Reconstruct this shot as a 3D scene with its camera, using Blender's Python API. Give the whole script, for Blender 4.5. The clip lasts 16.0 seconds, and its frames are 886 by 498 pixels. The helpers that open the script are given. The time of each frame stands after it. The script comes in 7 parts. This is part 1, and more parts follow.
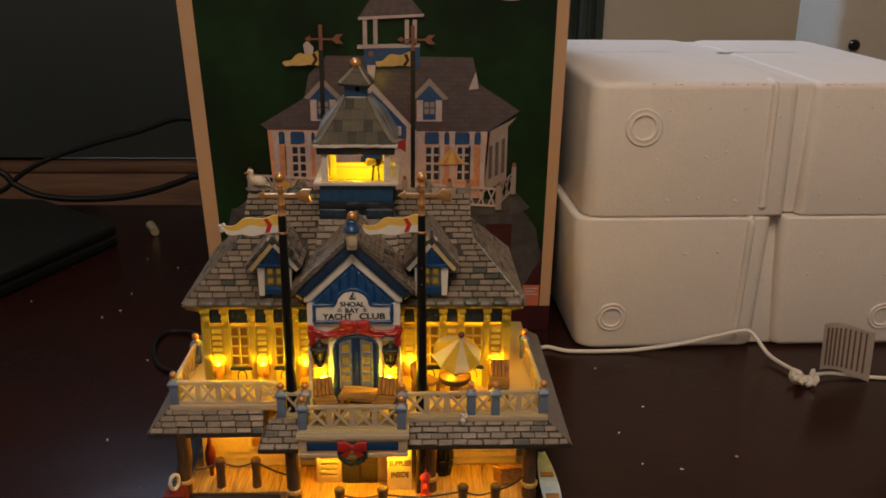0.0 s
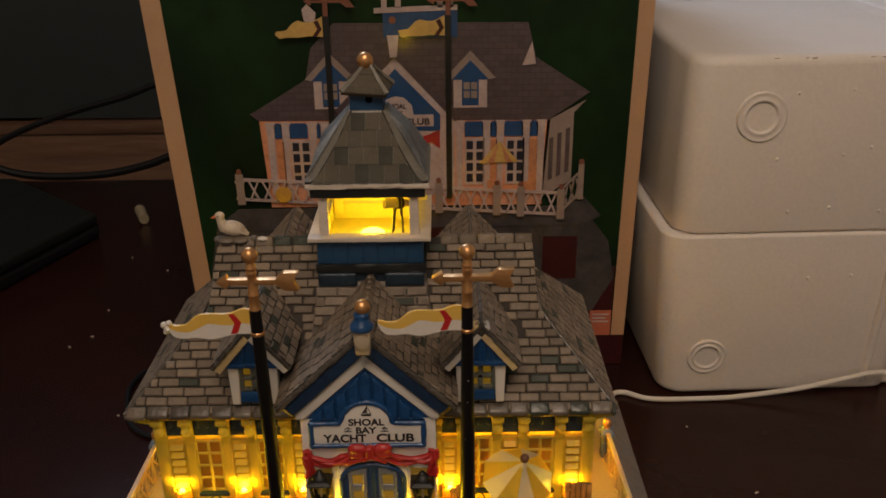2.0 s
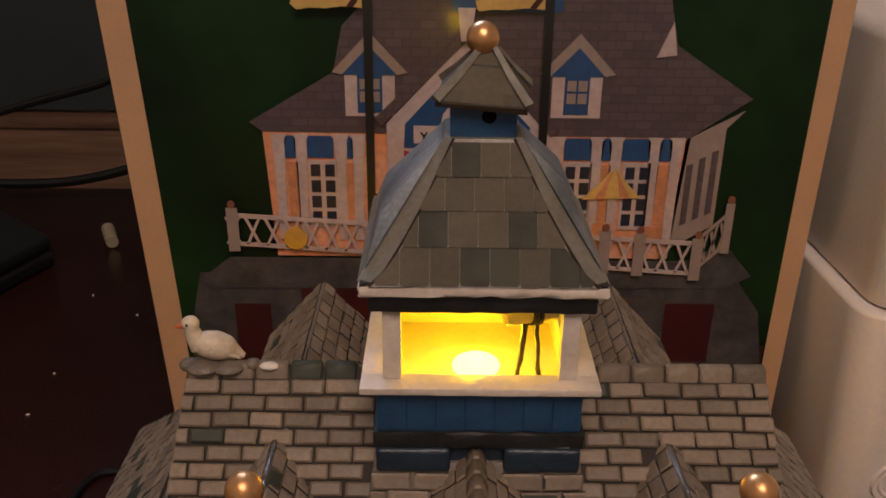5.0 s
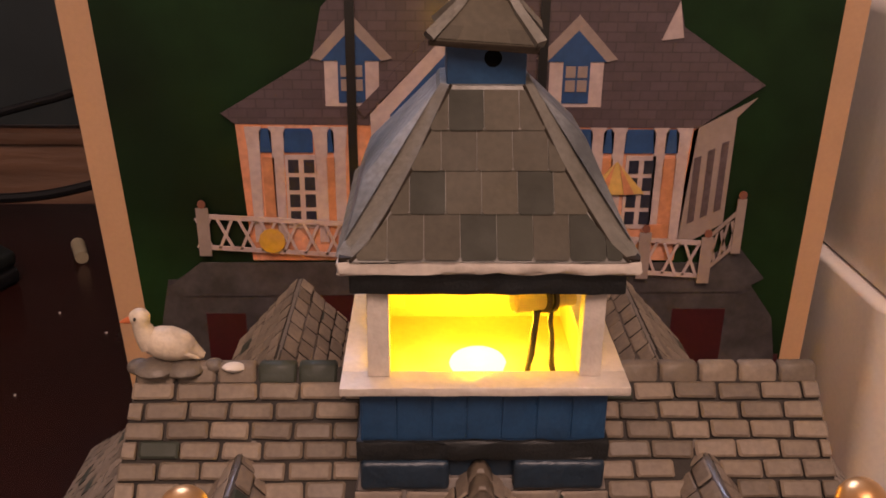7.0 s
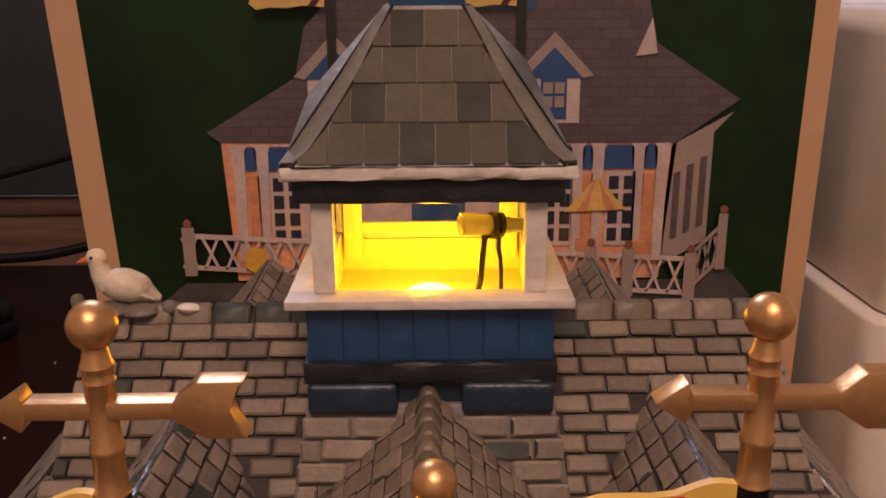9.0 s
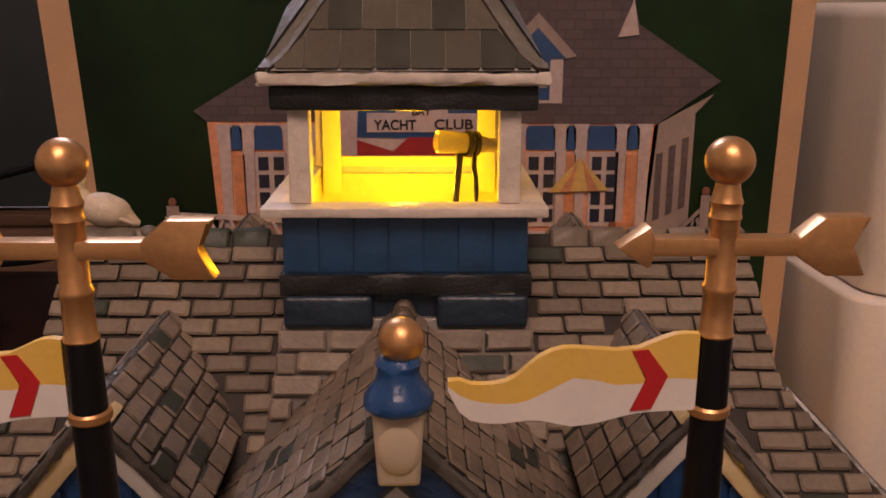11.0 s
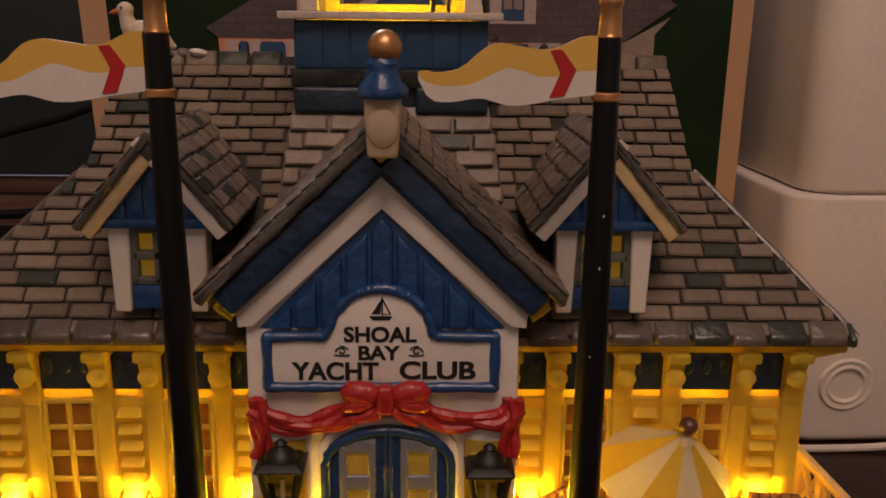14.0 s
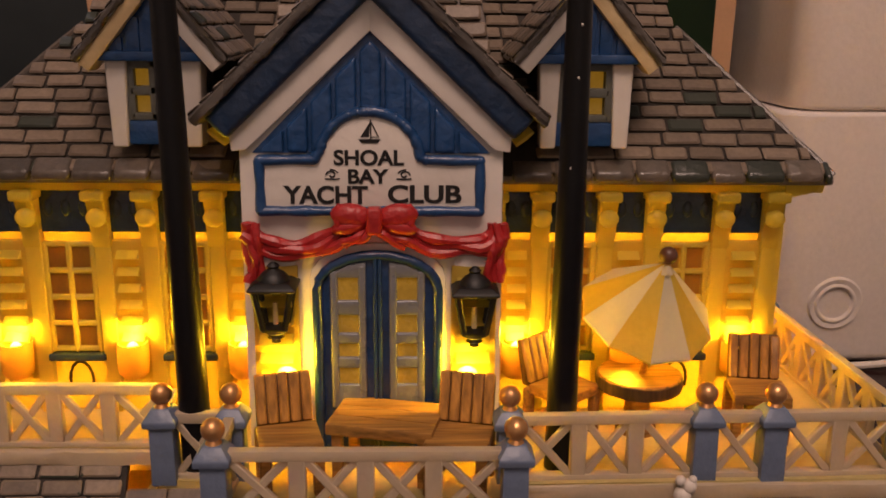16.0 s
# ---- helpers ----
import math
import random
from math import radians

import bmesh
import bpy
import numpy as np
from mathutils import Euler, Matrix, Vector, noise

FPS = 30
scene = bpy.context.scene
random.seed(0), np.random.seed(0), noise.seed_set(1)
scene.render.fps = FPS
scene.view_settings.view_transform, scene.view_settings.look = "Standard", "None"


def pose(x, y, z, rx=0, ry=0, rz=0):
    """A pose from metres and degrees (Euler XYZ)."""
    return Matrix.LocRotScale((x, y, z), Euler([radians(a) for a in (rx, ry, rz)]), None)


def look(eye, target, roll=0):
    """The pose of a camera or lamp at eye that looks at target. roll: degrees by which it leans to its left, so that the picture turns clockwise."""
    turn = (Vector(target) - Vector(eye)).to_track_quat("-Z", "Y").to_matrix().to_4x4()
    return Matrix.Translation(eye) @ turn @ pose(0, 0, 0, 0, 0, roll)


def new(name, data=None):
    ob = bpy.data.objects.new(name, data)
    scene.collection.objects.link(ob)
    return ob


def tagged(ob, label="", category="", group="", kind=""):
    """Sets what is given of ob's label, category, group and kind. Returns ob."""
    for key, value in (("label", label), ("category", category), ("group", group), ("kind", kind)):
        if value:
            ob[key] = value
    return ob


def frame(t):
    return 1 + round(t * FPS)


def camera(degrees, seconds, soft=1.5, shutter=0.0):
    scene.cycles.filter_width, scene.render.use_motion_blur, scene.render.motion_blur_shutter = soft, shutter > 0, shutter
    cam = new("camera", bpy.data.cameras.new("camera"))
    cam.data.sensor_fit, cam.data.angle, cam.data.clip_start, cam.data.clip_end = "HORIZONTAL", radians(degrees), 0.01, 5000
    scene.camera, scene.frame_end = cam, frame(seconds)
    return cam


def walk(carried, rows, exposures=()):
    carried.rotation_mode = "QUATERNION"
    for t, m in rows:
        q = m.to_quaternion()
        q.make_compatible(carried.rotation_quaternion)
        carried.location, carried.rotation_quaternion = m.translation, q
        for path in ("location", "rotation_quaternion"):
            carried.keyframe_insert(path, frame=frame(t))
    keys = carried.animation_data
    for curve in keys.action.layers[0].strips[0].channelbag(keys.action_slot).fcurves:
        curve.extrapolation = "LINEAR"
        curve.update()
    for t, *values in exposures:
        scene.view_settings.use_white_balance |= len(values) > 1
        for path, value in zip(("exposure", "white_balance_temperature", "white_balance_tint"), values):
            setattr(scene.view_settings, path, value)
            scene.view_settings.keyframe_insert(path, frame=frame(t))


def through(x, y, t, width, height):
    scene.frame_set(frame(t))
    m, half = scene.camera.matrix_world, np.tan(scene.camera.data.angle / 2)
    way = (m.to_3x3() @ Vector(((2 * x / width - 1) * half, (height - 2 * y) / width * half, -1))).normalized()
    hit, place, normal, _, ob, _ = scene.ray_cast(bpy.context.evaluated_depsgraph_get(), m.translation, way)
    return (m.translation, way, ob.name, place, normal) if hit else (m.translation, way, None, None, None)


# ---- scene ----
# The camera and its path ------------------------------------------------
cam = camera(52.20, 16.0, soft=1.7)
ROWS = [
    (0, 0.0308, -0.4578, 0.3175, 71.06, -0.61, -1.95),
    (0.5, 0.0304, -0.4156, 0.3206, 69.80, -0.16, -1.38),
    (1, 0.0294, -0.3675, 0.3230, 68.34, 0.18, -0.91),
    (1.5, 0.0311, -0.3237, 0.3269, 67.01, 0.45, -0.61),
    (2, 0.0288, -0.2795, 0.3253, 65.87, 0.64, -0.21),
    (2.5, 0.0231, -0.2374, 0.3109, 65.39, 0.61, 0.44),
    (3, 0.0072, -0.2109, 0.3154, 65.26, 0.51, 1.12),
    (3.5, -0.0057, -0.1829, 0.3086, 65.37, -0.01, 1.08),
    (4, -0.0076, -0.1519, 0.2982, 65.41, -0.32, 0.91),
    (6.5, -0.0117, -0.0827, 0.2715, 65.73, -0.65, -1.36),
    (7, -0.0109, -0.0827, 0.2639, 67.05, -0.51, -1.11),
    (7.5, -0.0031, -0.0870, 0.2526, 68.94, -0.09, -0.66),
    (8, -0.0001, -0.0953, 0.2455, 70.67, 0.38, -0.31),
    (10.5, 0.0013, -0.0944, 0.2236, 74.55, 0.04, -1.10),
    (11, 0.0031, -0.1023, 0.2173, 74.96, -0.12, -1.02),
    (11.5, 0.0052, -0.1124, 0.2112, 75.12, -0.28, -1.02),
    (12, 0.0042, -0.1238, 0.2063, 75.31, -0.50, -1.19),
    (12.5, 0.0040, -0.1312, 0.2026, 75.14, -0.60, -1.32),
    (13, 0.0040, -0.1421, 0.1965, 75.39, -0.65, -1.30),
    (13.5, 0.0048, -0.1496, 0.1887, 75.45, -0.69, -1.39),
    (14, 0.0060, -0.1539, 0.1836, 75.60, -0.64, -1.32),
    (14.5, 0.0045, -0.1580, 0.1765, 76.22, -0.60, -1.40),
    (15, 0.0042, -0.1585, 0.1679, 75.96, -0.72, -1.59),
    (15.5, 0.0075, -0.1638, 0.1608, 75.78, -0.48, -1.31),
    (16, 0.0086, -0.1678, 0.1532, 75.36, -0.45, -1.35),
]
EXPOSURES = [(0.0, 0.2), (1.0, 0.17), (2.0, -0.02), (3.0, -0.22), (4.0, 0.16), (6.5, 0.56), (7.0, 0.82), (7.5, 1.06), (8.0, 0.92), (10.5, 0.5), (11.5, 0.32), (12.5, -0.15), (13.0, -0.15), (13.5, 0.0), (14.0, -0.06), (14.5, 0.02), (15.0, 0.47), (15.5, 0.5), (16.0, 0.36)]
EXPOSURES = [(t, stops, 6350 if t < 2.5 else 6050 if t < 5 else 6650, 9 if t < 2.5 else 12 if t < 5 else 33 if t < 12 else 30) for t, stops in EXPOSURES]
walk(cam, [(t, pose(x, y, z, rx, ry, rz)) for t, x, y, z, rx, ry, rz in ROWS], EXPOSURES)

# World and large lights -------------------------------------------------
world = bpy.data.worlds.new("room_dusk")
world.use_nodes = True
world.node_tree.nodes["Background"].inputs[0].default_value = (0.6, 0.55, 0.5, 1)
world.node_tree.nodes["Background"].inputs[1].default_value = 0.02
scene.world = world


def area_lamp(name, eye, target, size, watts, colour):
    data = bpy.data.lights.new(name, "AREA")
    data.shape, data.size, data.energy, data.color = "DISK", size, watts, colour
    ob = new(name, data)
    ob.matrix_world = look(eye, target)
    return ob


def bulb_lamp(name, x, y, z, watts, colour=(1.0, 0.47, 0.02), radius=0.0012):
    data = bpy.data.lights.new(name, "POINT")
    data.energy, data.color, data.shadow_soft_size = watts, colour, radius
    ob = new(name, data)
    ob.location = (x * 0.001, y * 0.001, (z + 14) * 0.001)
    return ob


area_lamp("ceiling_light", (0.02, -0.9, 1.48), (0.05, 0.15, 0.1), 0.8, 12.6, (1.0, 0.77, 0.58))
area_lamp("window_light", (-0.5, 1.75, 1.5), (0.15, 0.25, 0.1), 0.8, 27.0, (0.6, 0.76, 1.0))

# Materials --------------------------------------------------------------


def mat(name, base, rough=0.5, metal=0.0, vary=0.25, coarse=60, fine=700, bump=0.15, coat=0.0, tint=None, pick="", pick_amount=0.35, spots=None, cut=0.92, glow=None, trans=0.0, alpha_stretch=None, spec=0.5, grain=0.22, wave=0.0, through=None):
    """base colour varied by two noises at real size; tint: the colour that stains drift to; pick: 'object' or 'island' random shade; spots: a second colour of some pieces; grain: how much of the variation is fine; wave: slow swell of a glaze; through: colour and share of light let through thin porcelain."""
    m = bpy.data.materials.new(name)
    m.use_nodes = True
    nt = m.node_tree
    n, link = nt.nodes, nt.links.new
    b = n["Principled BSDF"]
    geo = n.new("ShaderNodeNewGeometry")
    src = geo.outputs["Position"]
    if alpha_stretch:
        mp = n.new("ShaderNodeMapping")
        mp.inputs["Scale"].default_value = alpha_stretch
        link(src, mp.inputs["Vector"])
        src = mp.outputs["Vector"]
    n1, n2 = n.new("ShaderNodeTexNoise"), n.new("ShaderNodeTexNoise")
    for node, s, det in ((n1, coarse, 4), (n2, fine, 6)):
        link(src, node.inputs["Vector"])
        node.inputs["Scale"].default_value, node.inputs["Detail"].default_value = s, det
    tint = tint or tuple(c * 0.45 for c in base)
    r1 = n.new("ShaderNodeValToRGB")
    r1.color_ramp.elements[0].position, r1.color_ramp.elements[1].position = 0.3, 0.68
    link(n1.outputs["Fac"], r1.inputs["Fac"])
    mix1 = n.new("ShaderNodeMixRGB")
    mix1.inputs[1].default_value, mix1.inputs[2].default_value = (*base, 1), (*tint, 1)
    mul = n.new("ShaderNodeMath")
    mul.operation = "MULTIPLY"
    link(r1.outputs["Color"], mul.inputs[0])
    mul.inputs[1].default_value = vary
    link(mul.outputs[0], mix1.inputs["Fac"])
    val = n.new("ShaderNodeHueSaturation")
    link(mix1.outputs[0], val.inputs["Color"])
    ramp = n.new("ShaderNodeMapRange")
    ramp.inputs["From Min"].default_value, ramp.inputs["From Max"].default_value = 0.3, 0.7
    ramp.inputs["To Min"].default_value, ramp.inputs["To Max"].default_value = 1 - vary * grain, 1 + vary * grain
    link(n2.outputs["Fac"], ramp.inputs["Value"])
    link(ramp.outputs[0], val.inputs["Value"])
    out = val.outputs["Color"]
    if pick:
        rnd = n.new("ShaderNodeObjectInfo").outputs["Random"] if pick == "object" else geo.outputs["Random Per Island"]
        pr = n.new("ShaderNodeMapRange")
        pr.inputs["To Min"].default_value, pr.inputs["To Max"].default_value = 1 - pick_amount, 1 + pick_amount
        link(rnd, pr.inputs["Value"])
        hs = n.new("ShaderNodeHueSaturation")
        link(out, hs.inputs["Color"])
        link(pr.outputs[0], hs.inputs["Value"])
        out = hs.outputs["Color"]
        if spots:
            fr = n.new("ShaderNodeMath")
            fr.operation = "MULTIPLY"
            fr.inputs[1].default_value = 17.31
            link(rnd, fr.inputs[0])
            fr2 = n.new("ShaderNodeMath")
            fr2.operation = "FRACT"
            link(fr.outputs[0], fr2.inputs[0])
            gt = n.new("ShaderNodeMath")
            gt.operation = "GREATER_THAN"
            gt.inputs[1].default_value = cut
            link(fr2.outputs[0], gt.inputs[0])
            ms = n.new("ShaderNodeMixRGB")
            ms.inputs[2].default_value = (*spots, 1)
            link(out, ms.inputs[1])
            link(gt.outputs[0], ms.inputs["Fac"])
            out = ms.outputs[0]
    link(out, b.inputs["Base Color"])
    rr = n.new("ShaderNodeMapRange")
    rr.inputs["To Min"].default_value, rr.inputs["To Max"].default_value = max(rough - 0.1, 0.02), min(rough + 0.14, 1)
    link(n1.outputs["Fac"], rr.inputs["Value"])
    link(rr.outputs[0], b.inputs["Roughness"])
    b.inputs["Metallic"].default_value = metal
    b.inputs["Specular IOR Level"].default_value = spec
    b.inputs["Coat Weight"].default_value = coat
    b.inputs["Coat Roughness"].default_value = 0.12
    if bump:
        bp = n.new("ShaderNodeBump")
        bp.inputs["Strength"].default_value, bp.inputs["Distance"].default_value = bump, 0.6 / fine
        link(n2.outputs["Fac"], bp.inputs["Height"])
        link(bp.outputs[0], b.inputs["Normal"])
    if wave:
        sw = n.new("ShaderNodeBump")
        sw.inputs["Strength"].default_value, sw.inputs["Distance"].default_value = wave, 0.5 / coarse
        link(n1.outputs["Fac"], sw.inputs["Height"])
        if bump:
            link(sw.outputs[0], bp.inputs["Normal"])
        else:
            link(sw.outputs[0], b.inputs["Normal"])
    if glow:
        b.inputs["Emission Color"].default_value, b.inputs["Emission Strength"].default_value = (*glow[:3], 1), glow[3]
    if trans:
        b.inputs["Transmission Weight"].default_value = trans
    if through:
        tr, both = n.new("ShaderNodeBsdfTranslucent"), n.new("ShaderNodeMixShader")
        tr.inputs["Color"].default_value = (*through[:3], 1)
        both.inputs[0].default_value = through[3]
        link(b.outputs[0], both.inputs[1])
        link(tr.outputs[0], both.inputs[2])
        link(both.outputs[0], n["Material Output"].inputs["Surface"])
    return m


def wood(name, light, dark, scale=1200, rough=0.45, stretch=(0.08, 1, 1)):
    m = mat(name, light, rough, vary=0.75, coarse=scale * 0.35, fine=scale, bump=0.3, grain=0.5, tint=dark, alpha_stretch=stretch)
    return m


SHINGLE = mat("glazed_roof_shingle", (0.187, 0.142, 0.098), 0.52, spec=0.35, vary=0.55, coarse=190, fine=900, bump=0.12, wave=0.22, coat=0.05, tint=(0.14, 0.108, 0.086), pick="object", pick_amount=0.3, spots=(0.036, 0.042, 0.03))
SHINGLE_JOINED = mat("glazed_roof_shingle_joined", (0.222, 0.17, 0.122), 0.5, vary=0.55, coarse=190, fine=900, bump=0.12, wave=0.22, coat=0.06, spec=0.4, tint=(0.13, 0.104, 0.088), pick="island", pick_amount=0.26, spots=(0.036, 0.042, 0.03))
ROOF_BED = mat("dark_roof_wash", (0.038, 0.031, 0.025), 0.7, vary=0.5, coarse=200, fine=1200, bump=0.3, coat=0.0, spec=0.3)
ROOF_EDGE = mat("grey_roof_edge", (0.07, 0.063, 0.056), 0.26, vary=0.5, coarse=110, fine=600, bump=0.06, wave=0.3, coat=0.55, tint=(0.13, 0.108, 0.09))
EAVE_GLAZE = mat("brown_eave_glaze", (0.13, 0.1, 0.078), 0.34, vary=0.6, coarse=150, fine=700, bump=0.08, wave=0.4, coat=0.3, tint=(0.05, 0.048, 0.036), pick="object", pick_amount=0.4, spots=(0.03, 0.036, 0.026), cut=0.8)
HIP = mat("hip_roof_glaze", (0.18, 0.148, 0.126), 0.45, vary=0.5, coarse=220, fine=1300, bump=0.3, coat=0.12, tint=(0.1, 0.09, 0.08))
SLATE = mat("painted_green_slate", (0.08, 0.066, 0.044), 0.62, spec=0.3, vary=0.5, coarse=110, fine=800, bump=0.08, wave=0.15, tint=(0.06, 0.05, 0.033), pick="object", pick_amount=0.14, spots=(0.05, 0.046, 0.03), cut=0.9)
SLATE_DARK = mat("dark_green_slate", (0.032, 0.03, 0.018), 0.6, spec=0.3, vary=0.4, coarse=220, fine=800, bump=0.08)
# Pale blue-grey here is the window's sheen put into the base colour.
SLATE_SIDE = mat("window_sheen_slate_sheet", (0.26, 0.27, 0.28), 0.36, vary=0.9, coarse=60, fine=900, bump=0.1, wave=0.4, coat=0.2, tint=(0.07, 0.075, 0.075))
SLATE_HIP = mat("pale_grey_hip_strip", (0.185, 0.17, 0.142), 0.45, vary=0.6, coarse=170, fine=900, bump=0.12, wave=0.4, coat=0.08, tint=(0.12, 0.105, 0.08))
# Deck cream is shifted to amber in the base colour, as if lamplit.
DECK_WHITE = mat("amber_glow_cream_deck", (0.7, 0.61, 0.28), 0.4, vary=0.3, coarse=90, fine=700, bump=0.05, wave=0.3, coat=0.2, tint=(0.6, 0.44, 0.16), through=(0.95, 0.82, 0.4, 0.4))
WHITE = mat("white_glazed_ceramic", (0.76, 0.71, 0.65), 0.2, vary=0.07, coarse=90, fine=500, bump=0.03, wave=0.16, coat=0.6, tint=(0.64, 0.57, 0.5))
DARK_SOFFIT = mat("dark_brown_soffit", (0.14, 0.085, 0.03), 0.7, vary=0.4, coarse=120, fine=700, bump=0.2)
CREAM = mat("cream_plastic_rail", (0.6, 0.49, 0.36), 0.42, vary=0.16, coarse=110, fine=700, bump=0.05, wave=0.25, tint=(0.5, 0.39, 0.27), through=(0.95, 0.85, 0.55, 0.3))
# Lining base is yellowed to carry the bulb's light in the colour.
CUP_LINING = mat("bulb_yellow_cupola_lining", (0.78, 0.7, 0.2), 0.5, vary=0.15, coarse=120, fine=700, bump=0.05, wave=0.2, tint=(0.68, 0.58, 0.14))
WHITE_WOOD = mat("white_painted_wood", (0.62, 0.54, 0.46), 0.5, vary=0.3, coarse=120, fine=800, bump=0.12, wave=0.3, tint=(0.48, 0.39, 0.33))
BLUE = mat("blue_glazed_ceramic", (0.012, 0.068, 0.205), 0.32, vary=0.5, coarse=170, fine=600, bump=0.05, wave=0.4, coat=0.25, tint=(0.007, 0.034, 0.1))
NAVY_BLUE = mat("deep_blue_door_glaze", (0.012, 0.05, 0.14), 0.3, vary=0.5, coarse=170, fine=600, bump=0.05, wave=0.4, coat=0.25, tint=(0.006, 0.018, 0.045))
RAKE_BLUE = mat("dark_blue_rake_glaze", (0.012, 0.036, 0.088), 0.34, vary=0.5, coarse=170, fine=600, bump=0.05, wave=0.4, coat=0.2, tint=(0.008, 0.016, 0.034))
FOOT_BLUE = mat("dark_blue_glaze", (0.014, 0.03, 0.05), 0.45, vary=0.5, coarse=170, fine=900, bump=0.05, wave=0.4, coat=0.1)
BLUE_WOOD = mat("blue_painted_wood", (0.017, 0.066, 0.15), 0.42, vary=0.4, coarse=170, fine=1200, bump=0.14, wave=0.2, coat=0.06, tint=(0.009, 0.026, 0.06))
BLUE_GREY = mat("slate_blue_plastic", (0.14, 0.185, 0.275), 0.35, vary=0.2, coarse=150, fine=900, bump=0.05, wave=0.2, tint=(0.095, 0.125, 0.19))
SASH = mat("olive_grey_sash", (0.14, 0.145, 0.12), 0.4, vary=0.4, coarse=200, fine=800, bump=0.05, wave=0.2, tint=(0.06, 0.07, 0.07))
LEAF = mat("grey_glazed_door", (0.17, 0.175, 0.19), 0.28, vary=0.3, coarse=160, fine=700, bump=0.04, wave=0.3, coat=0.3, tint=(0.12, 0.125, 0.13))
NAVY = mat("dark_navy_frieze", (0.018, 0.038, 0.06), 0.3, vary=0.5, coarse=300, fine=1000, bump=0.08, wave=0.5, coat=0.5)
BLACK = mat("black_enamel", (0.006, 0.006, 0.007), 0.36, spec=0.3, vary=0.3, coarse=150, fine=900, bump=0.1, coat=0.05)
BLACK_WOOD = mat("black_painted_wood", (0.012, 0.013, 0.013), 0.5, vary=0.4, coarse=300, fine=1500, bump=0.5)
IRON = mat("dark_lantern_plastic", (0.006, 0.0065, 0.006), 0.48, vary=0.4, coarse=300, fine=1400, bump=0.15)
GOLD = mat("copper_gold_paint", (0.68, 0.36, 0.145), 0.34, metal=0.75, vary=0.3, coarse=200, fine=900, bump=0.05, wave=0.1, coat=0.15, tint=(0.36, 0.15, 0.045))
RED = mat("red_glazed_ribbon", (0.44, 0.022, 0.02), 0.4, vary=0.45, coarse=220, fine=900, bump=0.06, wave=0.5, coat=0.14, tint=(0.3, 0.012, 0.012))
FLAG_YELLOW = mat("yellow_flag_paint", (0.74, 0.45, 0.07), 0.42, vary=0.12, coarse=200, fine=900, bump=0.1, tint=(0.72, 0.6, 0.35))
FLAG_WHITE = mat("white_flag_paint", (0.74, 0.68, 0.62), 0.42, vary=0.1, coarse=200, fine=900, bump=0.1)
FLAG_RED = mat("red_flag_paint", (0.5, 0.02, 0.02), 0.42, vary=0.2, coarse=200, fine=900, bump=0.1)
OAK = wood("brown_furniture_wood", (0.4, 0.2, 0.045), (0.19, 0.08, 0.017), 1300)
OAK_UPRIGHT = wood("brown_chair_wood", (0.5, 0.235, 0.042), (0.22, 0.085, 0.015), 900, stretch=(1, 1, 0.1))
# Door glass glows by its own emission; no lamp stands behind it.
DOOR_PANE = mat("glowing_door_pane", (0.42, 0.28, 0.05), 0.25, vary=0.6, coarse=300, fine=900, bump=0.05, tint=(0.14, 0.09, 0.03), glow=(1.0, 0.5, 0.01, 0.08))
DARK_RED = mat("dark_red_paint", (0.14, 0.012, 0.01), 0.45, vary=0.4, coarse=200, fine=900, bump=0.15)
DARK_OAK = wood("dark_chair_wood", (0.16, 0.07, 0.014), (0.07, 0.03, 0.007), 900, stretch=(1, 1, 0.1))
POST_WOOD = wood("weathered_dock_wood", (0.1, 0.055, 0.024), (0.035, 0.02, 0.009), 1100, stretch=(1, 1, 0.1))
DECK = wood("pale_deck_boards", (0.5, 0.32, 0.09), (0.36, 0.2, 0.05), 900, stretch=(1, 0.08, 1))
CLAP = mat("cream_clapboard", (0.58, 0.44, 0.2), 0.5, vary=0.3, coarse=150, fine=900, bump=0.2)
# White panels, yellowed in the base colour for amber light behind them.
UMB_WHITE = mat("amber_backlit_white_panel", (0.7, 0.61, 0.4), 0.4, vary=0.12, coarse=150, fine=900, bump=0.04, wave=0.3, through=(0.9, 0.85, 0.6, 0.2))
UMB_YELLOW = mat("yellow_umbrella_panel", (0.68, 0.47, 0.04), 0.4, vary=0.2, coarse=150, fine=900, bump=0.04, wave=0.3, through=(0.9, 0.7, 0.08, 0.2))
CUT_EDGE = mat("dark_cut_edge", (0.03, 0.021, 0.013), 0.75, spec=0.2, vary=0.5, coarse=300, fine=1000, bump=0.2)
# Matt black that puts the darkness of a hollow into the colour.
HOLE = mat("black_hole_disc", (0.004, 0.004, 0.004), 0.9, spec=0.1, vary=0.2)
BROWN = mat("brown_knob", (0.11, 0.045, 0.025), 0.35, vary=0.3, coarse=300, fine=1000)
GULL = mat("ivory_gull_glaze", (0.64, 0.53, 0.4), 0.4, vary=0.45, coarse=220, fine=1100, bump=0.3, tint=(0.3, 0.23, 0.17))
ROCK = mat("grey_rock_glue", (0.16, 0.13, 0.1), 0.45, vary=0.5, coarse=250, fine=900, bump=0.5, coat=0.1)
ORANGE = mat("orange_beak", (0.62, 0.16, 0.05), 0.4, vary=0.2)
CLEAR = mat("cloudy_clear_plastic", (0.5, 0.44, 0.22), 0.16, vary=0.3, coarse=300, fine=1200, bump=0.05, coat=0.4, through=(0.9, 0.8, 0.4, 0.3))
SMOKE = mat("brown_wire", (0.035, 0.022, 0.012), 0.45, vary=0.4, coarse=400, fine=1800, bump=0.4)
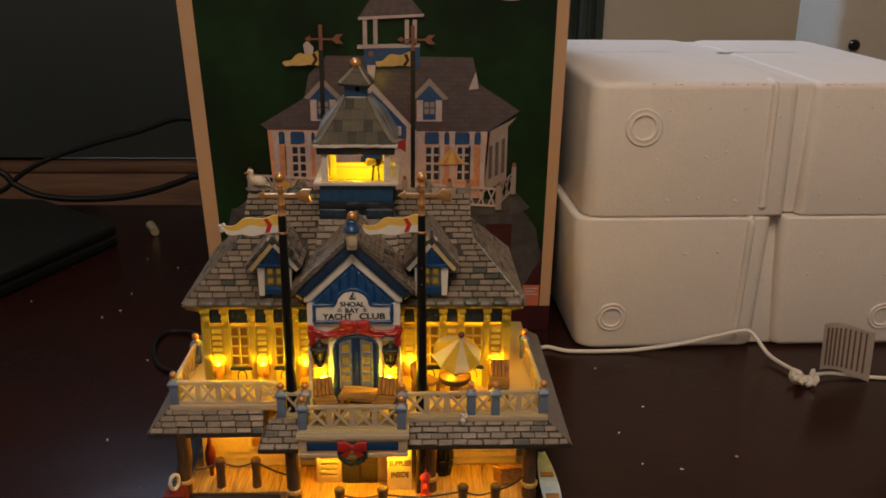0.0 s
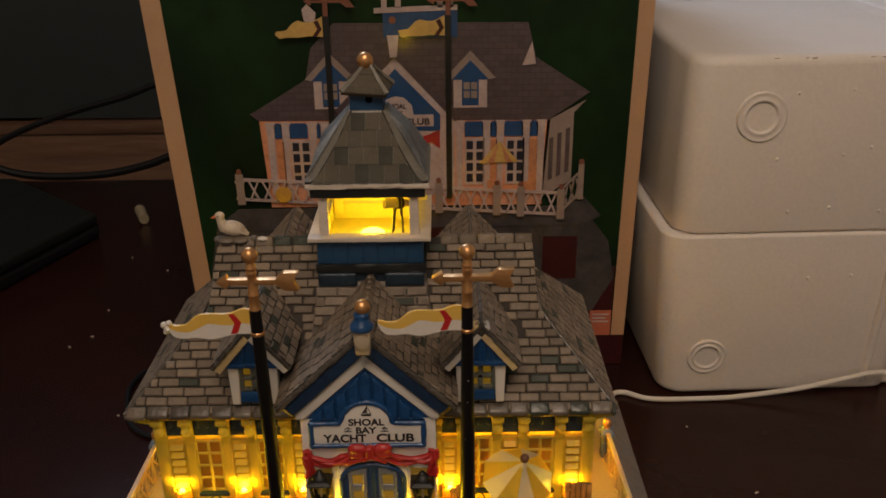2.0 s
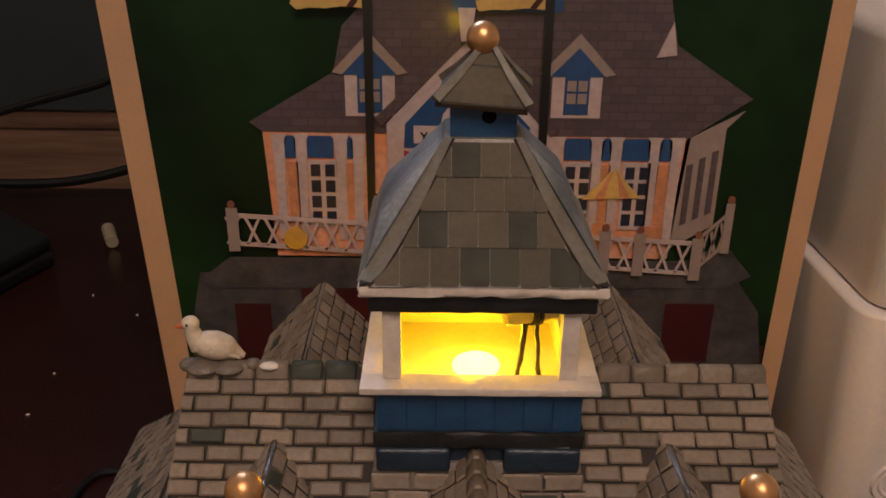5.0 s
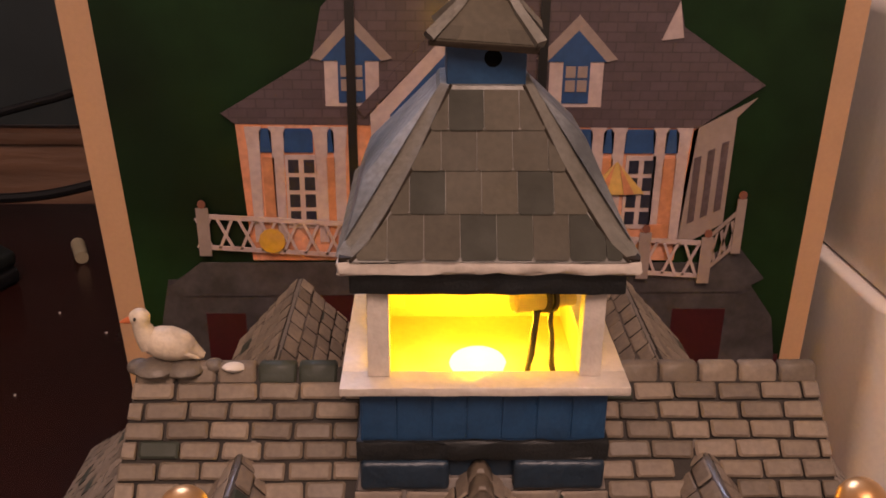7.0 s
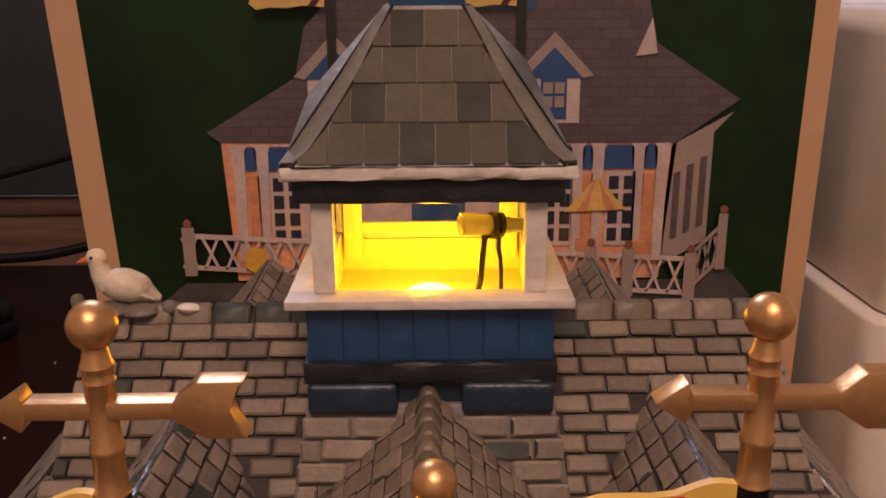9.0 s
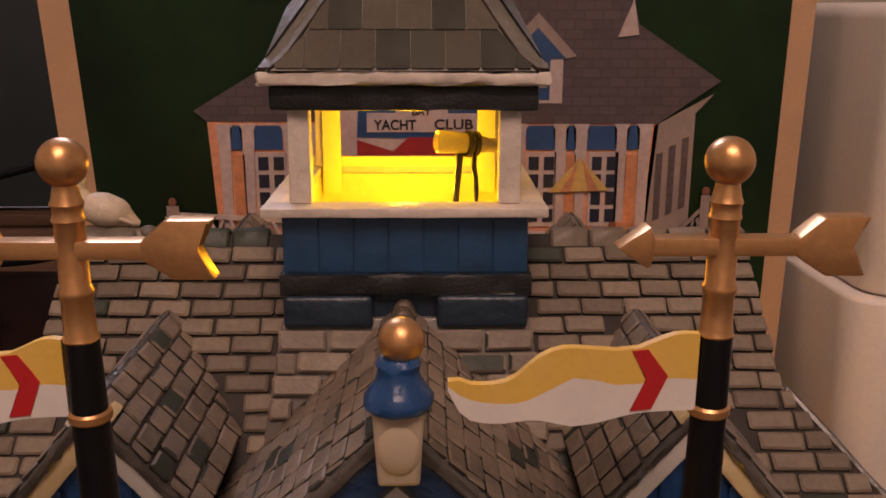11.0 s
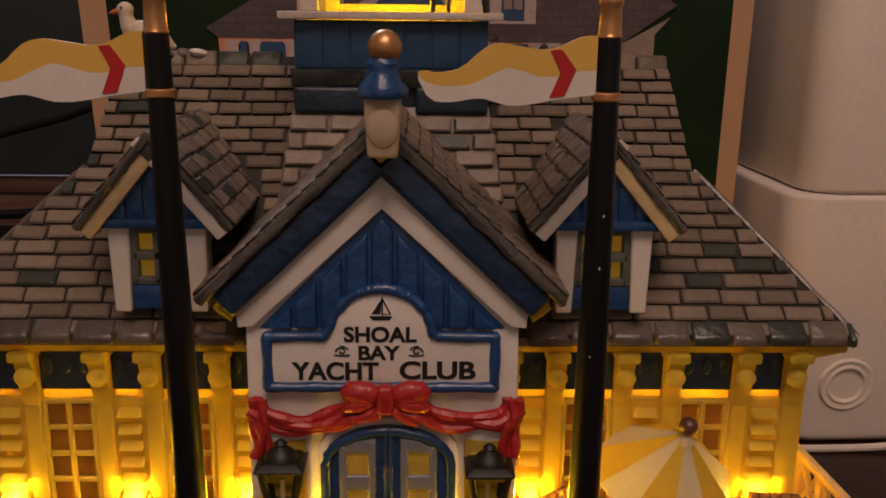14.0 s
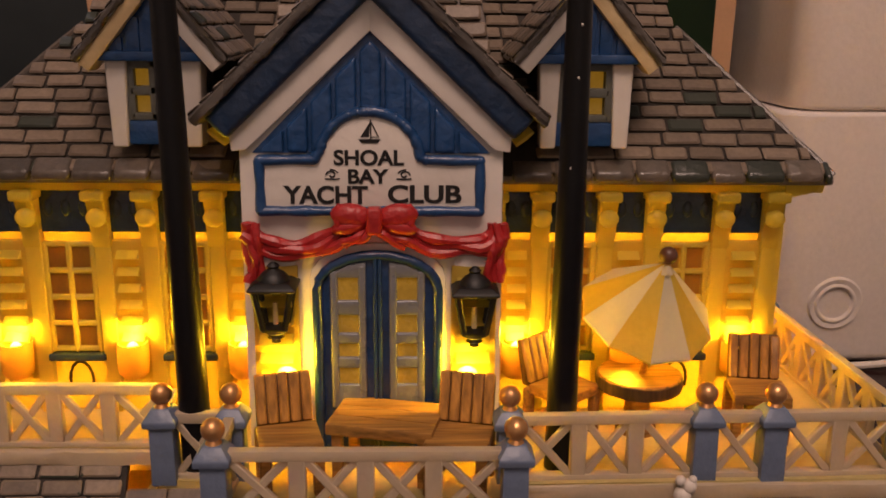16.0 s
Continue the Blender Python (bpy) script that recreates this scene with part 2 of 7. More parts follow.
# Amber in this base colour stands for lamplight behind the window glass.
LIT_PANE = mat("amber_glow_window_pane", (0.36, 0.2, 0.03), 0.3, vary=0.6, coarse=420, fine=1500, bump=0.1, tint=(0.2, 0.1, 0.02), through=(0.9, 0.6, 0.2, 0.5))
# Dormer glass emits the lamplight itself, as the dormer body is solid.
LIT_DORMER = mat("glowing_dormer_pane", (0.12, 0.1, 0.04), 0.4, vary=0.5, coarse=420, fine=1500, bump=0.2, tint=(0.06, 0.05, 0.02), glow=(1.0, 0.5, 0.01, 0.11))
# White porcelain with amber lamplight put into its base colour, cornice too.
PORCELAIN = mat("amber_glow_porcelain", (0.62, 0.46, 0.05), 0.4, spec=0.35, vary=0.2, coarse=120, fine=700, bump=0.05, wave=0.3, coat=0.15, tint=(0.52, 0.37, 0.035), through=(0.98, 0.93, 0.5, 0.5))
CORNICE = mat("amber_glow_cornice", (0.66, 0.46, 0.04), 0.4, vary=0.2, coarse=120, fine=700, bump=0.05, wave=0.3, coat=0.15, tint=(0.55, 0.36, 0.03), through=(1.0, 0.95, 0.5, 0.72))
# Darker copy of the same glaze: recess shade in the colour, not thickness.
PORCELAIN_DEEP = mat("shaded_amber_glow_porcelain", (0.52, 0.34, 0.035), 0.45, spec=0.3, vary=0.3, coarse=120, fine=700, bump=0.05, wave=0.3, tint=(0.38, 0.2, 0.02), through=(0.98, 0.92, 0.5, 0.38))
# White dormer trim with amber light painted into its base colour.
TRIM_LIT = mat("painted_amber_light_trim", (0.72, 0.54, 0.28), 0.35, vary=0.2, coarse=160, fine=900, bump=0.05, wave=0.3, coat=0.3)
DOOR_DARK = mat("dark_green_brown_door", (0.045, 0.036, 0.014), 0.5, vary=0.4, coarse=200, fine=900, bump=0.3)
BULB = mat("amber_bulb", (0.9, 0.6, 0.1), 0.3, vary=0.05, glow=(1.0, 0.62, 0.03, 14.0))
BOWL = mat("amber_light_bowl", (0.6, 0.36, 0.04), 0.35, vary=0.15, coarse=300, fine=900, bump=0.05, through=(0.9, 0.6, 0.12, 0.4))
INK = mat("black_lettering", (0.01, 0.009, 0.009), 0.5, vary=0.1)
GREEN_WREATH = mat("dark_green_wreath", (0.012, 0.03, 0.014), 0.5, vary=0.6, coarse=500, fine=1500, bump=0.6)
SIGN_CREAM = mat("cream_sign_board", (0.7, 0.56, 0.26), 0.5, vary=0.2, coarse=200, fine=900)
BOAT_BLUE = mat("pale_blue_boat_paint", (0.4, 0.56, 0.76), 0.4, vary=0.4, coarse=150, fine=900, bump=0.05, wave=0.3, tint=(0.16, 0.3, 0.52))
TABLE = mat("dark_mahogany_tabletop", (0.028, 0.0085, 0.006), 0.22, vary=0.6, coarse=9, fine=160, bump=0.04, coat=0.0, tint=(0.012, 0.005, 0.0042), spec=0.22)
FOAM = mat("white_polystyrene", (0.73, 0.66, 0.61), 0.6, vary=0.16, coarse=30, fine=420, bump=0.13, wave=0.03, grain=0.2, tint=(0.6, 0.51, 0.45))
CARD = mat("box_cream_border", (0.5, 0.3, 0.17), 0.45, vary=0.15, coarse=40, fine=600, bump=0.08, coat=0.15)
CARD_SIDE = mat("box_dark_side", (0.03, 0.03, 0.03), 0.4, vary=0.3, coarse=30, fine=300, bump=0.05)
PR_GREEN = mat("print_dark_green", (0.0085, 0.031, 0.008), 0.4, vary=0.92, coarse=15, fine=60, bump=0.0, coat=0.06, spec=0.2, grain=0.4, tint=(0.0015, 0.004, 0.002))
PR_ROOF = mat("print_roof_grey", (0.115, 0.08, 0.084), 0.35, vary=0.7, coarse=240, fine=700, bump=0.0, coat=0.3, tint=(0.045, 0.032, 0.035))
def shingle_print(name, a, b, joint, width, height):
    """A printed picture of shingle rows on an upright face."""
    m = mat(name, a, 0.35, vary=0.4, coarse=200, fine=700, bump=0.0, coat=0.3)
    n, link = m.node_tree.nodes, m.node_tree.links.new
    geo, cut, put, br = n.new("ShaderNodeNewGeometry"), n.new("ShaderNodeSeparateXYZ"), n.new("ShaderNodeCombineXYZ"), n.new("ShaderNodeTexBrick")
    link(geo.outputs["Position"], cut.inputs[0])
    link(cut.outputs[0], put.inputs[0])
    link(cut.outputs[2], put.inputs[1])
    link(put.outputs[0], br.inputs["Vector"])
    for key, value in (("Color1", (*a, 1)), ("Color2", (*b, 1)), ("Mortar", (*joint, 1)), ("Scale", 1.0), ("Mortar Size", height * 0.09), ("Mortar Smooth", 0.4), ("Brick Width", width), ("Row Height", height)):
        br.inputs[key].default_value = value
    old = n["Principled BSDF"].inputs["Base Color"].links[0].from_socket
    mix = n.new("ShaderNodeMixRGB")
    mix.inputs[0].default_value = 0.5
    link(old, mix.inputs[1])
    link(br.outputs["Color"], mix.inputs[2])
    link(mix.outputs[0], n["Principled BSDF"].inputs["Base Color"])
    return m


PR_SHINGLE = shingle_print("print_roof_shingles", (0.105, 0.074, 0.08), (0.056, 0.039, 0.045), (0.03, 0.021, 0.025), 0.007, 0.0036)
PR_WALL = mat("print_pink_wall", (0.62, 0.34, 0.24), 0.35, vary=0.8, coarse=45, fine=300, bump=0.0, coat=0.3, tint=(0.62, 0.2, 0.06))
PR_WHITE = mat("print_white_trim", (0.5, 0.4, 0.38), 0.35, vary=0.45, coarse=70, fine=400, bump=0.0, coat=0.3, tint=(0.3, 0.2, 0.18))
PR_SIDE = mat("print_grey_wall", (0.3, 0.23, 0.2), 0.35, vary=0.3, coarse=90, fine=400, bump=0.0, coat=0.3)
PR_BLUE = mat("print_blue", (0.02, 0.07, 0.19), 0.35, vary=0.4, coarse=120, fine=500, bump=0.0, coat=0.3)
PR_DARK = mat("print_dark_navy", (0.015, 0.018, 0.035), 0.35, vary=0.4, coarse=150, fine=500, bump=0.0, coat=0.3)
PR_ORANGE = mat("print_orange", (0.6, 0.25, 0.12), 0.35, vary=0.6, coarse=120, fine=500, bump=0.0, coat=0.3)
PR_YELLOW = mat("print_yellow", (0.62, 0.4, 0.12), 0.35, vary=0.4, coarse=120, fine=500, bump=0.0, coat=0.3)
SPOT_YELLOW = mat("box_spot_yellow", (0.66, 0.36, 0.015), 0.35, vary=0.5, coarse=150, fine=600, bump=0.0, coat=0.3, tint=(0.4, 0.2, 0.1))
PR_BLACK = mat("print_black", (0.01, 0.01, 0.011), 0.35, vary=0.2, bump=0.0, coat=0.3)
PR_RED = mat("print_maroon", (0.05, 0.007, 0.009), 0.35, vary=0.5, coarse=60, fine=400, bump=0.0, coat=0.3)
PR_GARLAND = mat("print_red_ribbon", (0.36, 0.03, 0.03), 0.35, vary=0.4, coarse=120, fine=500, bump=0.0, coat=0.3)
PR_ROCK = mat("print_rock", (0.075, 0.066, 0.066), 0.35, vary=0.7, coarse=110, fine=420, bump=0.0, coat=0.3, tint=(0.02, 0.018, 0.02))
PR_LABEL = mat("print_salmon_label", (0.5, 0.14, 0.08), 0.4, vary=0.2, bump=0.0)
PR_COPPER = mat("print_copper", (0.22, 0.08, 0.05), 0.35, vary=0.3, bump=0.0, coat=0.3)
CORD = mat("white_cord_plastic", (0.68, 0.62, 0.55), 0.4, vary=0.12, coarse=60, fine=600, bump=0.05)
STICK = mat("dull_pale_stick", (0.3, 0.25, 0.16), 0.6, vary=0.3, coarse=60, fine=600, bump=0.1)
TAG = mat("white_paper_tag", (0.66, 0.58, 0.52), 0.6, vary=0.15, coarse=60, fine=900)
TAG_INK = mat("brown_tag_print", (0.16, 0.09, 0.07), 0.6, vary=0.2)
WALL = mat("beige_wall_paint", (0.68, 0.57, 0.42), 0.8, vary=0.12, coarse=3, fine=60, bump=0.1)
CURTAIN = mat("dark_green_curtain", (0.05, 0.066, 0.06), 0.8, vary=0.3, coarse=5, fine=120, bump=0.2)
SCREEN = mat("dark_screen_glass", (0.032, 0.042, 0.046), 0.35, vary=0.3, coarse=4, fine=40, bump=0.0)
CONSOLE = wood("pale_console_wood", (0.15, 0.078, 0.045), (0.085, 0.042, 0.025), 30, rough=0.5, stretch=(0.15, 1, 1))
PAD = mat("dark_green_case", (0.0042, 0.0064, 0.0054), 0.7, spec=0.3, vary=0.4, coarse=12, fine=200, bump=0.1)
RUBBER = mat("black_cable_rubber", (0.005, 0.005, 0.006), 0.55, spec=0.25, vary=0.2)
FLOOR = mat("brown_room_floor", (0.12, 0.075, 0.045), 0.5, vary=0.3, coarse=4, fine=60)
CEIL = mat("white_room_ceiling", (0.7, 0.66, 0.6), 0.85, vary=0.08, coarse=3, fine=50)
APPLIANCE = mat("grey_appliance_plastic", (0.56, 0.5, 0.43), 0.35, vary=0.15, coarse=8, fine=90)

# Mesh helpers: everything below is given in millimetres, z 0 being 14 mm over the tabletop ----
ORIGIN = {}


def base_point(x, y, z):
    return Vector((x, y, z + 14)) * 0.001


def thing(name, base, label, category, group="", kind=""):
    ob = tagged(new(name), label, category, group, kind)
    ob.empty_display_size = 0.01
    ob.location = base_point(*base)
    ORIGIN[ob] = ob.location.copy()
    return ob


def to_mesh(name, bm, material, shift, sharp=38):
    bm.transform(Matrix.Translation((0, 0, 14)))
    bm.transform(Matrix.Scale(0.001, 4))
    bm.transform(Matrix.Translation(-shift))
    bmesh.ops.recalc_face_normals(bm, faces=bm.faces)
    me = bpy.data.meshes.new(name)
    bm.to_mesh(me)
    bm.free()
    me.materials.append(material)
    me.shade_smooth()
    me.set_sharp_from_angle(angle=radians(sharp))
    return me


def part(name, bm, material, parent, label="", kind="", sharp=38):
    origin = ORIGIN[parent]
    ob = new(name, to_mesh(name, bm, material, origin, sharp))
    ob.parent = parent
    ORIGIN[ob] = origin
    return tagged(ob, label, kind=kind)


def solid(name, bm, material, label, category, group="", kind="", base=None, sharp=38):
    """A thing that is one mesh."""
    shift = base_point(*base) if base else Vector((0, 0, 0))
    ob = new(name, to_mesh(name, bm, material, shift, sharp))
    ob.location = shift
    return tagged(ob, label, category, group, kind)


def M():
    return bmesh.new()


def faces_from(bm, verts, faces):
    vs = [bm.verts.new(v) for v in verts]
    fs = [bm.faces.new([vs[i] for i in f]) for f in faces]
    return vs, fs


def bevel_verts(bm, vs, amount, seg=2):
    if amount:
        keep = set(vs)
        es = [e for e in bm.edges if e.verts[0] in keep and e.verts[1] in keep]
        bmesh.ops.bevel(bm, geom=es, offset=amount, segments=seg, affect="EDGES", profile=0.6, clamp_overlap=True)


def box(bm, x0, x1, y0, y1, z0, z1, bev=0.0, seg=2, m=None):
    vs, _ = faces_from(bm, [(x, y, z) for x in (x0, x1) for y in (y0, y1) for z in (z0, z1)],
                       [(0, 1, 3, 2), (4, 6, 7, 5), (0, 4, 5, 1), (2, 3, 7, 6), (0, 2, 6, 4), (1, 5, 7, 3)])
    if m:
        bmesh.ops.transform(bm, matrix=m, verts=vs)
    bevel_verts(bm, vs, bev, seg)
    return bm


def extrude(bm, poly, axis, a, b, bev=0.0, seg=2):
    def at(u, v, w):
        return {"x": (w, u, v), "y": (u, w, v), "z": (u, v, w)}[axis]
    k = len(poly)
    vs, _ = faces_from(bm, [at(u, v, a) for u, v in poly] + [at(u, v, b) for u, v in poly],
                       [tuple(range(k)), tuple(range(2 * k - 1, k - 1, -1))] + [(i, i + k, (i + 1) % k + k, (i + 1) % k) for i in range(k)])
    bevel_verts(bm, vs, bev, seg)
    return bm


def hull(bm, pts, bev=0.0, seg=2):
    tmp = bmesh.new()
    vs = [tmp.verts.new(p) for p in pts]
    bmesh.ops.convex_hull(tmp, input=vs)
    bmesh.ops.delete(tmp, geom=[v for v in tmp.verts if not v.link_faces], context="VERTS")
    bmesh.ops.dissolve_limit(tmp, angle_limit=0.02, verts=tmp.verts, edges=tmp.edges)
    if bev:
        bmesh.ops.bevel(tmp, geom=tmp.edges[:], offset=bev, segments=seg, affect="EDGES", profile=0.6, clamp_overlap=True)
    me = bpy.data.meshes.new("tmp")
    tmp.to_mesh(me)
    tmp.free()
    bm.from_mesh(me)
    bpy.data.meshes.remove(me)
    return bm


def lathe(bm, cx, cy, prof, seg=20, m=None):
    vs, rings = [], []
    for r, z in prof:
        ring = [bm.verts.new((cx + max(r, 0.001) * math.cos(2 * math.pi * i / seg), cy + max(r, 0.001) * math.sin(2 * math.pi * i / seg), z)) for i in range(seg)]
        rings.append(ring)
        vs += ring
    for a, b in zip(rings, rings[1:]):
        for i in range(seg):
            bm.faces.new((a[i], a[(i + 1) % seg], b[(i + 1) % seg], b[i]))
    bm.faces.new(rings[0][::-1])
    bm.faces.new(rings[-1])
    if m:
        bmesh.ops.transform(bm, matrix=m, verts=vs)
    return bm


def ball(bm, x, y, z, r, seg=18):
    bmesh.ops.create_uvsphere(bm, u_segments=seg, v_segments=seg // 2 + 2, radius=r, matrix=Matrix.Translation((x, y, z)))
    return bm


def egg(bm, m, seg=16):
    bmesh.ops.create_uvsphere(bm, u_segments=seg, v_segments=seg // 2 + 2, radius=1, matrix=m)
    return bm


def tube(bm, pts, r, seg=8):
    """A round bar along pts; r one radius or one for each point."""
    pts = [Vector(p) for p in pts]
    rs = r if isinstance(r, (list, tuple)) else [r] * len(pts)
    rings, up = [], Vector((0.31, 0.2, 0.93))
    for i, p in enumerate(pts):
        d = (pts[min(i + 1, len(pts) - 1)] - pts[max(i - 1, 0)]).normalized()
        a = d.cross(up)
        if a.length < 0.05:
            a = d.cross(Vector((1, 0, 0)))
        a.normalize()
        b = d.cross(a)
        rings.append([bm.verts.new(p + (a * math.cos(2 * math.pi * k / seg) + b * math.sin(2 * math.pi * k / seg)) * rs[i]) for k in range(seg)])
    for a, b in zip(rings, rings[1:]):
        for k in range(seg):
            bm.faces.new((a[k], a[(k + 1) % seg], b[(k + 1) % seg], b[k]))
    bm.faces.new(rings[0][::-1])
    bm.faces.new(rings[-1])
    return bm


def spline(pts, n=8):
    """A smooth run through pts (Catmull-Rom)."""
    P = [Vector(p) for p in pts]
    P = [2 * P[0] - P[1]] + P + [2 * P[-1] - P[-2]]
    out = []
    for i in range(1, len(P) - 2):
        for k in range(n):
            t = k / n
            a, b, c, d = P[i - 1:i + 3]
            out.append(0.5 * ((2 * b) + (c - a) * t + (2 * a - 5 * b + 4 * c - d) * t * t + (3 * b - a - 3 * c + d) * t ** 3))
    out.append(P[-2])
    return out


def lettering(name, text, parent, material, x, y, z, size, width, rot=(90, 0, 0), depth=0.12, bold=0.0):
    """Raised writing centred at x, z on an upright face; width squeezes the line to that many millimetres."""
    cu = bpy.data.curves.new(name, "FONT")
    cu.body, cu.size, cu.align_x, cu.extrude, cu.offset = text, size, "CENTER", depth, size * 0.022
    tmp = bpy.data.objects.new(name, cu)
    scene.collection.objects.link(tmp)
    bpy.context.view_layer.update()
    me = bpy.data.meshes.new_from_object(tmp.evaluated_get(bpy.context.evaluated_depsgraph_get()))
    bpy.data.objects.remove(tmp)
    bm = M()
    bm.from_mesh(me)
    if bold:
        second = M()
        second.from_mesh(me)
        second.transform(Matrix.Translation((bold, 0, 0.01)))
        second.to_mesh(me)
        second.free()
        bm.from_mesh(me)
    w = max(v.co.x for v in bm.verts) - min(v.co.x for v in bm.verts)
    mid = (max(v.co.x for v in bm.verts) + min(v.co.x for v in bm.verts)) / 2
    bm.transform(Matrix.Translation((-mid, 0, 0)))
    bm.transform(Matrix.Diagonal((width / w, 1, 1, 1)))
    bm.transform(pose(x, y, z, *rot))
    return part(name, bm, material, parent)



def ragged(bm, amount, seed):
    """Cuts a board's long edges and shifts them a little, like hand-cut worn wood."""
    rnd = random.Random(seed)
    bmesh.ops.subdivide_edges(bm, edges=[e for e in bm.edges if e.calc_length() > 20], cuts=16, use_grid_fill=True)
    for v in bm.verts:
        v.co += Vector((rnd.uniform(-1, 1), rnd.uniform(-1, 1), rnd.uniform(-1, 1))) * amount
    return bm
# The room ---------------------------------------------------------------
TOP = -14.0
solid("floor", box(M(), -1800, 2200, -1600, 2700, TOP - 790, TOP - 750), FLOOR, "brown wooden floor of the dim room", "floor", kind="structure")
solid("ceiling", box(M(), -1800, 2200, -1600, 2700, 1690, 1740), CEIL, "plain white room ceiling", "ceiling", kind="structure")
solid("wall_north", box(M(), -1800, 2200, 2000, 2100, TOP - 750, 1690), WALL, "plain beige painted wall behind the table", "wall", kind="structure")
solid("wall_south", box(M(), -1800, 2200, -1600, -1500, TOP - 750, 1690), WALL, "plain beige painted wall", "wall", kind="structure")
solid("wall_east", box(M(), 2100, 2200, -1500, 2000, TOP - 750, 1690), WALL, "plain beige painted wall", "wall", kind="structure")
solid("wall_west", box(M(), -1800, -1700, -1500, 2000, TOP - 750, 1690), WALL, "plain beige painted wall", "wall", kind="structure")

t = thing("curtain", (520, 1900, -764), "dark green curtain hanging in folds by the wall", "curtain")
for i in range(16):
    x = 300 + i * 14
    part("fold", tube(M(), [(x, 1900 + 14 * math.sin(i * 1.9), -700), (x + 3 * math.sin(i), 1900 + 12 * math.sin(i * 1.9), 1500)], 12 + 2 * math.sin(i * 2.3), 8), CURTAIN, t)

t = thing("table", (0, 200, TOP - 750), "dark glossy mahogany-brown table with dust specks", "table")
part("tabletop", box(M(), -900, 900, -520, 640, TOP - 28, TOP, 3), TABLE, t)
for x in (-840, 840):
    for y in (-460, 580):
        part("leg", box(M(), x - 30, x + 30, y - 30, y + 30, TOP - 750, TOP - 28, 3), TABLE, t)

t = thing("console", (-700, 1000, TOP - 750), "pale wooden console standing behind the table", "console")
part("body", box(M(), -1500, -40, 856, 1250, TOP - 750, -26, 3), CONSOLE, t)
part("top_board", box(M(), -1510, -30, 850, 1255, -26, -13, 3), CONSOLE, t)
t = thing("television", (-700, 960, -13), "large dark switched-off television on the console", "television")
part("screen", box(M(), -1400, -60, 862, 890, -8, 760, 4), SCREEN, t)
part("stand", box(M(), -900, -500, 892, 1040, -13, 12, 3), BLACK, t)
part("neck", box(M(), -740, -660, 891, 930, 12, 90, 2), BLACK, t)

t = thing("appliance", (820, 1150, TOP - 750), "grey rounded appliance on a stand by the wall", "appliance")
part("body", box(M(), 714, 1100, 1000, 1180, 60, 420, 30, 5), APPLIANCE, t)
part("stand", box(M(), 700, 1060, 1030, 1160, TOP - 750, 60, 8), CONSOLE, t)
bm = M()
lathe(bm, 0, 0, [(0.1, 0), (9, 0), (9, 4), (7, 7), (0.1, 8)], 18, pose(742, 999, 149, 90, 0, 0))
part("knob", bm, BLACK, t)

# The shop box behind the house ------------------------------------------
BOX_Y = 252.0
t = thing("gift_box", (0, 360, TOP), "tall printed cardboard box showing the lit yacht club on dark green", "box")
part("carton", hull(M(), [(x, y, z) for y in (BOX_Y, 470) for x, z in ((-132.6, TOP), (-149, 330), (148.6, TOP), (153.4, 330))], 0.6), CARD_SIDE, t)
LAYER = 0.35


def printed(name, poly, material, layer, label=""):
    bm = M()
    extrude(bm, poly, "y", BOX_Y - LAYER * layer - 0.3, BOX_Y - LAYER * layer + 0.25 + LAYER * (layer - 1) * 0.0)
    return part(name, bm, material, t, label)


def rect(x0, x1, z0, z1):
    return [(x0, z0), (x1, z0), (x1, z1), (x0, z1)]


printed("printed_background", [(-121.5, 9), (140.0, 9), (143.6, 329), (-137, 329)], PR_GREEN, 1, "dark green blurred foliage print")
printed("printed_border", [(-133.0, 9), (-121.5, 9), (-137, 329), (-148.6, 329)], CARD, 1, "cream printed edge strip")
printed("printed_border", [(140.0, 9), (148.7, 9), (153.2, 329), (143.6, 329)], CARD, 1, "cream printed edge strip")
printed("printed_base", rect(-132, 148.4, TOP + 0.5, 9), PR_RED, 1, "dark maroon printed foot band")
printed("printed_dock", rect(-121, 139.6, 9, 60), PR_RED, 2)
printed("printed_rock_shore", [(-118, 30), (126, 28), (139, 52), (134, 78), (120, 97), (-114, 95), (-122, 60)], PR_ROCK, 3, "grey rocks in the picture")
printed("printed_doorway", rect(-70, 60, 38, 90), PR_RED, 4)
printed("printed_doorway", rect(92, 114, 52, 82), PR_RED, 4)
printed("printed_doorway", rect(-100, -84, 42, 80), PR_RED, 4)
printed("printed_terrace", [(-114, 92), (-100, 103), (100, 103), (114, 112), (128, 96), (118, 90), (-110, 88)], PR_ROCK, 5)
printed("printed_wall", [(-79, 104), (90, 104), (94, 161), (-82, 161)], PR_WALL, 4, "pink lit house wall in the picture")
printed("printed_side_wall", [(89, 108), (108, 120), (108, 163), (114.8, 170.5), (92, 158)], PR_SIDE, 4)
for k in range(3):
    x = 93.5 + 5 * k
    printed("printed_side_window", [(x, 120 + 2.4 * k), (x + 2.6, 121.2 + 2.4 * k), (x + 2.6, 148 + 3.0 * k), (x, 147 + 3.0 * k)], PR_ROOF, 5)
printed("printed_roof", [(-87, 164), (-82, 160), (93, 158.8), (117, 175.5), (84, 196.8), (79, 217), (-34, 217.6), (-48, 203), (-52, 184.7)], PR_SHINGLE, 5, "grey shingle roof in the picture")
for x in (-75.5, -66.5, -50, -43, 39, 55.6, 63.5, 79.5, 88.4):
    printed("printed_column", [(x - 1.8, 112), (x + 1.8, 112), (x + 2.3, 150), (x + 3.2, 159), (x - 3.2, 159), (x - 2.3, 150)], PR_WHITE, 6)
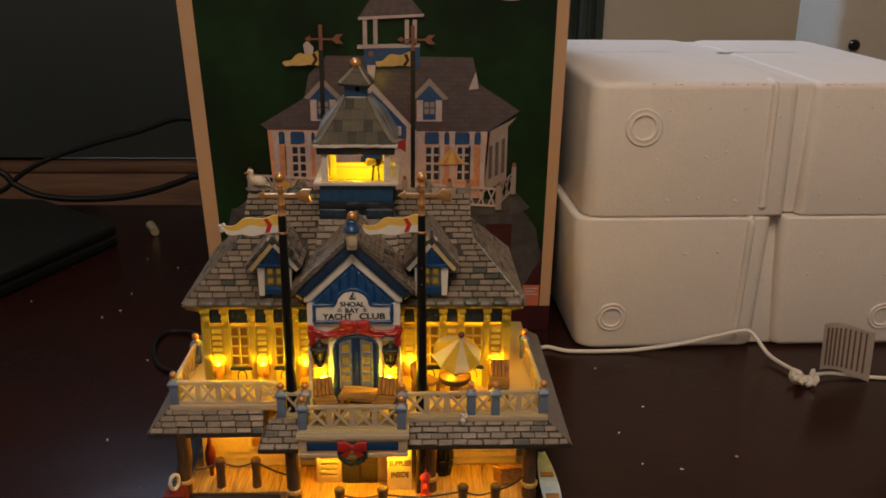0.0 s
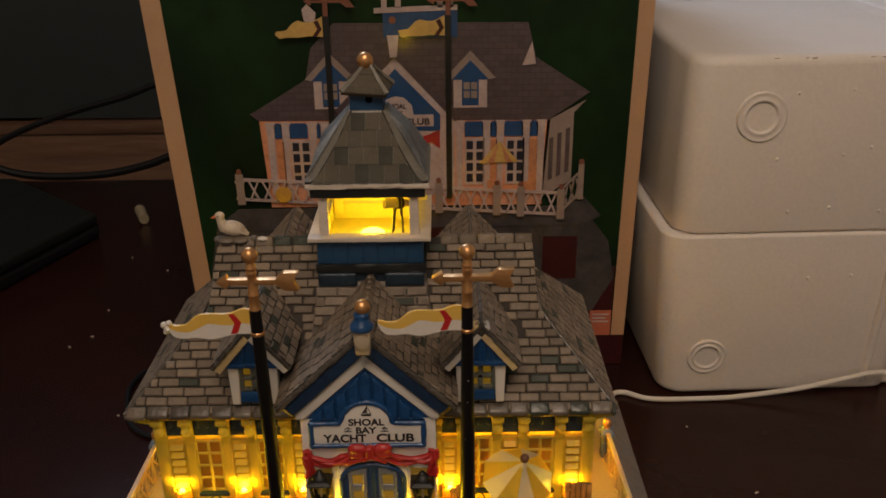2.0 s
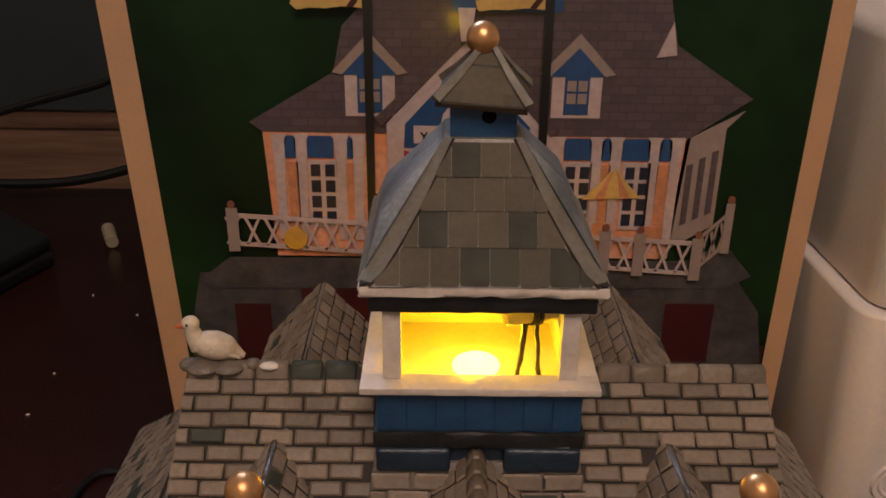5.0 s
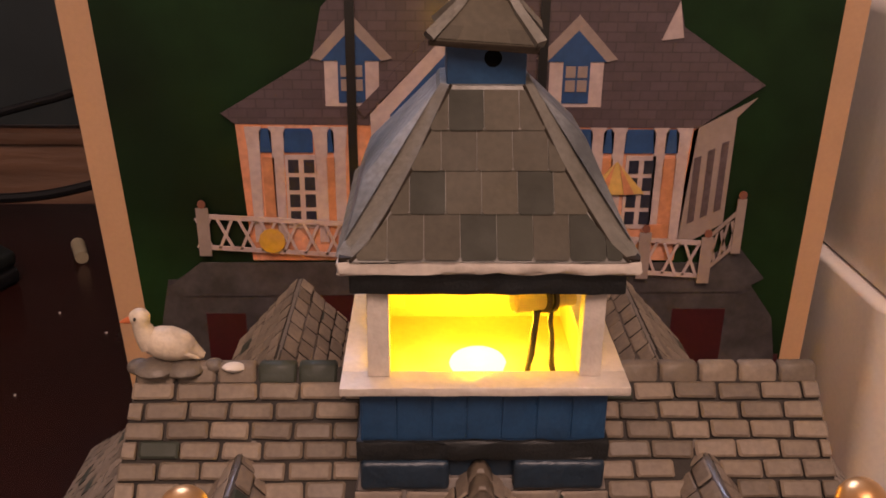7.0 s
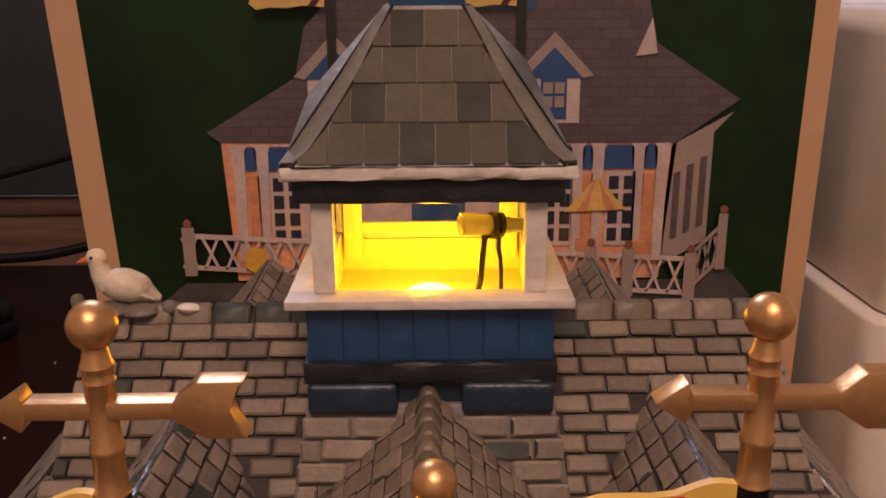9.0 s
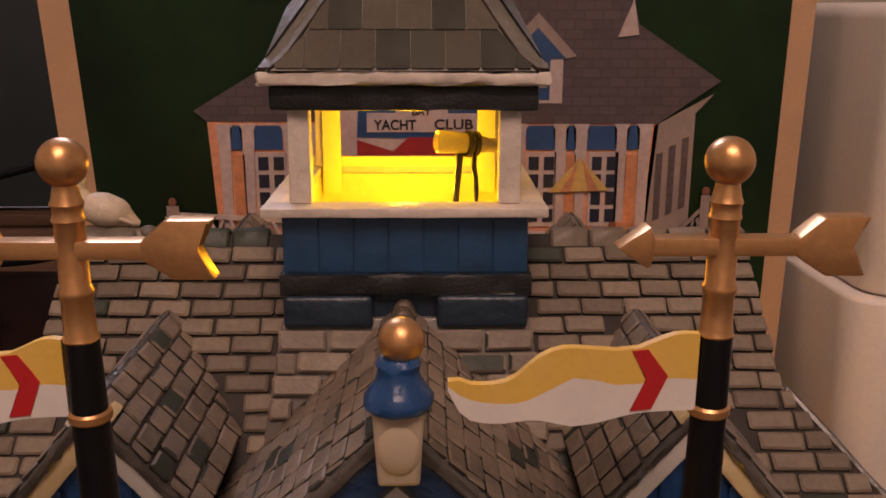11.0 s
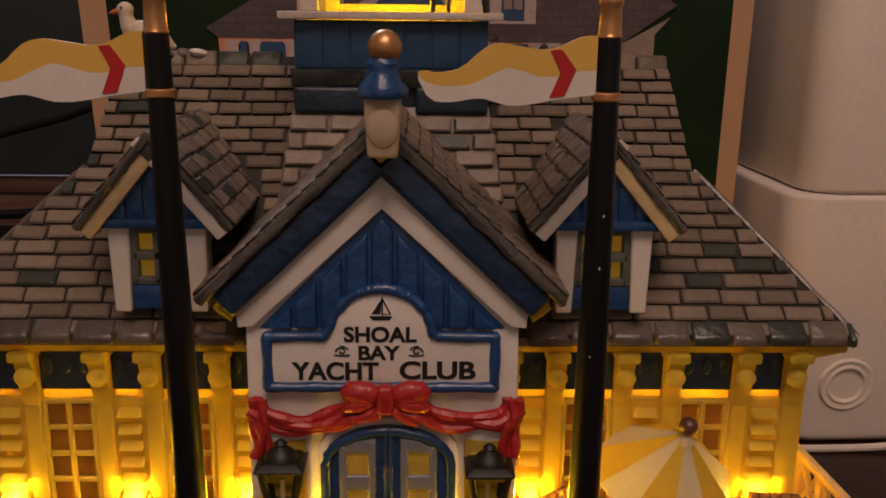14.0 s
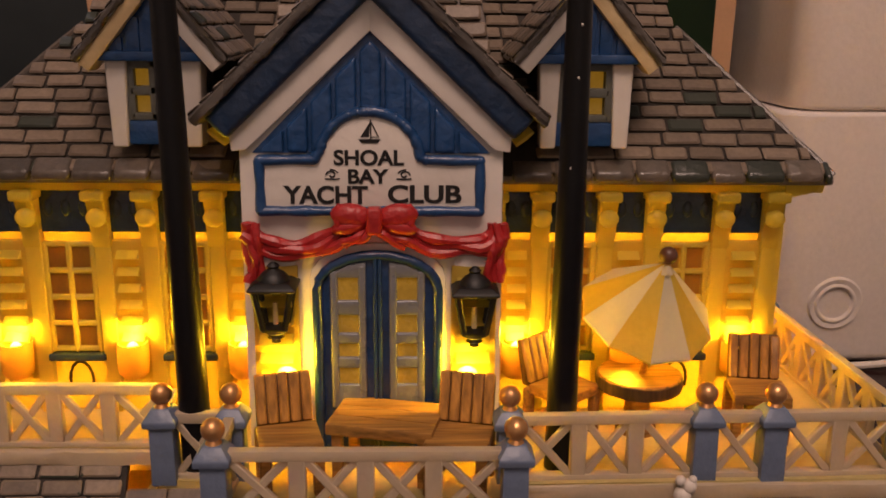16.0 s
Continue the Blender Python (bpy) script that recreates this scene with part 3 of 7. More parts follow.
for x0, x1 in ((-73.2, -68.6), (-64, -53), (-47.5, -45), (42, 53.4), (57.6, 61.6), (66, 77.6), (81.5, 86.6)):
    printed("printed_awning", [(x0, 149), (x1, 149), (x1, 157), (x1 - 1, 158.4), (x0 + 1, 158.4), (x0, 157)], PR_BLUE, 6)
for x0, x1 in ((-64, -52), (42, 54), (67, 78.6)):
    printed("printed_window", rect(x0, x1, 118, 148), PR_WHITE, 6)
    for i in range(2):
        for j in range(4):
            w = (x1 - x0) / 2
            printed("printed_pane", rect(x0 + i * w + 1.2, x0 + (i + 1) * w - 0.8, 120 + j * 7, 125.2 + j * 7), PR_DARK, 7)
for x0, x1 in ((-72.5, -68), (-48, -45), (57.8, 61.8), (81.4, 86.4)):
    printed("printed_shutter", rect(x0, x1, 114, 147), PR_ORANGE, 6)
printed("printed_gable", [(-30, 112), (36, 112), (36, 160), (1, 198), (-31, 164)], PR_WHITE, 7, "white front gable in the picture")
printed("printed_gable_roof", [(0.8, 203), (-36, 166), (-33, 163), (0.8, 197.6), (36, 159), (39.5, 162)], PR_SHINGLE, 8)
printed("printed_gable_panel", [(-24, 154), (27.4, 153), (27.4, 163), (1, 191), (-23.5, 164)], PR_BLUE, 8)
printed("printed_sign", [(-20, 156), (23.4, 156), (23.4, 163.2), (11.4, 163.2), (10.5, 169), (6, 173.6), (1, 174.6), (-4, 173), (-8, 168.6), (-9, 163.4), (-20, 163.4)], PR_WHITE, 9)
for words, px, pz, size, wide in (("SHOAL", 1.2, 167.0, 4.4, 12), ("BAY", 1.2, 162.6, 4.2, 7.4), ("YACHT", -9.2, 157.0, 5.4, 16.5), ("CLUB", 13.6, 157.2, 5.4, 15)):
    lettering("printed_lettering", words, t, PR_BLACK, px, BOX_Y - LAYER * 9 - 0.45, pz, size, wide, depth=0.06)
printed("printed_garland", [(-24, 153), (-10, 148.5), (-4, 154), (6, 154), (14, 148.5), (27, 153.5), (27, 142), (22, 146), (14, 144), (5, 147), (-4, 147), (-10, 143.5), (-19, 146), (-24, 142)], PR_GARLAND, 9)
printed("printed_door", [(-9, 112), (12, 112), (12, 138), (7, 142.5), (-4, 142.5), (-9, 138)], PR_BLUE, 8)
for x in (-37.5, 45.5):
    printed("printed_dormer", rect(x - 10, x + 10, 167, 186), PR_WHITE, 6)
    printed("printed_dormer_roof", [(x, 201), (x - 15, 185), (x - 11, 184), (x, 195.5), (x + 11, 184), (x + 15, 185)], PR_SIDE, 7)
    printed("printed_dormer_panel", [(x - 11, 184), (x + 11, 184), (x, 195.5)], PR_BLUE, 7)
    printed("printed_dormer_window", rect(x - 5, x + 5, 168.5, 184), PR_BLUE, 7)
    for i in range(2):
        for j in range(2):
            printed("printed_pane", rect(x - 4 + i * 4.4, x - 0.4 + i * 4.4, 173 + j * 5.2, 177.2 + j * 5.2), PR_SIDE, 8)
printed("printed_skylight", [(76, 192), (84, 193), (81.5, 206)], PR_WHITE, 7)
printed("printed_cupola_base", rect(-5, 38, 209, 226), PR_BLUE, 6)
printed("printed_cupola_sill", [(-10, 223), (38, 224.5), (38, 227.5), (-10, 226)], PR_WHITE, 7)
for x in (-4, 4, 28, 34):
    printed("printed_cupola_post", rect(x - 1.6, x + 1.6, 226, 245), PR_WHITE, 7)
printed("printed_cupola_roof", [(-9, 246), (41, 249), (30, 262), (20, 290), (10, 290), (2, 262)], PR_ROOF, 8)
printed("printed_cupola_eave", [(-9, 244.5), (41, 247.5), (41, 249.5), (-9, 246.8)], PR_WHITE, 9)
printed("printed_rail", [(-97, 109.5), (102, 97), (102, 98.8), (-97, 111.3)], PR_WHITE, 10)
printed("printed_rail", [(-97, 122.4), (102, 111.2), (102, 113.2), (-97, 124.4)], PR_WHITE, 10)
for i in range(24):
    x = -97 + i * 8.4
    z0, z1 = 110.3 - 0.063 * (x + 97), 122.6 - 0.056 * (x + 97)
    printed("printed_brace", [(x - 3.4, z0), (x - 2.2, z0), (x + 3.4, z1), (x + 2.2, z1)], PR_WHITE, 10)
    printed("printed_brace", [(x + 2.2, z0), (x + 3.4, z0), (x - 2.2, z1), (x - 3.4, z1)], PR_WHITE, 11)
for x, z in ((-97, 107), (26, 100), (62, 98), (77, 97), (102, 95)):
    printed("printed_post", rect(x - 2.4, x + 2.4, z, z + 20), PR_SIDE, 12)
    printed("printed_post_ball", [(x + 1.6 * math.cos(a * 0.785), z + 21.6 + 1.8 * math.sin(a * 0.785)) for a in range(8)], PR_COPPER, 12)
for z in (98.6, 113.2):
    printed("printed_side_rail", [(102, z), (114, z + 12.6), (114, z + 14.6), (102, z + 2)], PR_SIDE, 10)
for k in range(3):
    x, z = 103 + 3.8 * k, 100 + 4 * k
    printed("printed_brace", [(x, z), (x + 1.1, z + 1), (x + 3.4, z + 17), (x + 2.3, z + 16)], PR_SIDE, 9)
    printed("printed_brace", [(x, z + 13), (x + 1.1, z + 14), (x + 3.4, z + 5), (x + 2.3, z + 4)], PR_SIDE, 9)
printed("printed_post", rect(112, 115.6, 108, 131), PR_SIDE, 11)
printed("printed_post_ball", [(113.8 + 1.7 * math.cos(a * 0.785), 132.6 + 1.8 * math.sin(a * 0.785)) for a in range(8)], PR_COPPER, 11)
printed("printed_umbrella", [(51, 132), (75, 133), (63.5, 146)], PR_YELLOW, 9)
printed("printed_umbrella_stripe", [(56, 132.3), (60, 132.4), (62.6, 145)], PR_ORANGE, 10)
printed("printed_umbrella_stripe", [(67, 132.6), (71, 132.8), (64.3, 145)], PR_ORANGE, 10)
printed("printed_chair", rect(56, 64, 113, 121), PR_ORANGE, 9)
printed("printed_chair", rect(78, 84, 113, 120), PR_ORANGE, 9)
for x in (-37.6, 32.6):
    printed("printed_pole", rect(x - 1.7, x + 1.7, 110, 222), PR_BLACK, 13)
    printed("printed_pole_top", rect(x - 1.4, x + 1.4, 222, 241), PR_COPPER, 13)
    printed("printed_arrow", [(x - 12, 230.5), (x - 8, 233), (x - 8, 231), (x + 9, 231), (x + 12, 234), (x + 17, 234), (x + 14, 230.8), (x + 17, 227), (x + 12, 227), (x + 9, 229.7), (x - 8, 229.7), (x - 8, 228)], PR_COPPER, 14)
    printed("printed_flag", [(x - 2, 222), (x - 8, 219), (x - 12, 218.8), (x - 16, 219.8), (x - 19, 218.6), (x - 23, 214.4), (x - 29, 213.6), (x - 29.6, 211.8), (x - 27, 209.6), (x - 22, 210.4), (x - 16, 210.2), (x - 10, 211), (x - 2, 210.5)], PR_YELLOW, 14)
    printed("printed_flag_chevron", [(x - 7, 219), (x - 4.6, 220), (x - 2.4, 215), (x - 5.4, 210.8), (x - 8, 211), (x - 5, 215)], PR_RED, 15)
printed("yellow_spot", [(-70.5 + 5.2 * math.cos(a * 0.524), 113.5 + 5.2 * math.sin(a * 0.524)) for a in range(12)], SPOT_YELLOW, 13, "round yellow spot on the box front")
printed("printed_gull", [(-50, 219), (-44, 219), (-43, 224), (-48, 229), (-51, 226)], PR_WHITE, 13)
printed("printed_finial", [(-1.4, 198.2), (2.5, 198.2), (4, 211), (-2.8, 211)], PR_WHITE, 15)
printed("printed_finial_cap", [(-3.4, 211), (4.6, 211), (2.6, 217.6), (-1.4, 217.6)], PR_BLUE, 15)
printed("printed_finial_ball", [(0.6 + 2.2 * math.cos(a * 0.785), 219.6 + 2.2 * math.sin(a * 0.785)) for a in range(8)], PR_COPPER, 15)
printed("printed_emblem", [(107 + 14 * math.cos(a * 0.3927), 264 + 4.5 * math.sin(a * 0.3927)) for a in range(16)], PR_WHITE, 2, "pale oval emblem")
printed("box_label", rect(125, 139, 9.6, 28), PR_LABEL, 5, "small salmon price label with illegible print")
for k in range(3):
    printed("label_bar", rect(126.5, 137.5 - 2 * (k % 2), 19.5 + 2.6 * k, 20.6 + 2.6 * k), PR_WHITE, 6)

# The polystyrene packing block ------------------------------------------


FOAM_TURN = Matrix.Translation((157, 203, 0)) @ Matrix.Rotation(radians(1.7), 4, "Z") @ Matrix.Translation((-157, -203, 0))


def foam_slab(bm, x0, x1, y0, y1, z0, z1, low_in, high_in, corner, low_rim, high_rim):
    """A moulded slab: rounded plan with a wide front corner, soft upper and lower rims, sides drawn in by low_in and high_in."""
    rings = []
    for z, rim, f in [(z0 + low_rim * (1 - math.sin(a * 0.3927)), low_rim * (1 - math.cos(a * 0.3927)), 0) for a in (4, 3, 2, 1, 0)] + [(z1 - high_rim * (1 - math.sin(a * 0.3927)), high_rim * (1 - math.cos(a * 0.3927)), 1) for a in range(5)]:
        inset = rim + (high_in if f else low_in)
        plan = []
        for px, py, r, start in ((x0, y0, corner, 180), (x1, y0, 8, 270), (x1, y1, 12, 0), (x0, y1, 12, 90)):
            sx, sy = (1 if px == x0 else -1), (1 if py == y0 else -1)
            ex = inset if (px == x0 or x1 > 400) else rim
            cx, cy = px + sx * (ex + r), py + sy * (inset + r)
            plan += [(cx + r * math.cos(radians(start + k * 15)), cy + r * math.sin(radians(start + k * 15)), z) for k in range(7)]
        rings.append([bm.verts.new(p) for p in plan])
    n = len(rings[0])
    for lower, upper in zip(rings, rings[1:]):
        for k in range(n):
            bm.faces.new((lower[k], lower[(k + 1) % n], upper[(k + 1) % n], upper[k]))
    bm.faces.new(rings[0][::-1])
    bm.faces.new(rings[-1])
    return bm


def foam_part(name, bm, parent, label="", sharp=60):
    bm.transform(FOAM_TURN)
    return part(name, bm, FOAM, parent, label, sharp=sharp)


def foam_half(name, z0, z1, low_in, high_in, low_rim, high_rim, x0, g0, g1, ridge_x, label):
    """One half of the packing: two slabs with a strap groove from g0 to g1 between them."""
    th = thing(name, (314, 360, z0), label, "packing foam", "polystyrene packing halves")
    y0, y1 = 203, 512
    bm = M()
    foam_slab(bm, x0, g0, y0, y1, z0, z1, low_in, high_in, 15, low_rim, high_rim)
    foam_slab(bm, g1, 467, y0, y1, z0, z1, low_in, high_in, 8, low_rim, high_rim)
    foam_part("foam_body", bm, th)
    bm = box(M(), g0 - 22, g1 + 22, y0 + max(low_in, high_in) + 6, y1 - 14, z0 + 0.6, z1 - 1.2, 2)
    foam_part("strap_groove", bm, th, "recessed strap groove")
    ridge = [(ridge_x, y0 + low_in + 0.4, z0 + 8), (ridge_x, y0 + (low_in + high_in) / 2 + 0.4, (z0 + z1) / 2), (ridge_x, y0 + high_in + 0.4, z1 - 8), (ridge_x, y0 + high_in + 3.6, z1 - 2), (ridge_x, y0 + high_in + 12, z1 - 0.8)]
    foam_part("moulding_ridge", tube(M(), spline(ridge, 4), 3.0, 12), th, "raised moulding line")

    def face_y(z):
        return y0 + low_in + (high_in - low_in) * (z - z0 - 8) / (z1 - z0 - 16)

    return th, face_y


low, low_face = foam_half("polystyrene_block", TOP, 100.6, 9, 1, 5, 2.2, 157, 314, 321, 297, "lower half of the white polystyrene packing block, pimpled")
up, up_face = foam_half("polystyrene_block", 101.0, 205, 2, 4, 2.2, 6, 162, 324, 331, 304, "upper half of the white polystyrene packing block, pimpled")


def stamp(parent, face_y, x, z, r):
    bm = M()
    lathe(bm, 0, 0, [(r, -4), (r, 0.0), (r - 0.8, 1.1), (r - 1.8, 0.9), (r * 0.76, 0.5), (r * 0.7, 1.3), (r * 0.63, 1.2), (r * 0.56, -0.6), (r * 0.5, -2.4), (r * 0.3, -2.8), (0.1, -2.8)], 32, pose(x, face_y(z) - 0.2, z, 90, 0, 0) @ pose(0, 0, 0, -math.degrees(math.atan((face_y(z + 1) - face_y(z - 1)) / 2)), 0, 0))
    foam_part("moulding_ring", bm, parent)


stamp(up, up_face, 206, 171, 14.5)
stamp(low, low_face, 193, 15.5, 12.5)
stamp(low, low_face, 420, 12.5, 12.0)
rnd = random.Random(5)
for th, face_y, rows in ((up, up_face, (183, 150, 116)), (low, low_face, (72, 48))):
    for z in rows:
        for x in (222, 250, 276, 310, 352, 386, 420, 448):
            if th is low and rnd.random() < 0.5:
                continue
            bm = M()
            q = z + rnd.uniform(-4, 4)
            egg(bm, pose(x + rnd.uniform(-7, 7), face_y(q) + 0.1, q) @ Matrix.Diagonal((1.1, 0.6, 1.2, 1)), 8)
            foam_part("foam_pip", bm, th)
rnd = random.Random(8)
for x0, x1 in ((198, 282), (326, 404)):
    bm = box(M(), x0, x1, 394, 399, 204.4, 205.3, 0.3)
    bmesh.ops.subdivide_edges(bm, edges=[e for e in bm.edges if e.calc_length() > 20], cuts=20, use_grid_fill=True)
    for v in bm.verts:
        v.co += Vector((0, rnd.uniform(-1.6, 1.6), rnd.uniform(-0.2, 0.2)))
    foam_part("top_rib", bm, up, "rough moulding rib")
for k in range(20):
    side = k % 2
    x = rnd.uniform(190, 312) if side else rnd.uniform(336, 455)
    bm = egg(M(), pose(x, up_face(197) + 1.6 + rnd.uniform(-0.3, 0.3), 203.2, rnd.uniform(0, 90), 0, 0) @ Matrix.Diagonal((rnd.uniform(0.8, 2.2), 0.7, 0.7, 1)), 7)
    foam_part("foam_bead", bm, up)

# The power cord ---------------------------------------------------------
t = thing("power_cord", (240, 205, TOP), "thin white power cord with a splice and tag on the table", "cord")
part("wire", tube(M(), spline([(60, 150, TOP + 1.6), (104, 178, TOP + 1.6), (130, 206, TOP + 1.6), (142, 214, TOP + 1.8), (160, 206, TOP + 1.8), (200, 206, TOP + 1.8), (224, 206, TOP + 4), (253, 206, TOP + 8.5), (280, 207, TOP + 14.5), (298, 208, TOP + 18), (308, 206, TOP + 17), (317, 190, TOP + 5.5), (325, 170, TOP + 4), (330, 155, TOP + 5)], 8), 1.65, 8), CORD, t)
part("wire", tube(M(), spline([(333, 152, TOP + 5), (352, 160, TOP + 4), (378, 158, TOP + 1.8), (420, 150, TOP + 1.6), (520, 120, TOP + 1.6), (640, 160, TOP + 1.6)], 8), 1.5, 8), CORD, t)
bm = M()
rnd = random.Random(4)
for k in range(16):
    egg(bm, pose(328 + rnd.uniform(-8, 8), 148 + rnd.uniform(-5, 5), TOP + 6 + rnd.uniform(-3, 4), rnd.uniform(0, 180), rnd.uniform(0, 180), rnd.uniform(0, 180)) @ Matrix.Diagonal((rnd.uniform(3, 6), rnd.uniform(2, 4), rnd.uniform(1.5, 3), 1)), 6)
part("wire_nut", bm, CORD, t, "crumpled white taped splice")
bm = M()
grid = []
for i in range(9):
    for j in range(7):
        u, v = i / 8, j / 6
        grid.append((341 + 39 * u - 3 * v, 152 + 5 * math.sin(u * 3.4) - 3 * v, TOP + 11 + 39 * v + 1.2 * math.sin(u * 5) + 3 * u * v - 9 * u))
vs, _ = faces_from(bm, grid, [(i * 7 + j, (i + 1) * 7 + j, (i + 1) * 7 + j + 1, i * 7 + j + 1) for i in range(8) for j in range(6)])
bmesh.ops.solidify(bm, geom=bm.faces[:], thickness=0.25)
tag = part("tag", bm, TAG, t, "white paper warning tag with illegible print")
for k in range(9):
    bm = M()
    u = 0.1 + k * 0.095
    x = 341 + 39 * u
    y = 152 + 5 * math.sin(u * 3.4) - 0.7
    hull(bm, [(x - 0.8, y - 0.2, TOP + 15 - 9 * u), (x + 0.8, y - 0.2, TOP + 15 - 9 * u), (x - 3.4, y - 2.6, TOP + 47 - 6 * u), (x - 1.8, y - 2.6, TOP + 47 - 6 * u), (x - 0.8, y, TOP + 15 - 9 * u), (x + 0.8, y, TOP + 15 - 9 * u)])
    part("print_bar", bm, TAG_INK, tag)

# Loose things on the dark half of the table ------------------------------
solid("black_cable", tube(M(), spline([(-560, 600, TOP + 92), (-500, 600, TOP + 72), (-454, 600, TOP + 51), (-439, 600, TOP + 36), (-413, 600, TOP + 23), (-372, 600, TOP + 18), (-319, 600, TOP + 20), (-275, 600, TOP + 29), (-246, 600, TOP + 39), (-215, 600, TOP + 44), (-150, 590, TOP + 4)], 10), 4.0, 8), RUBBER, "thick black cable looping over the table", "cable", base=(-400, 560, TOP))
solid("black_cable", tube(M(), spline([(-620, 560, TOP + 3), (-520, 600, TOP + 8), (-458, 600, TOP + 27), (-434, 600, TOP + 45), (-408, 600, TOP + 61), (-359, 600, TOP + 80), (-291, 600, TOP + 99), (-226, 600, TOP + 115), (-170, 600, TOP + 70), (-150, 600, TOP + 4)], 10), 3.2, 8), RUBBER, "black cable arched above another cable", "cable", base=(-400, 520, TOP))
solid("black_cable", tube(M(), spline([(-112, 200, TOP + 2), (-135, 232, TOP + 2), (-155, 246, TOP + 2), (-172, 247, TOP + 2), (-178, 232, TOP + 2), (-176, 213, TOP + 2), (-166, 186, TOP + 2), (-150, 172, TOP + 2), (-120, 168, TOP + 2)], 8), 1.7, 8), RUBBER, "thin black cable curled beside the house", "cable", base=(-150, 200, TOP))
t = thing("dark_case", (-460, 510, TOP), "flat dark green case lying on the table", "case")
CASE = [(-345, 325), (-285, 482), (-400, 580), (-640, 600), (-640, 250)]
mid = Vector((-460, 450))
for name, shrink, z0, z1, bev, colour in (("shell", 1.0, TOP, TOP + 12, 4, RUBBER), ("seam", 0.985, TOP + 11, TOP + 14, 0.4, RUBBER), ("lid", 1.0, TOP + 13.4, TOP + 24, 4, PAD)):
    part(name, extrude(M(), [tuple(mid + (Vector(p) - mid) * shrink) for p in CASE], "z", z0, z1, bev, 3), colour, t)
solid("white_stick", tube(M(), [(-266, 538, TOP + 5), (-254, 512, TOP + 5)], [5.0, 4.6], 12), STICK, "short pale stick lying on the table", "stick", base=(-260, 525, TOP))
rnd = random.Random(11)
for k in range(26):
    x, y = (rnd.uniform(-330, -130), rnd.uniform(-20, 520)) if k < 18 else (rnd.uniform(150, 400), rnd.uniform(-60, 180))
    bm = M()
    egg(bm, pose(x, y, TOP + 0.5, 0, 0, rnd.uniform(0, 180)) @ Matrix.Diagonal((rnd.uniform(0.6, 1.8), 0.6, 0.5, 1)), 6)
    solid("dust_speck", bm, CORD, "tiny pale crumb on the dark tabletop", "crumb", "crumbs on the table", base=(x, y, TOP))

# The lit ceramic house ---------------------------------------------------
H = thing("village_house", (0, 50, TOP), "lit ceramic yacht club house with grey shingle roofs and blue trim", "model house")
CX = -1.0
DECK_Z = 50.0
WALL_Y = 27.0

# Base, lower deck and lower storey
part("base", extrude(M(), [(-104, 4), (-44, 4), (-40, -30), (104, -30), (104, 128), (-104, 128)], "z", TOP, -7, 2.5, 3), ROCK, H, "grey cast base")
lower_deck = part("lower_deck", extrude(M(), [(-102, 3), (-42, 3), (-42, -31), (102, -31), (102, 40), (-102, 40)], "z", -7, -6, 0.3), DECK, H, "pale wooden dock floor")
for k in range(30):
    x = -101 + k * 6.75
    part("deck_board", box(M(), x, x + 6.35, 2 if x < -44 else -32, 39, -6.0, -5.2 + 0.15 * math.sin(k * 2.1), 0.25, 1), DECK, lower_deck)
lower_wall = part("lower_wall", box(M(), -96, 96, 30, 122, -6, 44, 0.5), CLAP, H, "cream clapboard lower wall")
for k in range(9):
    z = -4 + k * 4.6
    for x0, x1 in ((-96, -26), (26, 96)):
        hull(bm := M(), [(x0, 30, z), (x1, 30, z), (x0, 30, z + 4.62), (x1, 30, z + 4.62), (x0, 28.6, z), (x1, 28.6, z)])
        part("clapboard", bm, CLAP, lower_wall)
part("lower_bay", box(M(), -26, 24, 12, 31, -6, 36, 0.5), CLAP, H, "cream lower entrance bay")
door = part("lower_door", box(M(), -10, 11, 10.2, 12.5, -6, 24, 0.5), DOOR_DARK, H, "dark wooden double door")
for i in range(2):
    for j in range(2):
        part("door_panel", box(M(), -8.6 + i * 9.6, -0.6 + i * 9.6, 9.5, 10.6, -3 + j * 13, 8 + j * 13, 0.6), DOOR_DARK, door)
sh = part("lower_shutter", box(M(), -25, -10.5, 10.6, 12.4, -5, 24, 0.4), SIGN_CREAM, H)
for k in range(6):
    part("slat", box(M(), -22.5, -13, 9.8, 11, -2 + k * 3.6, 0.4 + k * 3.6, 0.4), SIGN_CREAM, sh)
win = part("lower_window", box(M(), -68, -46, 27.6, 29.5, 8, 32, 0.4), SIGN_CREAM, H)
for i in range(2):
    for j in range(2):
        part("pane", box(M(), -66 + i * 10, -58 + i * 10, 27.2, 28, 10 + j * 11, 19.5 + j * 11, 0.2), LIT_PANE, win)
for x, y, lean in ((-100, 2, -1.5), (-36.5, -9, 0.5), (41.5, 3, 0.3), (99, -4, 1.0)):
    bm = M()
    tube(bm, [(x + lean, y, -6), (x + lean * 0.6, y, 6), (x + 0.4, y + 0.3, 18), (x, y, 36)], [4.4, 4.0, 4.2, 4.0], 10)
    post = part("dock_post", bm, POST_WOOD, H)
    part("rope_band", lathe(M(), x + lean * 0.6, y, [(4.6, 2), (5.2, 2.6), (5.2, 4.2), (4.6, 4.8)], 12), DECK, post)
for x, y in ((-81.5, 8.6), (-60.5, 8.4), (-9, -23), (15, -23), (60, -21), (78.5, -21)):
    bm = M()
    lathe(bm, x, y, [(2.9, -6), (2.5, 4), (2.7, 8), (3.1, 11), (3.2, 12.5), (2.5, 13.4), (0.1, 13.6)], 12)
    part("bollard", bm, POST_WOOD, H, "worn wooden bollard")
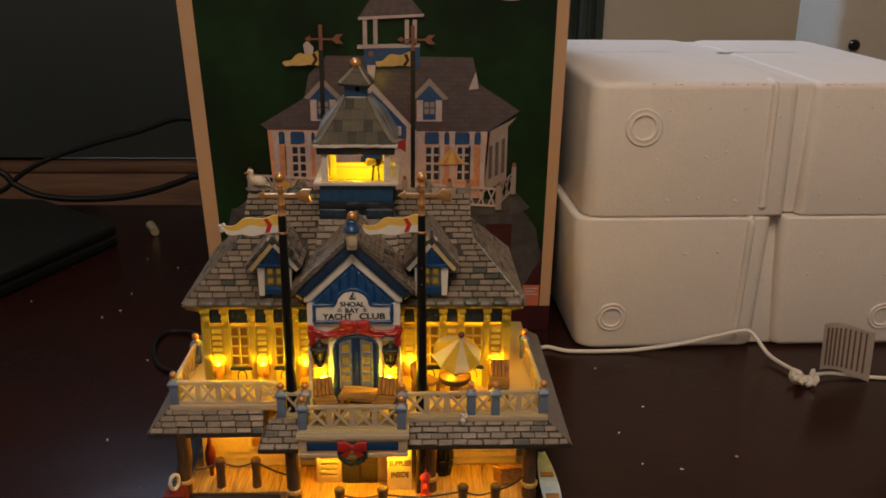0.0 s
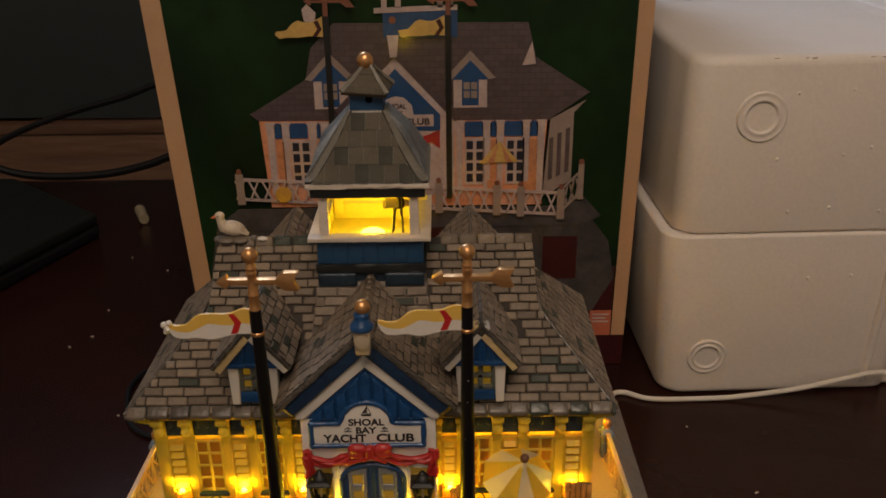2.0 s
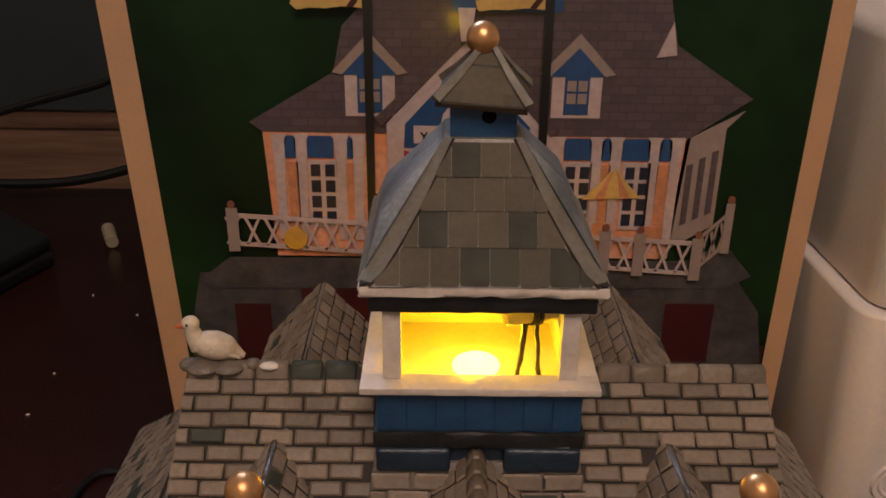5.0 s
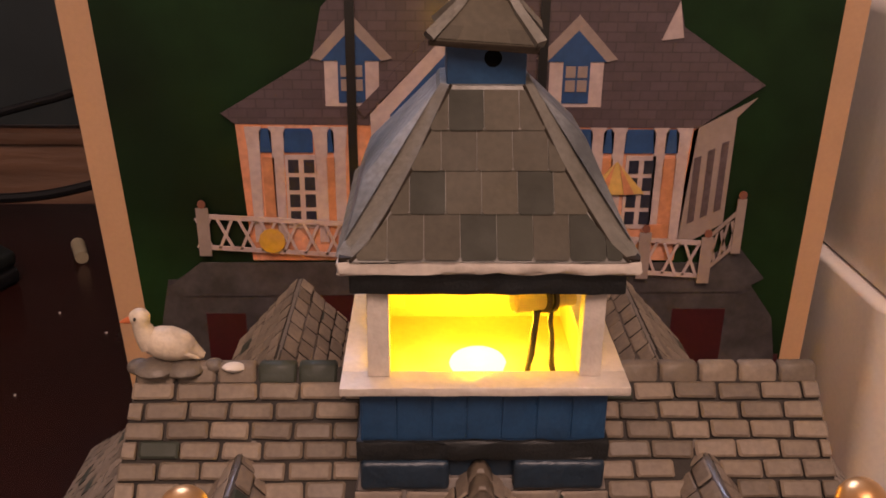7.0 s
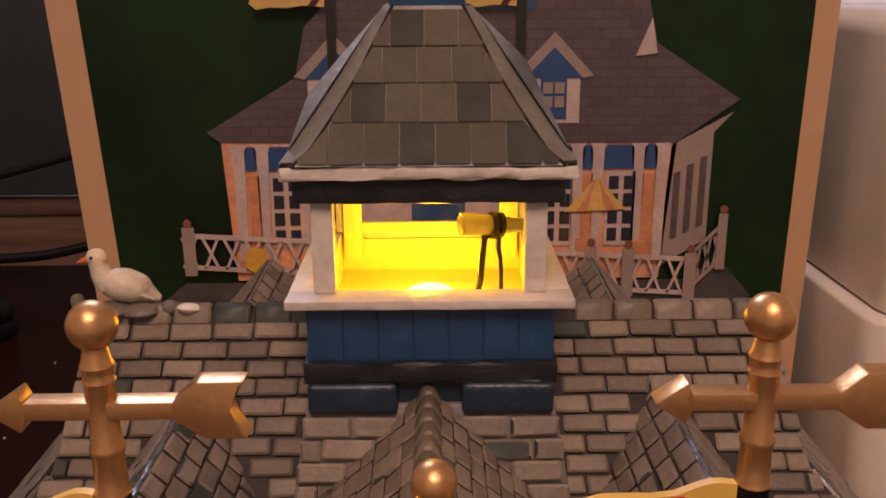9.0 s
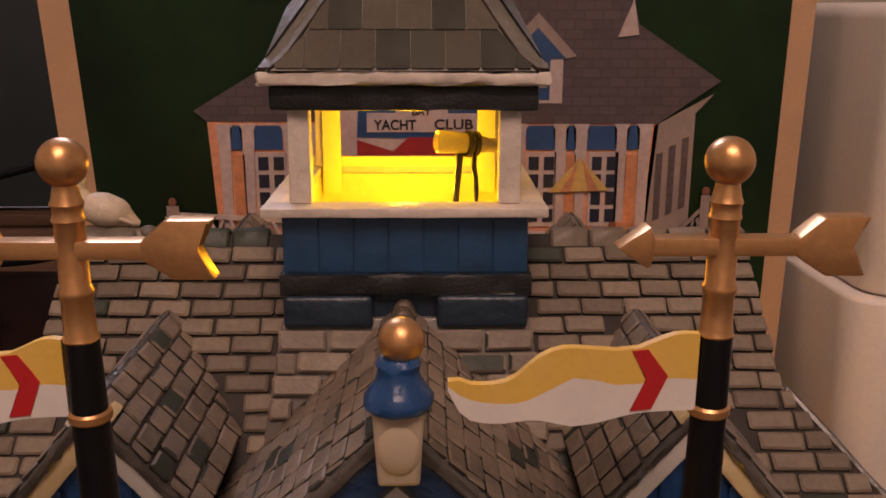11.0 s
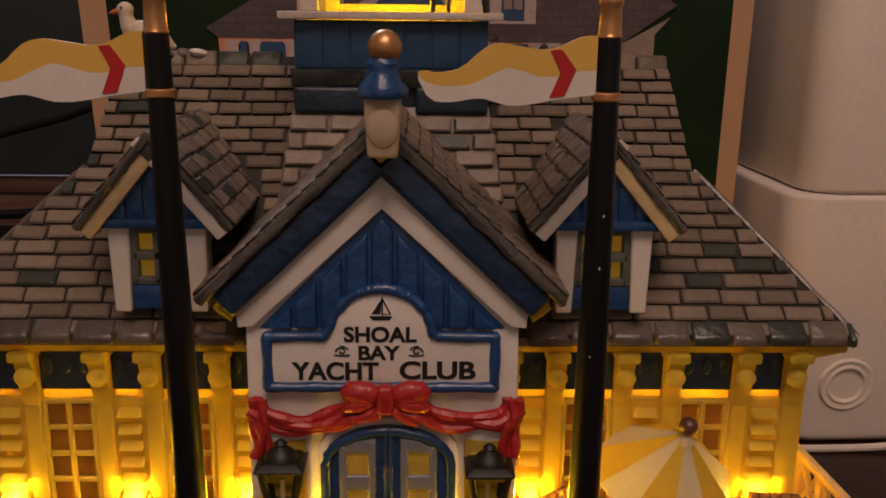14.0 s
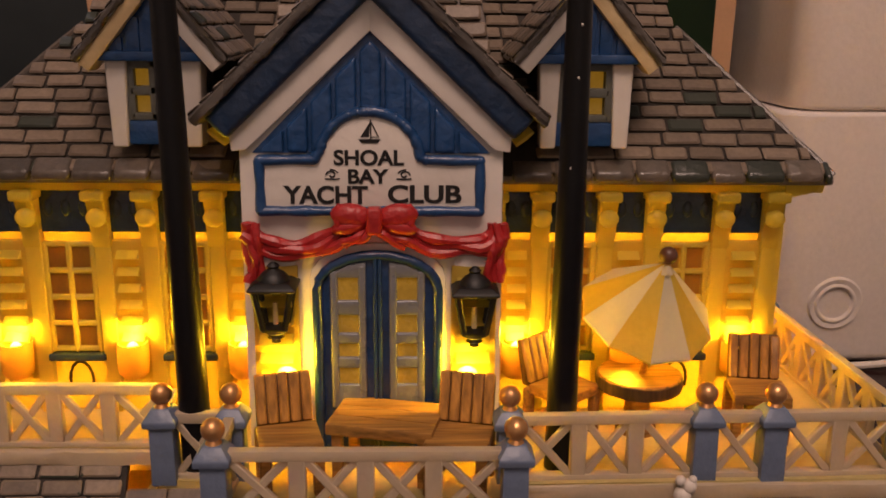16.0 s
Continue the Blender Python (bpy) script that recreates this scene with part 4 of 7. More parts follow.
for pts in ([(-100, 2, 10), (-90, 6, 8.5), (-81.5, 8.6, 11)], [(-81.5, 8.6, 11), (-71, 8.4, 8), (-60.5, 8.4, 11)], [(-60.5, 8.4, 11), (-48, 0, 10), (-36, -9, 12)],
            [(-9, -23, 9), (3, -23.5, 7), (15, -23, 9)], [(15, -23, 9), (36, -23, 7), (60, -21, 9)], [(60, -21, 9), (69, -21.5, 7), (78.5, -21, 9)], [(78.5, -21, 9), (90, -12, 8), (99, -4, 10)]):
    part("rope", tube(M(), spline(pts, 6), 0.55, 6), SMOKE, H)

# Lower skirt roofs: (x0, x1, top y, top z, eave y, eave z)
SKIRTS = [(-119.5, -53, 8.2, 47.6, -1, 35.4), (-54, -29, -6.8, 48.0, -18, 35.0), (29, 121.5, -6.4, 47.2, -15, 35.0)]


def slab(pts, down):
    """A sloped sheet: four corners, and a drop that gives it thickness."""
    return hull(M(), [Vector(p) for p in pts] + [Vector(p) - Vector((0, 0, down)) for p in pts], 0.5)


skirt_rows = []
for x0, x1, ty, tz, ey, ez in SKIRTS:
    tx0 = x0 + (12 if x0 < -100 else 5 if x0 < 0 else 0)
    tx1 = x1 - (14 if x1 > 100 else 0)
    part("skirt_roof", slab([(x0, ey, ez), (x1, ey, ez), (tx1, ty, tz), (tx0, ty, tz)], 2.6), ROOF_BED, H, "grey lower skirt roof")
    skirt_rows.append((x0, x1, tx0, tx1, ty, tz, ey, ez))
for s, xo, xi in ((-1, -119.5, -107), (1, 121.5, 107)):
    front = -1 if s < 0 else -15
    fi = 8 if s < 0 else -5
    part("skirt_roof", slab([(xo, front, 35.2), (xo, 134, 35.2), (xi, 124, 46), (xi, fi, 46)], 2.6), HIP, H, "grey lower skirt roof")
part("skirt_roof", slab([(-54, -18, 35), (-54, 4, 36), (-43.5, 9, 47.4), (-43.5, -6.8, 48)], 2.6), HIP, H)
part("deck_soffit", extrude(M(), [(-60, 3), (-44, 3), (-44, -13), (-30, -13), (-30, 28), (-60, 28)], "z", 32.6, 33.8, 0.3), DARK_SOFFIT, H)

# Upper deck
deck_poly = [(-107, 8), (-43, 8), (-43, -6.6), (-30, -6.6), (-30, -23), (28, -23), (28, -8), (108, -7), (108, 124), (-107, 124)]
part("upper_deck", extrude(M(), deck_poly, "z", 48.2, DECK_Z, 0.5), DECK_WHITE, H, "cream cast upper deck, amber lamplight in its colour and from below")
part("deck_beam", ragged(box(M(), -107, -43, 6.4, 9, 46.4, 49.6, 0.6), 0.16, 51), CREAM, H)
part("deck_beam", ragged(box(M(), 28, 108, -8.3, -5.6, 46.2, 49.6, 0.6), 0.16, 52), CREAM, H)
fascia = part("porch_fascia", box(M(), -30.5, 28.8, -24.6, -8, 35.5, 49.2, 0.8), CREAM, H, "white porch front beam")
part("fascia_panel", box(M(), -26, 24, -25.4, -24.2, 38.6, 43.6, 0.5), NAVY_BLUE, fascia)
part("fascia_ledge", box(M(), -31.5, 29.8, -26, -8, 45.2, 48.2, 0.7), CREAM, fascia)
part("fascia_foot", box(M(), -31, 29.2, -25.4, -8, 34.2, 36.6, 0.6), CREAM, fascia)

# Railings
POSTS = {"A": (-104.2, 9.5), "B": (-41.5, -4.6), "C": (-28.1, -4.6), "D": (-28.1, -20.3), "E": (25.7, -20.3), "F": (26, -6.2), "G": (64.7, -5), "H": (78.4, -5), "I": (105.4, -4), "J": (103, 67), "K": (-103.3, 62)}
rail = part("railing", box(M(), -28, 25.6, -21, -19.4, 49.4, 50.2, 0.2), CREAM, H, "cream lattice deck railing with blue-grey posts")
for key, (x, y) in POSTS.items():
    bm = M()
    hull(bm, [(x + a * w, y + b * w, z) for a in (-1, 1) for b in (-1, 1) for w, z in ((2.45, 49), (2.3, 62))], 0.35)
    hull(bm, [(x + a * w, y + b * w, z) for a in (-1, 1) for b in (-1, 1) for w, z in ((3.2, 61.5), (3.3, 62.8), (1.7, 65))], 0.3)
    part("post", bm, BLUE_GREY, rail, "blue-grey railing post")
    bm = M()
    lathe(bm, x, y, [(1.3, 64.4), (1.5, 65), (1.1, 65.7), (0.9, 66)], 12)
    ball(bm, x, y, 67.6, 2.15)
    part("post_ball", bm, GOLD, rail, "copper-gold ball")


POSTS["Bp"] = (-43, 9)


def rail_run(p, q, n):
    """Top rail, foot rail, n crossed braces and uprights between two posts."""
    (x0, y0), (x1, y1) = POSTS[p], POSTS[q]
    length = math.hypot(x1 - x0, y1 - y0)
    m = Matrix.Translation((x0, y0, 0)) @ Matrix.Rotation(math.atan2(y1 - y0, x1 - x0), 4, "Z")
    bm = M()
    box(bm, 2, length - 2, -1.1, 1.1, 61.6, 63.8, 0.5)
    bm.transform(m)
    part("top_rail", bm, CREAM, rail)
    bm = M()
    box(bm, 2, length - 2, -1.2, 1.2, 49.6, 51, 0.4)
    bm.transform(m)
    part("foot_rail", bm, CREAM, rail)
    a, b = 2.4, length - 2.4
    w = (b - a) / n
    for i in range(n):
        lo, hi = a + i * w + (1.4 if i else 0), a + (i + 1) * w - (1.4 if i < n - 1 else 0)
        for z0, z1, dy in ((50.5, 62, 0.15), (62, 50.5, -0.15)):
            bm = M()
            box(bm, -math.hypot(hi - lo, 11.5) / 2 - 0.3, math.hypot(hi - lo, 11.5) / 2 + 0.3, -0.7 + dy, 0.7 + dy, -0.75, 0.75, 0.2, 1)
            bm.transform(Matrix.Translation(((lo + hi) / 2, 0, 56.3)) @ Matrix.Rotation(-math.atan2(z1 - z0, hi - lo), 4, "Y"))
            bm.transform(m)
            part("brace", bm, CREAM, rail)
        if i:
            bm = M()
            box(bm, a + i * w - 1.6, a + i * w + 1.6, -1, 1, 50.5, 62, 0.3, 1)
            bm.transform(m)
            part("baluster", bm, CREAM, rail)


for p, q, n in (("A", "Bp", 5), ("Bp", "B", 1), ("B", "C", 1), ("C", "D", 1), ("D", "E", 4), ("E", "F", 1), ("F", "G", 3), ("G", "H", 1), ("H", "I", 2), ("I", "J", 6), ("A", "K", 5)):
    rail_run(p, q, n)

# Upper storey walls
SHELL = 1.2
# Wall plates take the shaded amber copy, columns and slats the lighter one.
wall = part("upper_wall", box(M(), -89.5, 87.5, WALL_Y, WALL_Y + SHELL, DECK_Z - 1, 106, 0.3), PORCELAIN_DEEP, H, "white glazed upper wall, amber lamplight in its colour and from inside")
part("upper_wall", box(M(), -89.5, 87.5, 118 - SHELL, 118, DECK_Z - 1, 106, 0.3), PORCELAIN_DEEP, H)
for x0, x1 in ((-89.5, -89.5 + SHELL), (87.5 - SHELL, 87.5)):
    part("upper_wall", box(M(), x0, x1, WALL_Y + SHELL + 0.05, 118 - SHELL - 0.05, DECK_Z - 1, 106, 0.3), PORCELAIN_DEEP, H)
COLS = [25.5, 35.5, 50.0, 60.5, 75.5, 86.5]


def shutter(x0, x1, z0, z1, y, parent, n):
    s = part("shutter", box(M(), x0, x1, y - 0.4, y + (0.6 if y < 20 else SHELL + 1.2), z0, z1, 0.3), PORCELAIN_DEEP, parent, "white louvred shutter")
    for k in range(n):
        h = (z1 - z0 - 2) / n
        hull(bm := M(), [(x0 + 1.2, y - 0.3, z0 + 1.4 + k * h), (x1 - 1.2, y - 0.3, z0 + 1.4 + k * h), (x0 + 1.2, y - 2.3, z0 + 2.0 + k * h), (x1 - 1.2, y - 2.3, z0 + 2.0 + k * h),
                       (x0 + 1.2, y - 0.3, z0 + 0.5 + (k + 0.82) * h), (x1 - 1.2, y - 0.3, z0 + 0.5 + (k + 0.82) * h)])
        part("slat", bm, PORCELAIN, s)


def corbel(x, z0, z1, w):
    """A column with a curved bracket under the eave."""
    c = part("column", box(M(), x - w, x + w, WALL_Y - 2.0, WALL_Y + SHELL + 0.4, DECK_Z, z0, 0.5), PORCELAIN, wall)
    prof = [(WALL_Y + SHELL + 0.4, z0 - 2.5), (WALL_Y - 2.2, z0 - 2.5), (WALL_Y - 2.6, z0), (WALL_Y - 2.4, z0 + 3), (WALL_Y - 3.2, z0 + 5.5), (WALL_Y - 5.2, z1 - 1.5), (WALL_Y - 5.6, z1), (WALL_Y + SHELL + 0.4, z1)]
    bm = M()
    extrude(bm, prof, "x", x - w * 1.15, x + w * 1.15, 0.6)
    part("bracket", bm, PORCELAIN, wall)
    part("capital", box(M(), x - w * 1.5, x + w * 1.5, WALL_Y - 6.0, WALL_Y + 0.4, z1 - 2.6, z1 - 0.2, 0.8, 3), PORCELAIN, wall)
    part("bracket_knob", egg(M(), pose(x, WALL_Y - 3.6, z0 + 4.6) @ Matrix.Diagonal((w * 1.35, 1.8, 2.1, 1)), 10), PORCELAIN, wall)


for s in (-1, 1):
    for i, cx in enumerate(COLS):
        x = CX + s * cx + (0.5 if s < 0 else 0.5)
        corbel(x, 91.5, 102.5, 1.7)
    spans = list(zip(COLS, COLS[1:]))
    for i, (a, b) in enumerate(spans):
        x0, x1 = sorted((CX + 0.5 + s * (a + 1.7), CX + 0.5 + s * (b - 1.7)))
        part("frieze_panel", box(M(), x0 - 0.2, x1 + 0.2, WALL_Y - 0.7, WALL_Y + 0.4, 92.2, 101.6, 0.3), NAVY, wall, "dark navy frieze panel")
        for k in range(max(2, int((x1 - x0) / 3))):
            u = x0 + (k + 0.5) * (x1 - x0) / max(2, int((x1 - x0) / 3))
            part("frieze_scallop", egg(M(), pose(u, WALL_Y - 0.7, 97.6) @ Matrix.Diagonal((1.1, 0.5, 1.9, 1)), 8), NAVY, wall)
        if i % 2 == 0:
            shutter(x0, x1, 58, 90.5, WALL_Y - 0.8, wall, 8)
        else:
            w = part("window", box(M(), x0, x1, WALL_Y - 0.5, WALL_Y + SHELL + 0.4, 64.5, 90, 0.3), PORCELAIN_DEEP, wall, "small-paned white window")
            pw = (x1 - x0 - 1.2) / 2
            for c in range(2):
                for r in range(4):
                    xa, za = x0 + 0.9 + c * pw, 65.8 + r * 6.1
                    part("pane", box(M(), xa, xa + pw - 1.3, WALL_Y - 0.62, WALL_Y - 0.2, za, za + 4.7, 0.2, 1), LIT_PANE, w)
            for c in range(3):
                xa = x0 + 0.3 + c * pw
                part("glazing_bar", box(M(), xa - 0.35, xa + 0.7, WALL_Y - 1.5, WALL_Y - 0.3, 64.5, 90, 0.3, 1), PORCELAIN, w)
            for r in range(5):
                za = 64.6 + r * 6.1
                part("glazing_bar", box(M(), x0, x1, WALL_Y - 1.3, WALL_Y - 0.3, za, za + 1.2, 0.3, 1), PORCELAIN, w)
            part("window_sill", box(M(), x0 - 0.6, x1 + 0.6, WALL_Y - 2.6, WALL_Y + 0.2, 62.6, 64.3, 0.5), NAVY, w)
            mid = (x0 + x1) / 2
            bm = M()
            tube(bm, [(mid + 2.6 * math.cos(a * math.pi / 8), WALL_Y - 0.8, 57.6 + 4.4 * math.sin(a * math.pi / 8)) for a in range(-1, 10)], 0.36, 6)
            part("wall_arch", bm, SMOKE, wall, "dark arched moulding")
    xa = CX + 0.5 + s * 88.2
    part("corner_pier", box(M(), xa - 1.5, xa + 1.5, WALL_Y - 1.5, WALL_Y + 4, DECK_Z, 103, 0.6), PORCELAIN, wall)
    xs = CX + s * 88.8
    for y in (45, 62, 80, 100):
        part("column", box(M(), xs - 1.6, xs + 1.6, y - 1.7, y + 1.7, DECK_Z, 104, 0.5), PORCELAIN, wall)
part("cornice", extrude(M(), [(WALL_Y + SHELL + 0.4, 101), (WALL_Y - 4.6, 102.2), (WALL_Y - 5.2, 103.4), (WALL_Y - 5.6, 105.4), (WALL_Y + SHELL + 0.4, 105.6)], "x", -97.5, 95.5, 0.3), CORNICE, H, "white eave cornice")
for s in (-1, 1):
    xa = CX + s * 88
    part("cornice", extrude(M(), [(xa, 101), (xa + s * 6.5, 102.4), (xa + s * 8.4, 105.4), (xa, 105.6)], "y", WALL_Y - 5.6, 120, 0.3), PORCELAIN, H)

# Main roof: front slope from the eave to the ridge, hips and small end gables
EAVE_Y, EAVE_Z, RIDGE_Y, RIDGE_Z = 20.6, 106.0, 71.0, 160.0
SL = (RIDGE_Z - EAVE_Z) / (RIDGE_Y - EAVE_Y)


KINK_Z = 136.0
KINK_Y = EAVE_Y + (KINK_Z - EAVE_Z) / SL
bm = M()
hull(bm, [(-99, EAVE_Y, EAVE_Z), (97, EAVE_Y, EAVE_Z), (-99, 142 - EAVE_Y, EAVE_Z), (97, 142 - EAVE_Y, EAVE_Z), (-69.5, KINK_Y, KINK_Z), (68.5, KINK_Y, KINK_Z), (-69.5, 142 - KINK_Y, KINK_Z), (68.5, 142 - KINK_Y, KINK_Z),
          (-99, EAVE_Y, EAVE_Z - 2), (97, EAVE_Y, EAVE_Z - 2), (-99, 142 - EAVE_Y, EAVE_Z - 2), (97, 142 - EAVE_Y, EAVE_Z - 2)], 0.8)
roof_low = part("hip_roof", bm, HIP, H, "grey glazed hip roof")
bm = M()
hull(bm, [(-68.5, KINK_Y - 1.5, KINK_Z - 1.6), (67.5, KINK_Y - 1.5, KINK_Z - 1.6), (-68.5, 142 - KINK_Y, KINK_Z - 2), (67.5, 142 - KINK_Y, KINK_Z - 2), (-66.5, RIDGE_Y, RIDGE_Z), (65.8, RIDGE_Y, RIDGE_Z)], 0.6)
roof = part("main_roof", bm, ROOF_BED, H, "grey shingled main roof")
bm = M()
hull(bm, [(-98, EAVE_Y - 0.2, EAVE_Z + 0.2), (96, EAVE_Y - 0.2, EAVE_Z + 0.2), (-68.5, KINK_Y, KINK_Z + 0.3), (67.5, KINK_Y, KINK_Z + 0.3), (-98, EAVE_Y + 2, EAVE_Z - 2), (96, EAVE_Y + 2, EAVE_Z - 2), (0, 60, 120)], 0.2)
part("roof_bed", bm, ROOF_BED, H)

# Front gable bay
GX = -1.0
GY = 8.0
gable = part("gable_bay", extrude(M(), [(GX - 26.3, DECK_Z - 1), (GX + 26.3, DECK_Z - 1), (GX + 25.8, 113.5), (GX, 138), (GX - 25.8, 113.5)], "y", GY, 60, 0.4), WHITE, H, "white front gable bay with the club sign")
for s in (-1, 1):
    # roof sheet of the gable
    top, eave = Vector((GX, 0, 152.5)), Vector((GX + s * 34.5, 0, 119.5))
    n = Vector((s * (top.z - eave.z), 0, 34.5)).normalized()
    bm = M()
    pts = []
    for y, lift in ((3.2, 0), (56, 0)):
        for p in (top, eave):
            q = Vector((p.x, y, p.z))
            pts += [q, q - n * 2.2]
    hull(bm, pts, 0.9, 3)
    ragged(bm, 0.22, 31 + s)
    part("gable_roof", bm, ROOF_EDGE, H, "grey gable roof with thick bargeboard")
    bm = M()
    pts = []
    for y in (4.4, 12):
        for p in (top, eave):
            q = Vector((p.x - s * (0.0 if p is top else 1.6), y, p.z + (0 if p is top else 1.5))) - n * 1.9
            pts += [q, q - n * 5.8]
    hull(bm, pts, 1.2, 3)
    part("gable_soffit", bm, RAKE_BLUE, H, "blue band under the gable roof")
# Filler whose amber colour imitates light leaking out below the peak.
part("gable_apex", hull(M(), [(GX + u, y, z) for u, z in ((0, 149.2), (-2.2, 146.6), (2.2, 146.6), (0, 144.4)) for y in (3.6, 14)], 0.5), PORCELAIN, gable, "filler coloured as amber light under the gable peak")
bm = M()
for s in (-1, 1):
    hull(bm, [(GX + s * a, y, z) for a, z in ((-0.3, 143.6), (-0.3, 136.0), (24.0, 113.4), (27.0, 113.0), (27.4, 117.2)) for y in (GY - 1.6, GY + 0.5)], 0.35, 2)
part("gable_trim", bm, WHITE, gable, "white sloping gable trim")
# Small added pieces; their amber imitates light leaking at the eave ends.
for s in (-1, 1):
    part("eave_glow_piece", hull(M(), [(GX + s * a, y, z) for a, z in ((28.0, 114.6), (31.4, 117.2), (31.7, 116.7), (30.2, 115.3), (28.2, 113.9)) for y in (7.0, 26)], 0.3, 2), PORCELAIN_DEEP, gable, "added piece coloured as amber light at the eave end")
# blue boarded panel and the sign
panel = part("gable_panel", extrude(M(), [(GX - 23.2, 112.6), (GX + 23.2, 112.6), (GX, 136.2)], "y", GY - 0.3, GY + 0.4, 0.1), BLUE, gable, "blue boarded gable panel")
for k in range(-4, 5):
    x = GX + k * 4.75
    tops = [135.0 - abs(q) * 1.0 - 0.9 for q in (k * 4.75 - 2.0, k * 4.75 + 2.0)]
    pts = [(x - 2.0, 112.9), (x + 2.0, 112.9), (x + 2.0, max(tops[1], 113.6)), (x - 2.0, max(tops[0], 113.6))]
    if k == 0:
        pts.append((x, 134.2))
    part("board", hull(M(), [(u, y, z) for u, z in pts for y in (GY - 1.9, GY - 0.2)], 0.75, 3), BLUE, panel)


def sign_outline(grow):
    arc = [(GX - 0.3 + (8.8 + grow) * math.cos(math.radians(a)), 111.5 + (8.4 + grow) * math.sin(math.radians(a))) for a in range(4, 180, 11)]
    return [(GX - 20.6 - grow, 102.4 - grow), (GX + 20.2 + grow, 102.4 - grow), (GX + 20.2 + grow, 110.4 + grow), (GX + 9.6 + grow, 110.6 + grow)] + arc + [(GX - 10.0 - grow, 110.6 + grow), (GX - 20.6 - grow, 110.4 + grow)]


frame_run = [Vector((u, GY - 1.9, z)) for u, z in sign_outline(1.0)]
frame_bm = extrude(M(), sign_outline(1.6), "y", GY - 1.6, GY + 0.3, 0.3)
for a, b in zip(frame_run, frame_run[1:] + frame_run[:1]):
    step = max(2, int((b - a).length / 2.2))
    tube(frame_bm, [a.lerp(b, k / step) for k in range(step + 1)], [1.05 + 0.12 * math.sin(a.x * 3 + k * 1.7) for k in range(step + 1)], 10)
    ball(frame_bm, b.x, b.y, b.z, 1.05, 10)
part("sign_frame", frame_bm, BLUE, gable, "blue moulded sign frame")
part("sign_face", extrude(M(), sign_outline(0.4), "y", GY - 2.0, GY - 1.2, 0.1), WHITE, gable, "white sign with black lettering")
SY = GY - 2.0
lettering("sign_text", "SHOAL", gable, INK, GX - 0.4, SY - 0.05, 110.6, 4.1, 13.6, bold=0.1)
lettering("sign_text", "BAY", gable, INK, GX - 0.6, SY - 0.05, 107.0, 3.9, 7.8, bold=0.1)
lettering("sign_text", "YACHT", gable, INK, GX - 8.9, SY - 0.05, 103.0, 4.9, 16.4, bold=0.12)
lettering("sign_text", "CLUB", gable, INK, GX + 10.4, SY - 0.05, 103.2, 4.9, 14.4, bold=0.12)
for s in (-1, 1):
    x = GX - 0.6 + s * 6.2
    bm = M()
    tube(bm, [(x + s * (0.9 + 1.1 * math.cos(a * 0.7) * (1 - a / 12)), SY - 0.1, 108.6 + 0.9 * math.sin(a * 0.7) * (1 - a / 12)) for a in range(10)], 0.18, 5)
    tube(bm, [(x - s * 0.7, SY - 0.1, 107.9), (x + s * 0.6, SY - 0.1, 107.75), (x + s * 2.2, SY - 0.1, 107.9)], 0.16, 5)
    tube(bm, [(x - s * 0.4, SY - 0.1, 109.0), (x + s * 0.2, SY - 0.1, 109.5), (x + s * 1.2, SY - 0.1, 109.7)], 0.14, 5)
    part("sign_scroll", bm, INK, gable)
bm = M()
extrude(bm, [(GX - 2.4, 115.6), (GX + 1.9, 115.6), (GX + 1.3, 114.8), (GX - 1.8, 114.8)], "y", SY - 0.15, SY)
extrude(bm, [(GX - 0.1, 119.0), (GX - 2.0, 116.0), (GX - 0.3, 116.0)], "y", SY - 0.15, SY)
tube(bm, [(GX, SY - 0.1, 115.6), (GX, SY - 0.1, 119.4)], 0.14, 5)
tube(bm, [(GX, SY - 0.1, 119.0), (GX + 1.5, SY - 0.1, 116.0), (GX, SY - 0.1, 116.0)], 0.14, 5)
part("sign_sailboat", bm, INK, gable)

# Entrance doors in the bay
arch = [(GX + 1.0 + 12.9 * math.cos(math.radians(a)), 86.4 + 7.2 * math.sin(math.radians(a))) for a in range(0, 181, 15)]
part("door_surround", extrude(M(), [(GX + 14.6, DECK_Z)] + [(GX + 1 + (p[0] - GX - 1) * 1.06, p[1] + 1.1) for p in arch] + [(GX - 12.6, DECK_Z)], "y", GY - 1.2, GY + 0.3, 0.4), WHITE, gable)
doors = part("entrance_door", extrude(M(), [(GX + 13.4, DECK_Z)] + [(GX + 1 + (p[0] - GX - 1) * 0.96, p[1] - 0.2) for p in arch] + [(GX - 11.4, DECK_Z)], "y", GY - 2.0, GY - 0.8, 0.4), NAVY_BLUE, gable, "blue double entrance doors")
part("door_meeting_post", box(M(), GX + 0.15, GX + 0.95, GY - 3.1, GY - 1.6, DECK_Z, 92.4, 0.35, 3), NAVY_BLUE, doors)
part("door_meeting_post", box(M(), GX + 1.05, GX + 1.85, GY - 3.1, GY - 1.6, DECK_Z, 92.4, 0.35, 3), NAVY_BLUE, doors)
rim = [(GX + 1 + (p[0] - GX - 1) * 0.94, p[1] - 0.9) for p in arch]
part("door_arch", tube(M(), [(rim[0][0], GY - 2.4, DECK_Z)] + [(u, GY - 2.4, z) for u, z in rim] + [(rim[-1][0], GY - 2.4, DECK_Z)], 1.0, 10), NAVY_BLUE, doors, "rounded blue door frame")
PANES = [(65.3, 68.7), (71.2, 74.0), (76.4, 80.1), (83.3, 88.0)]
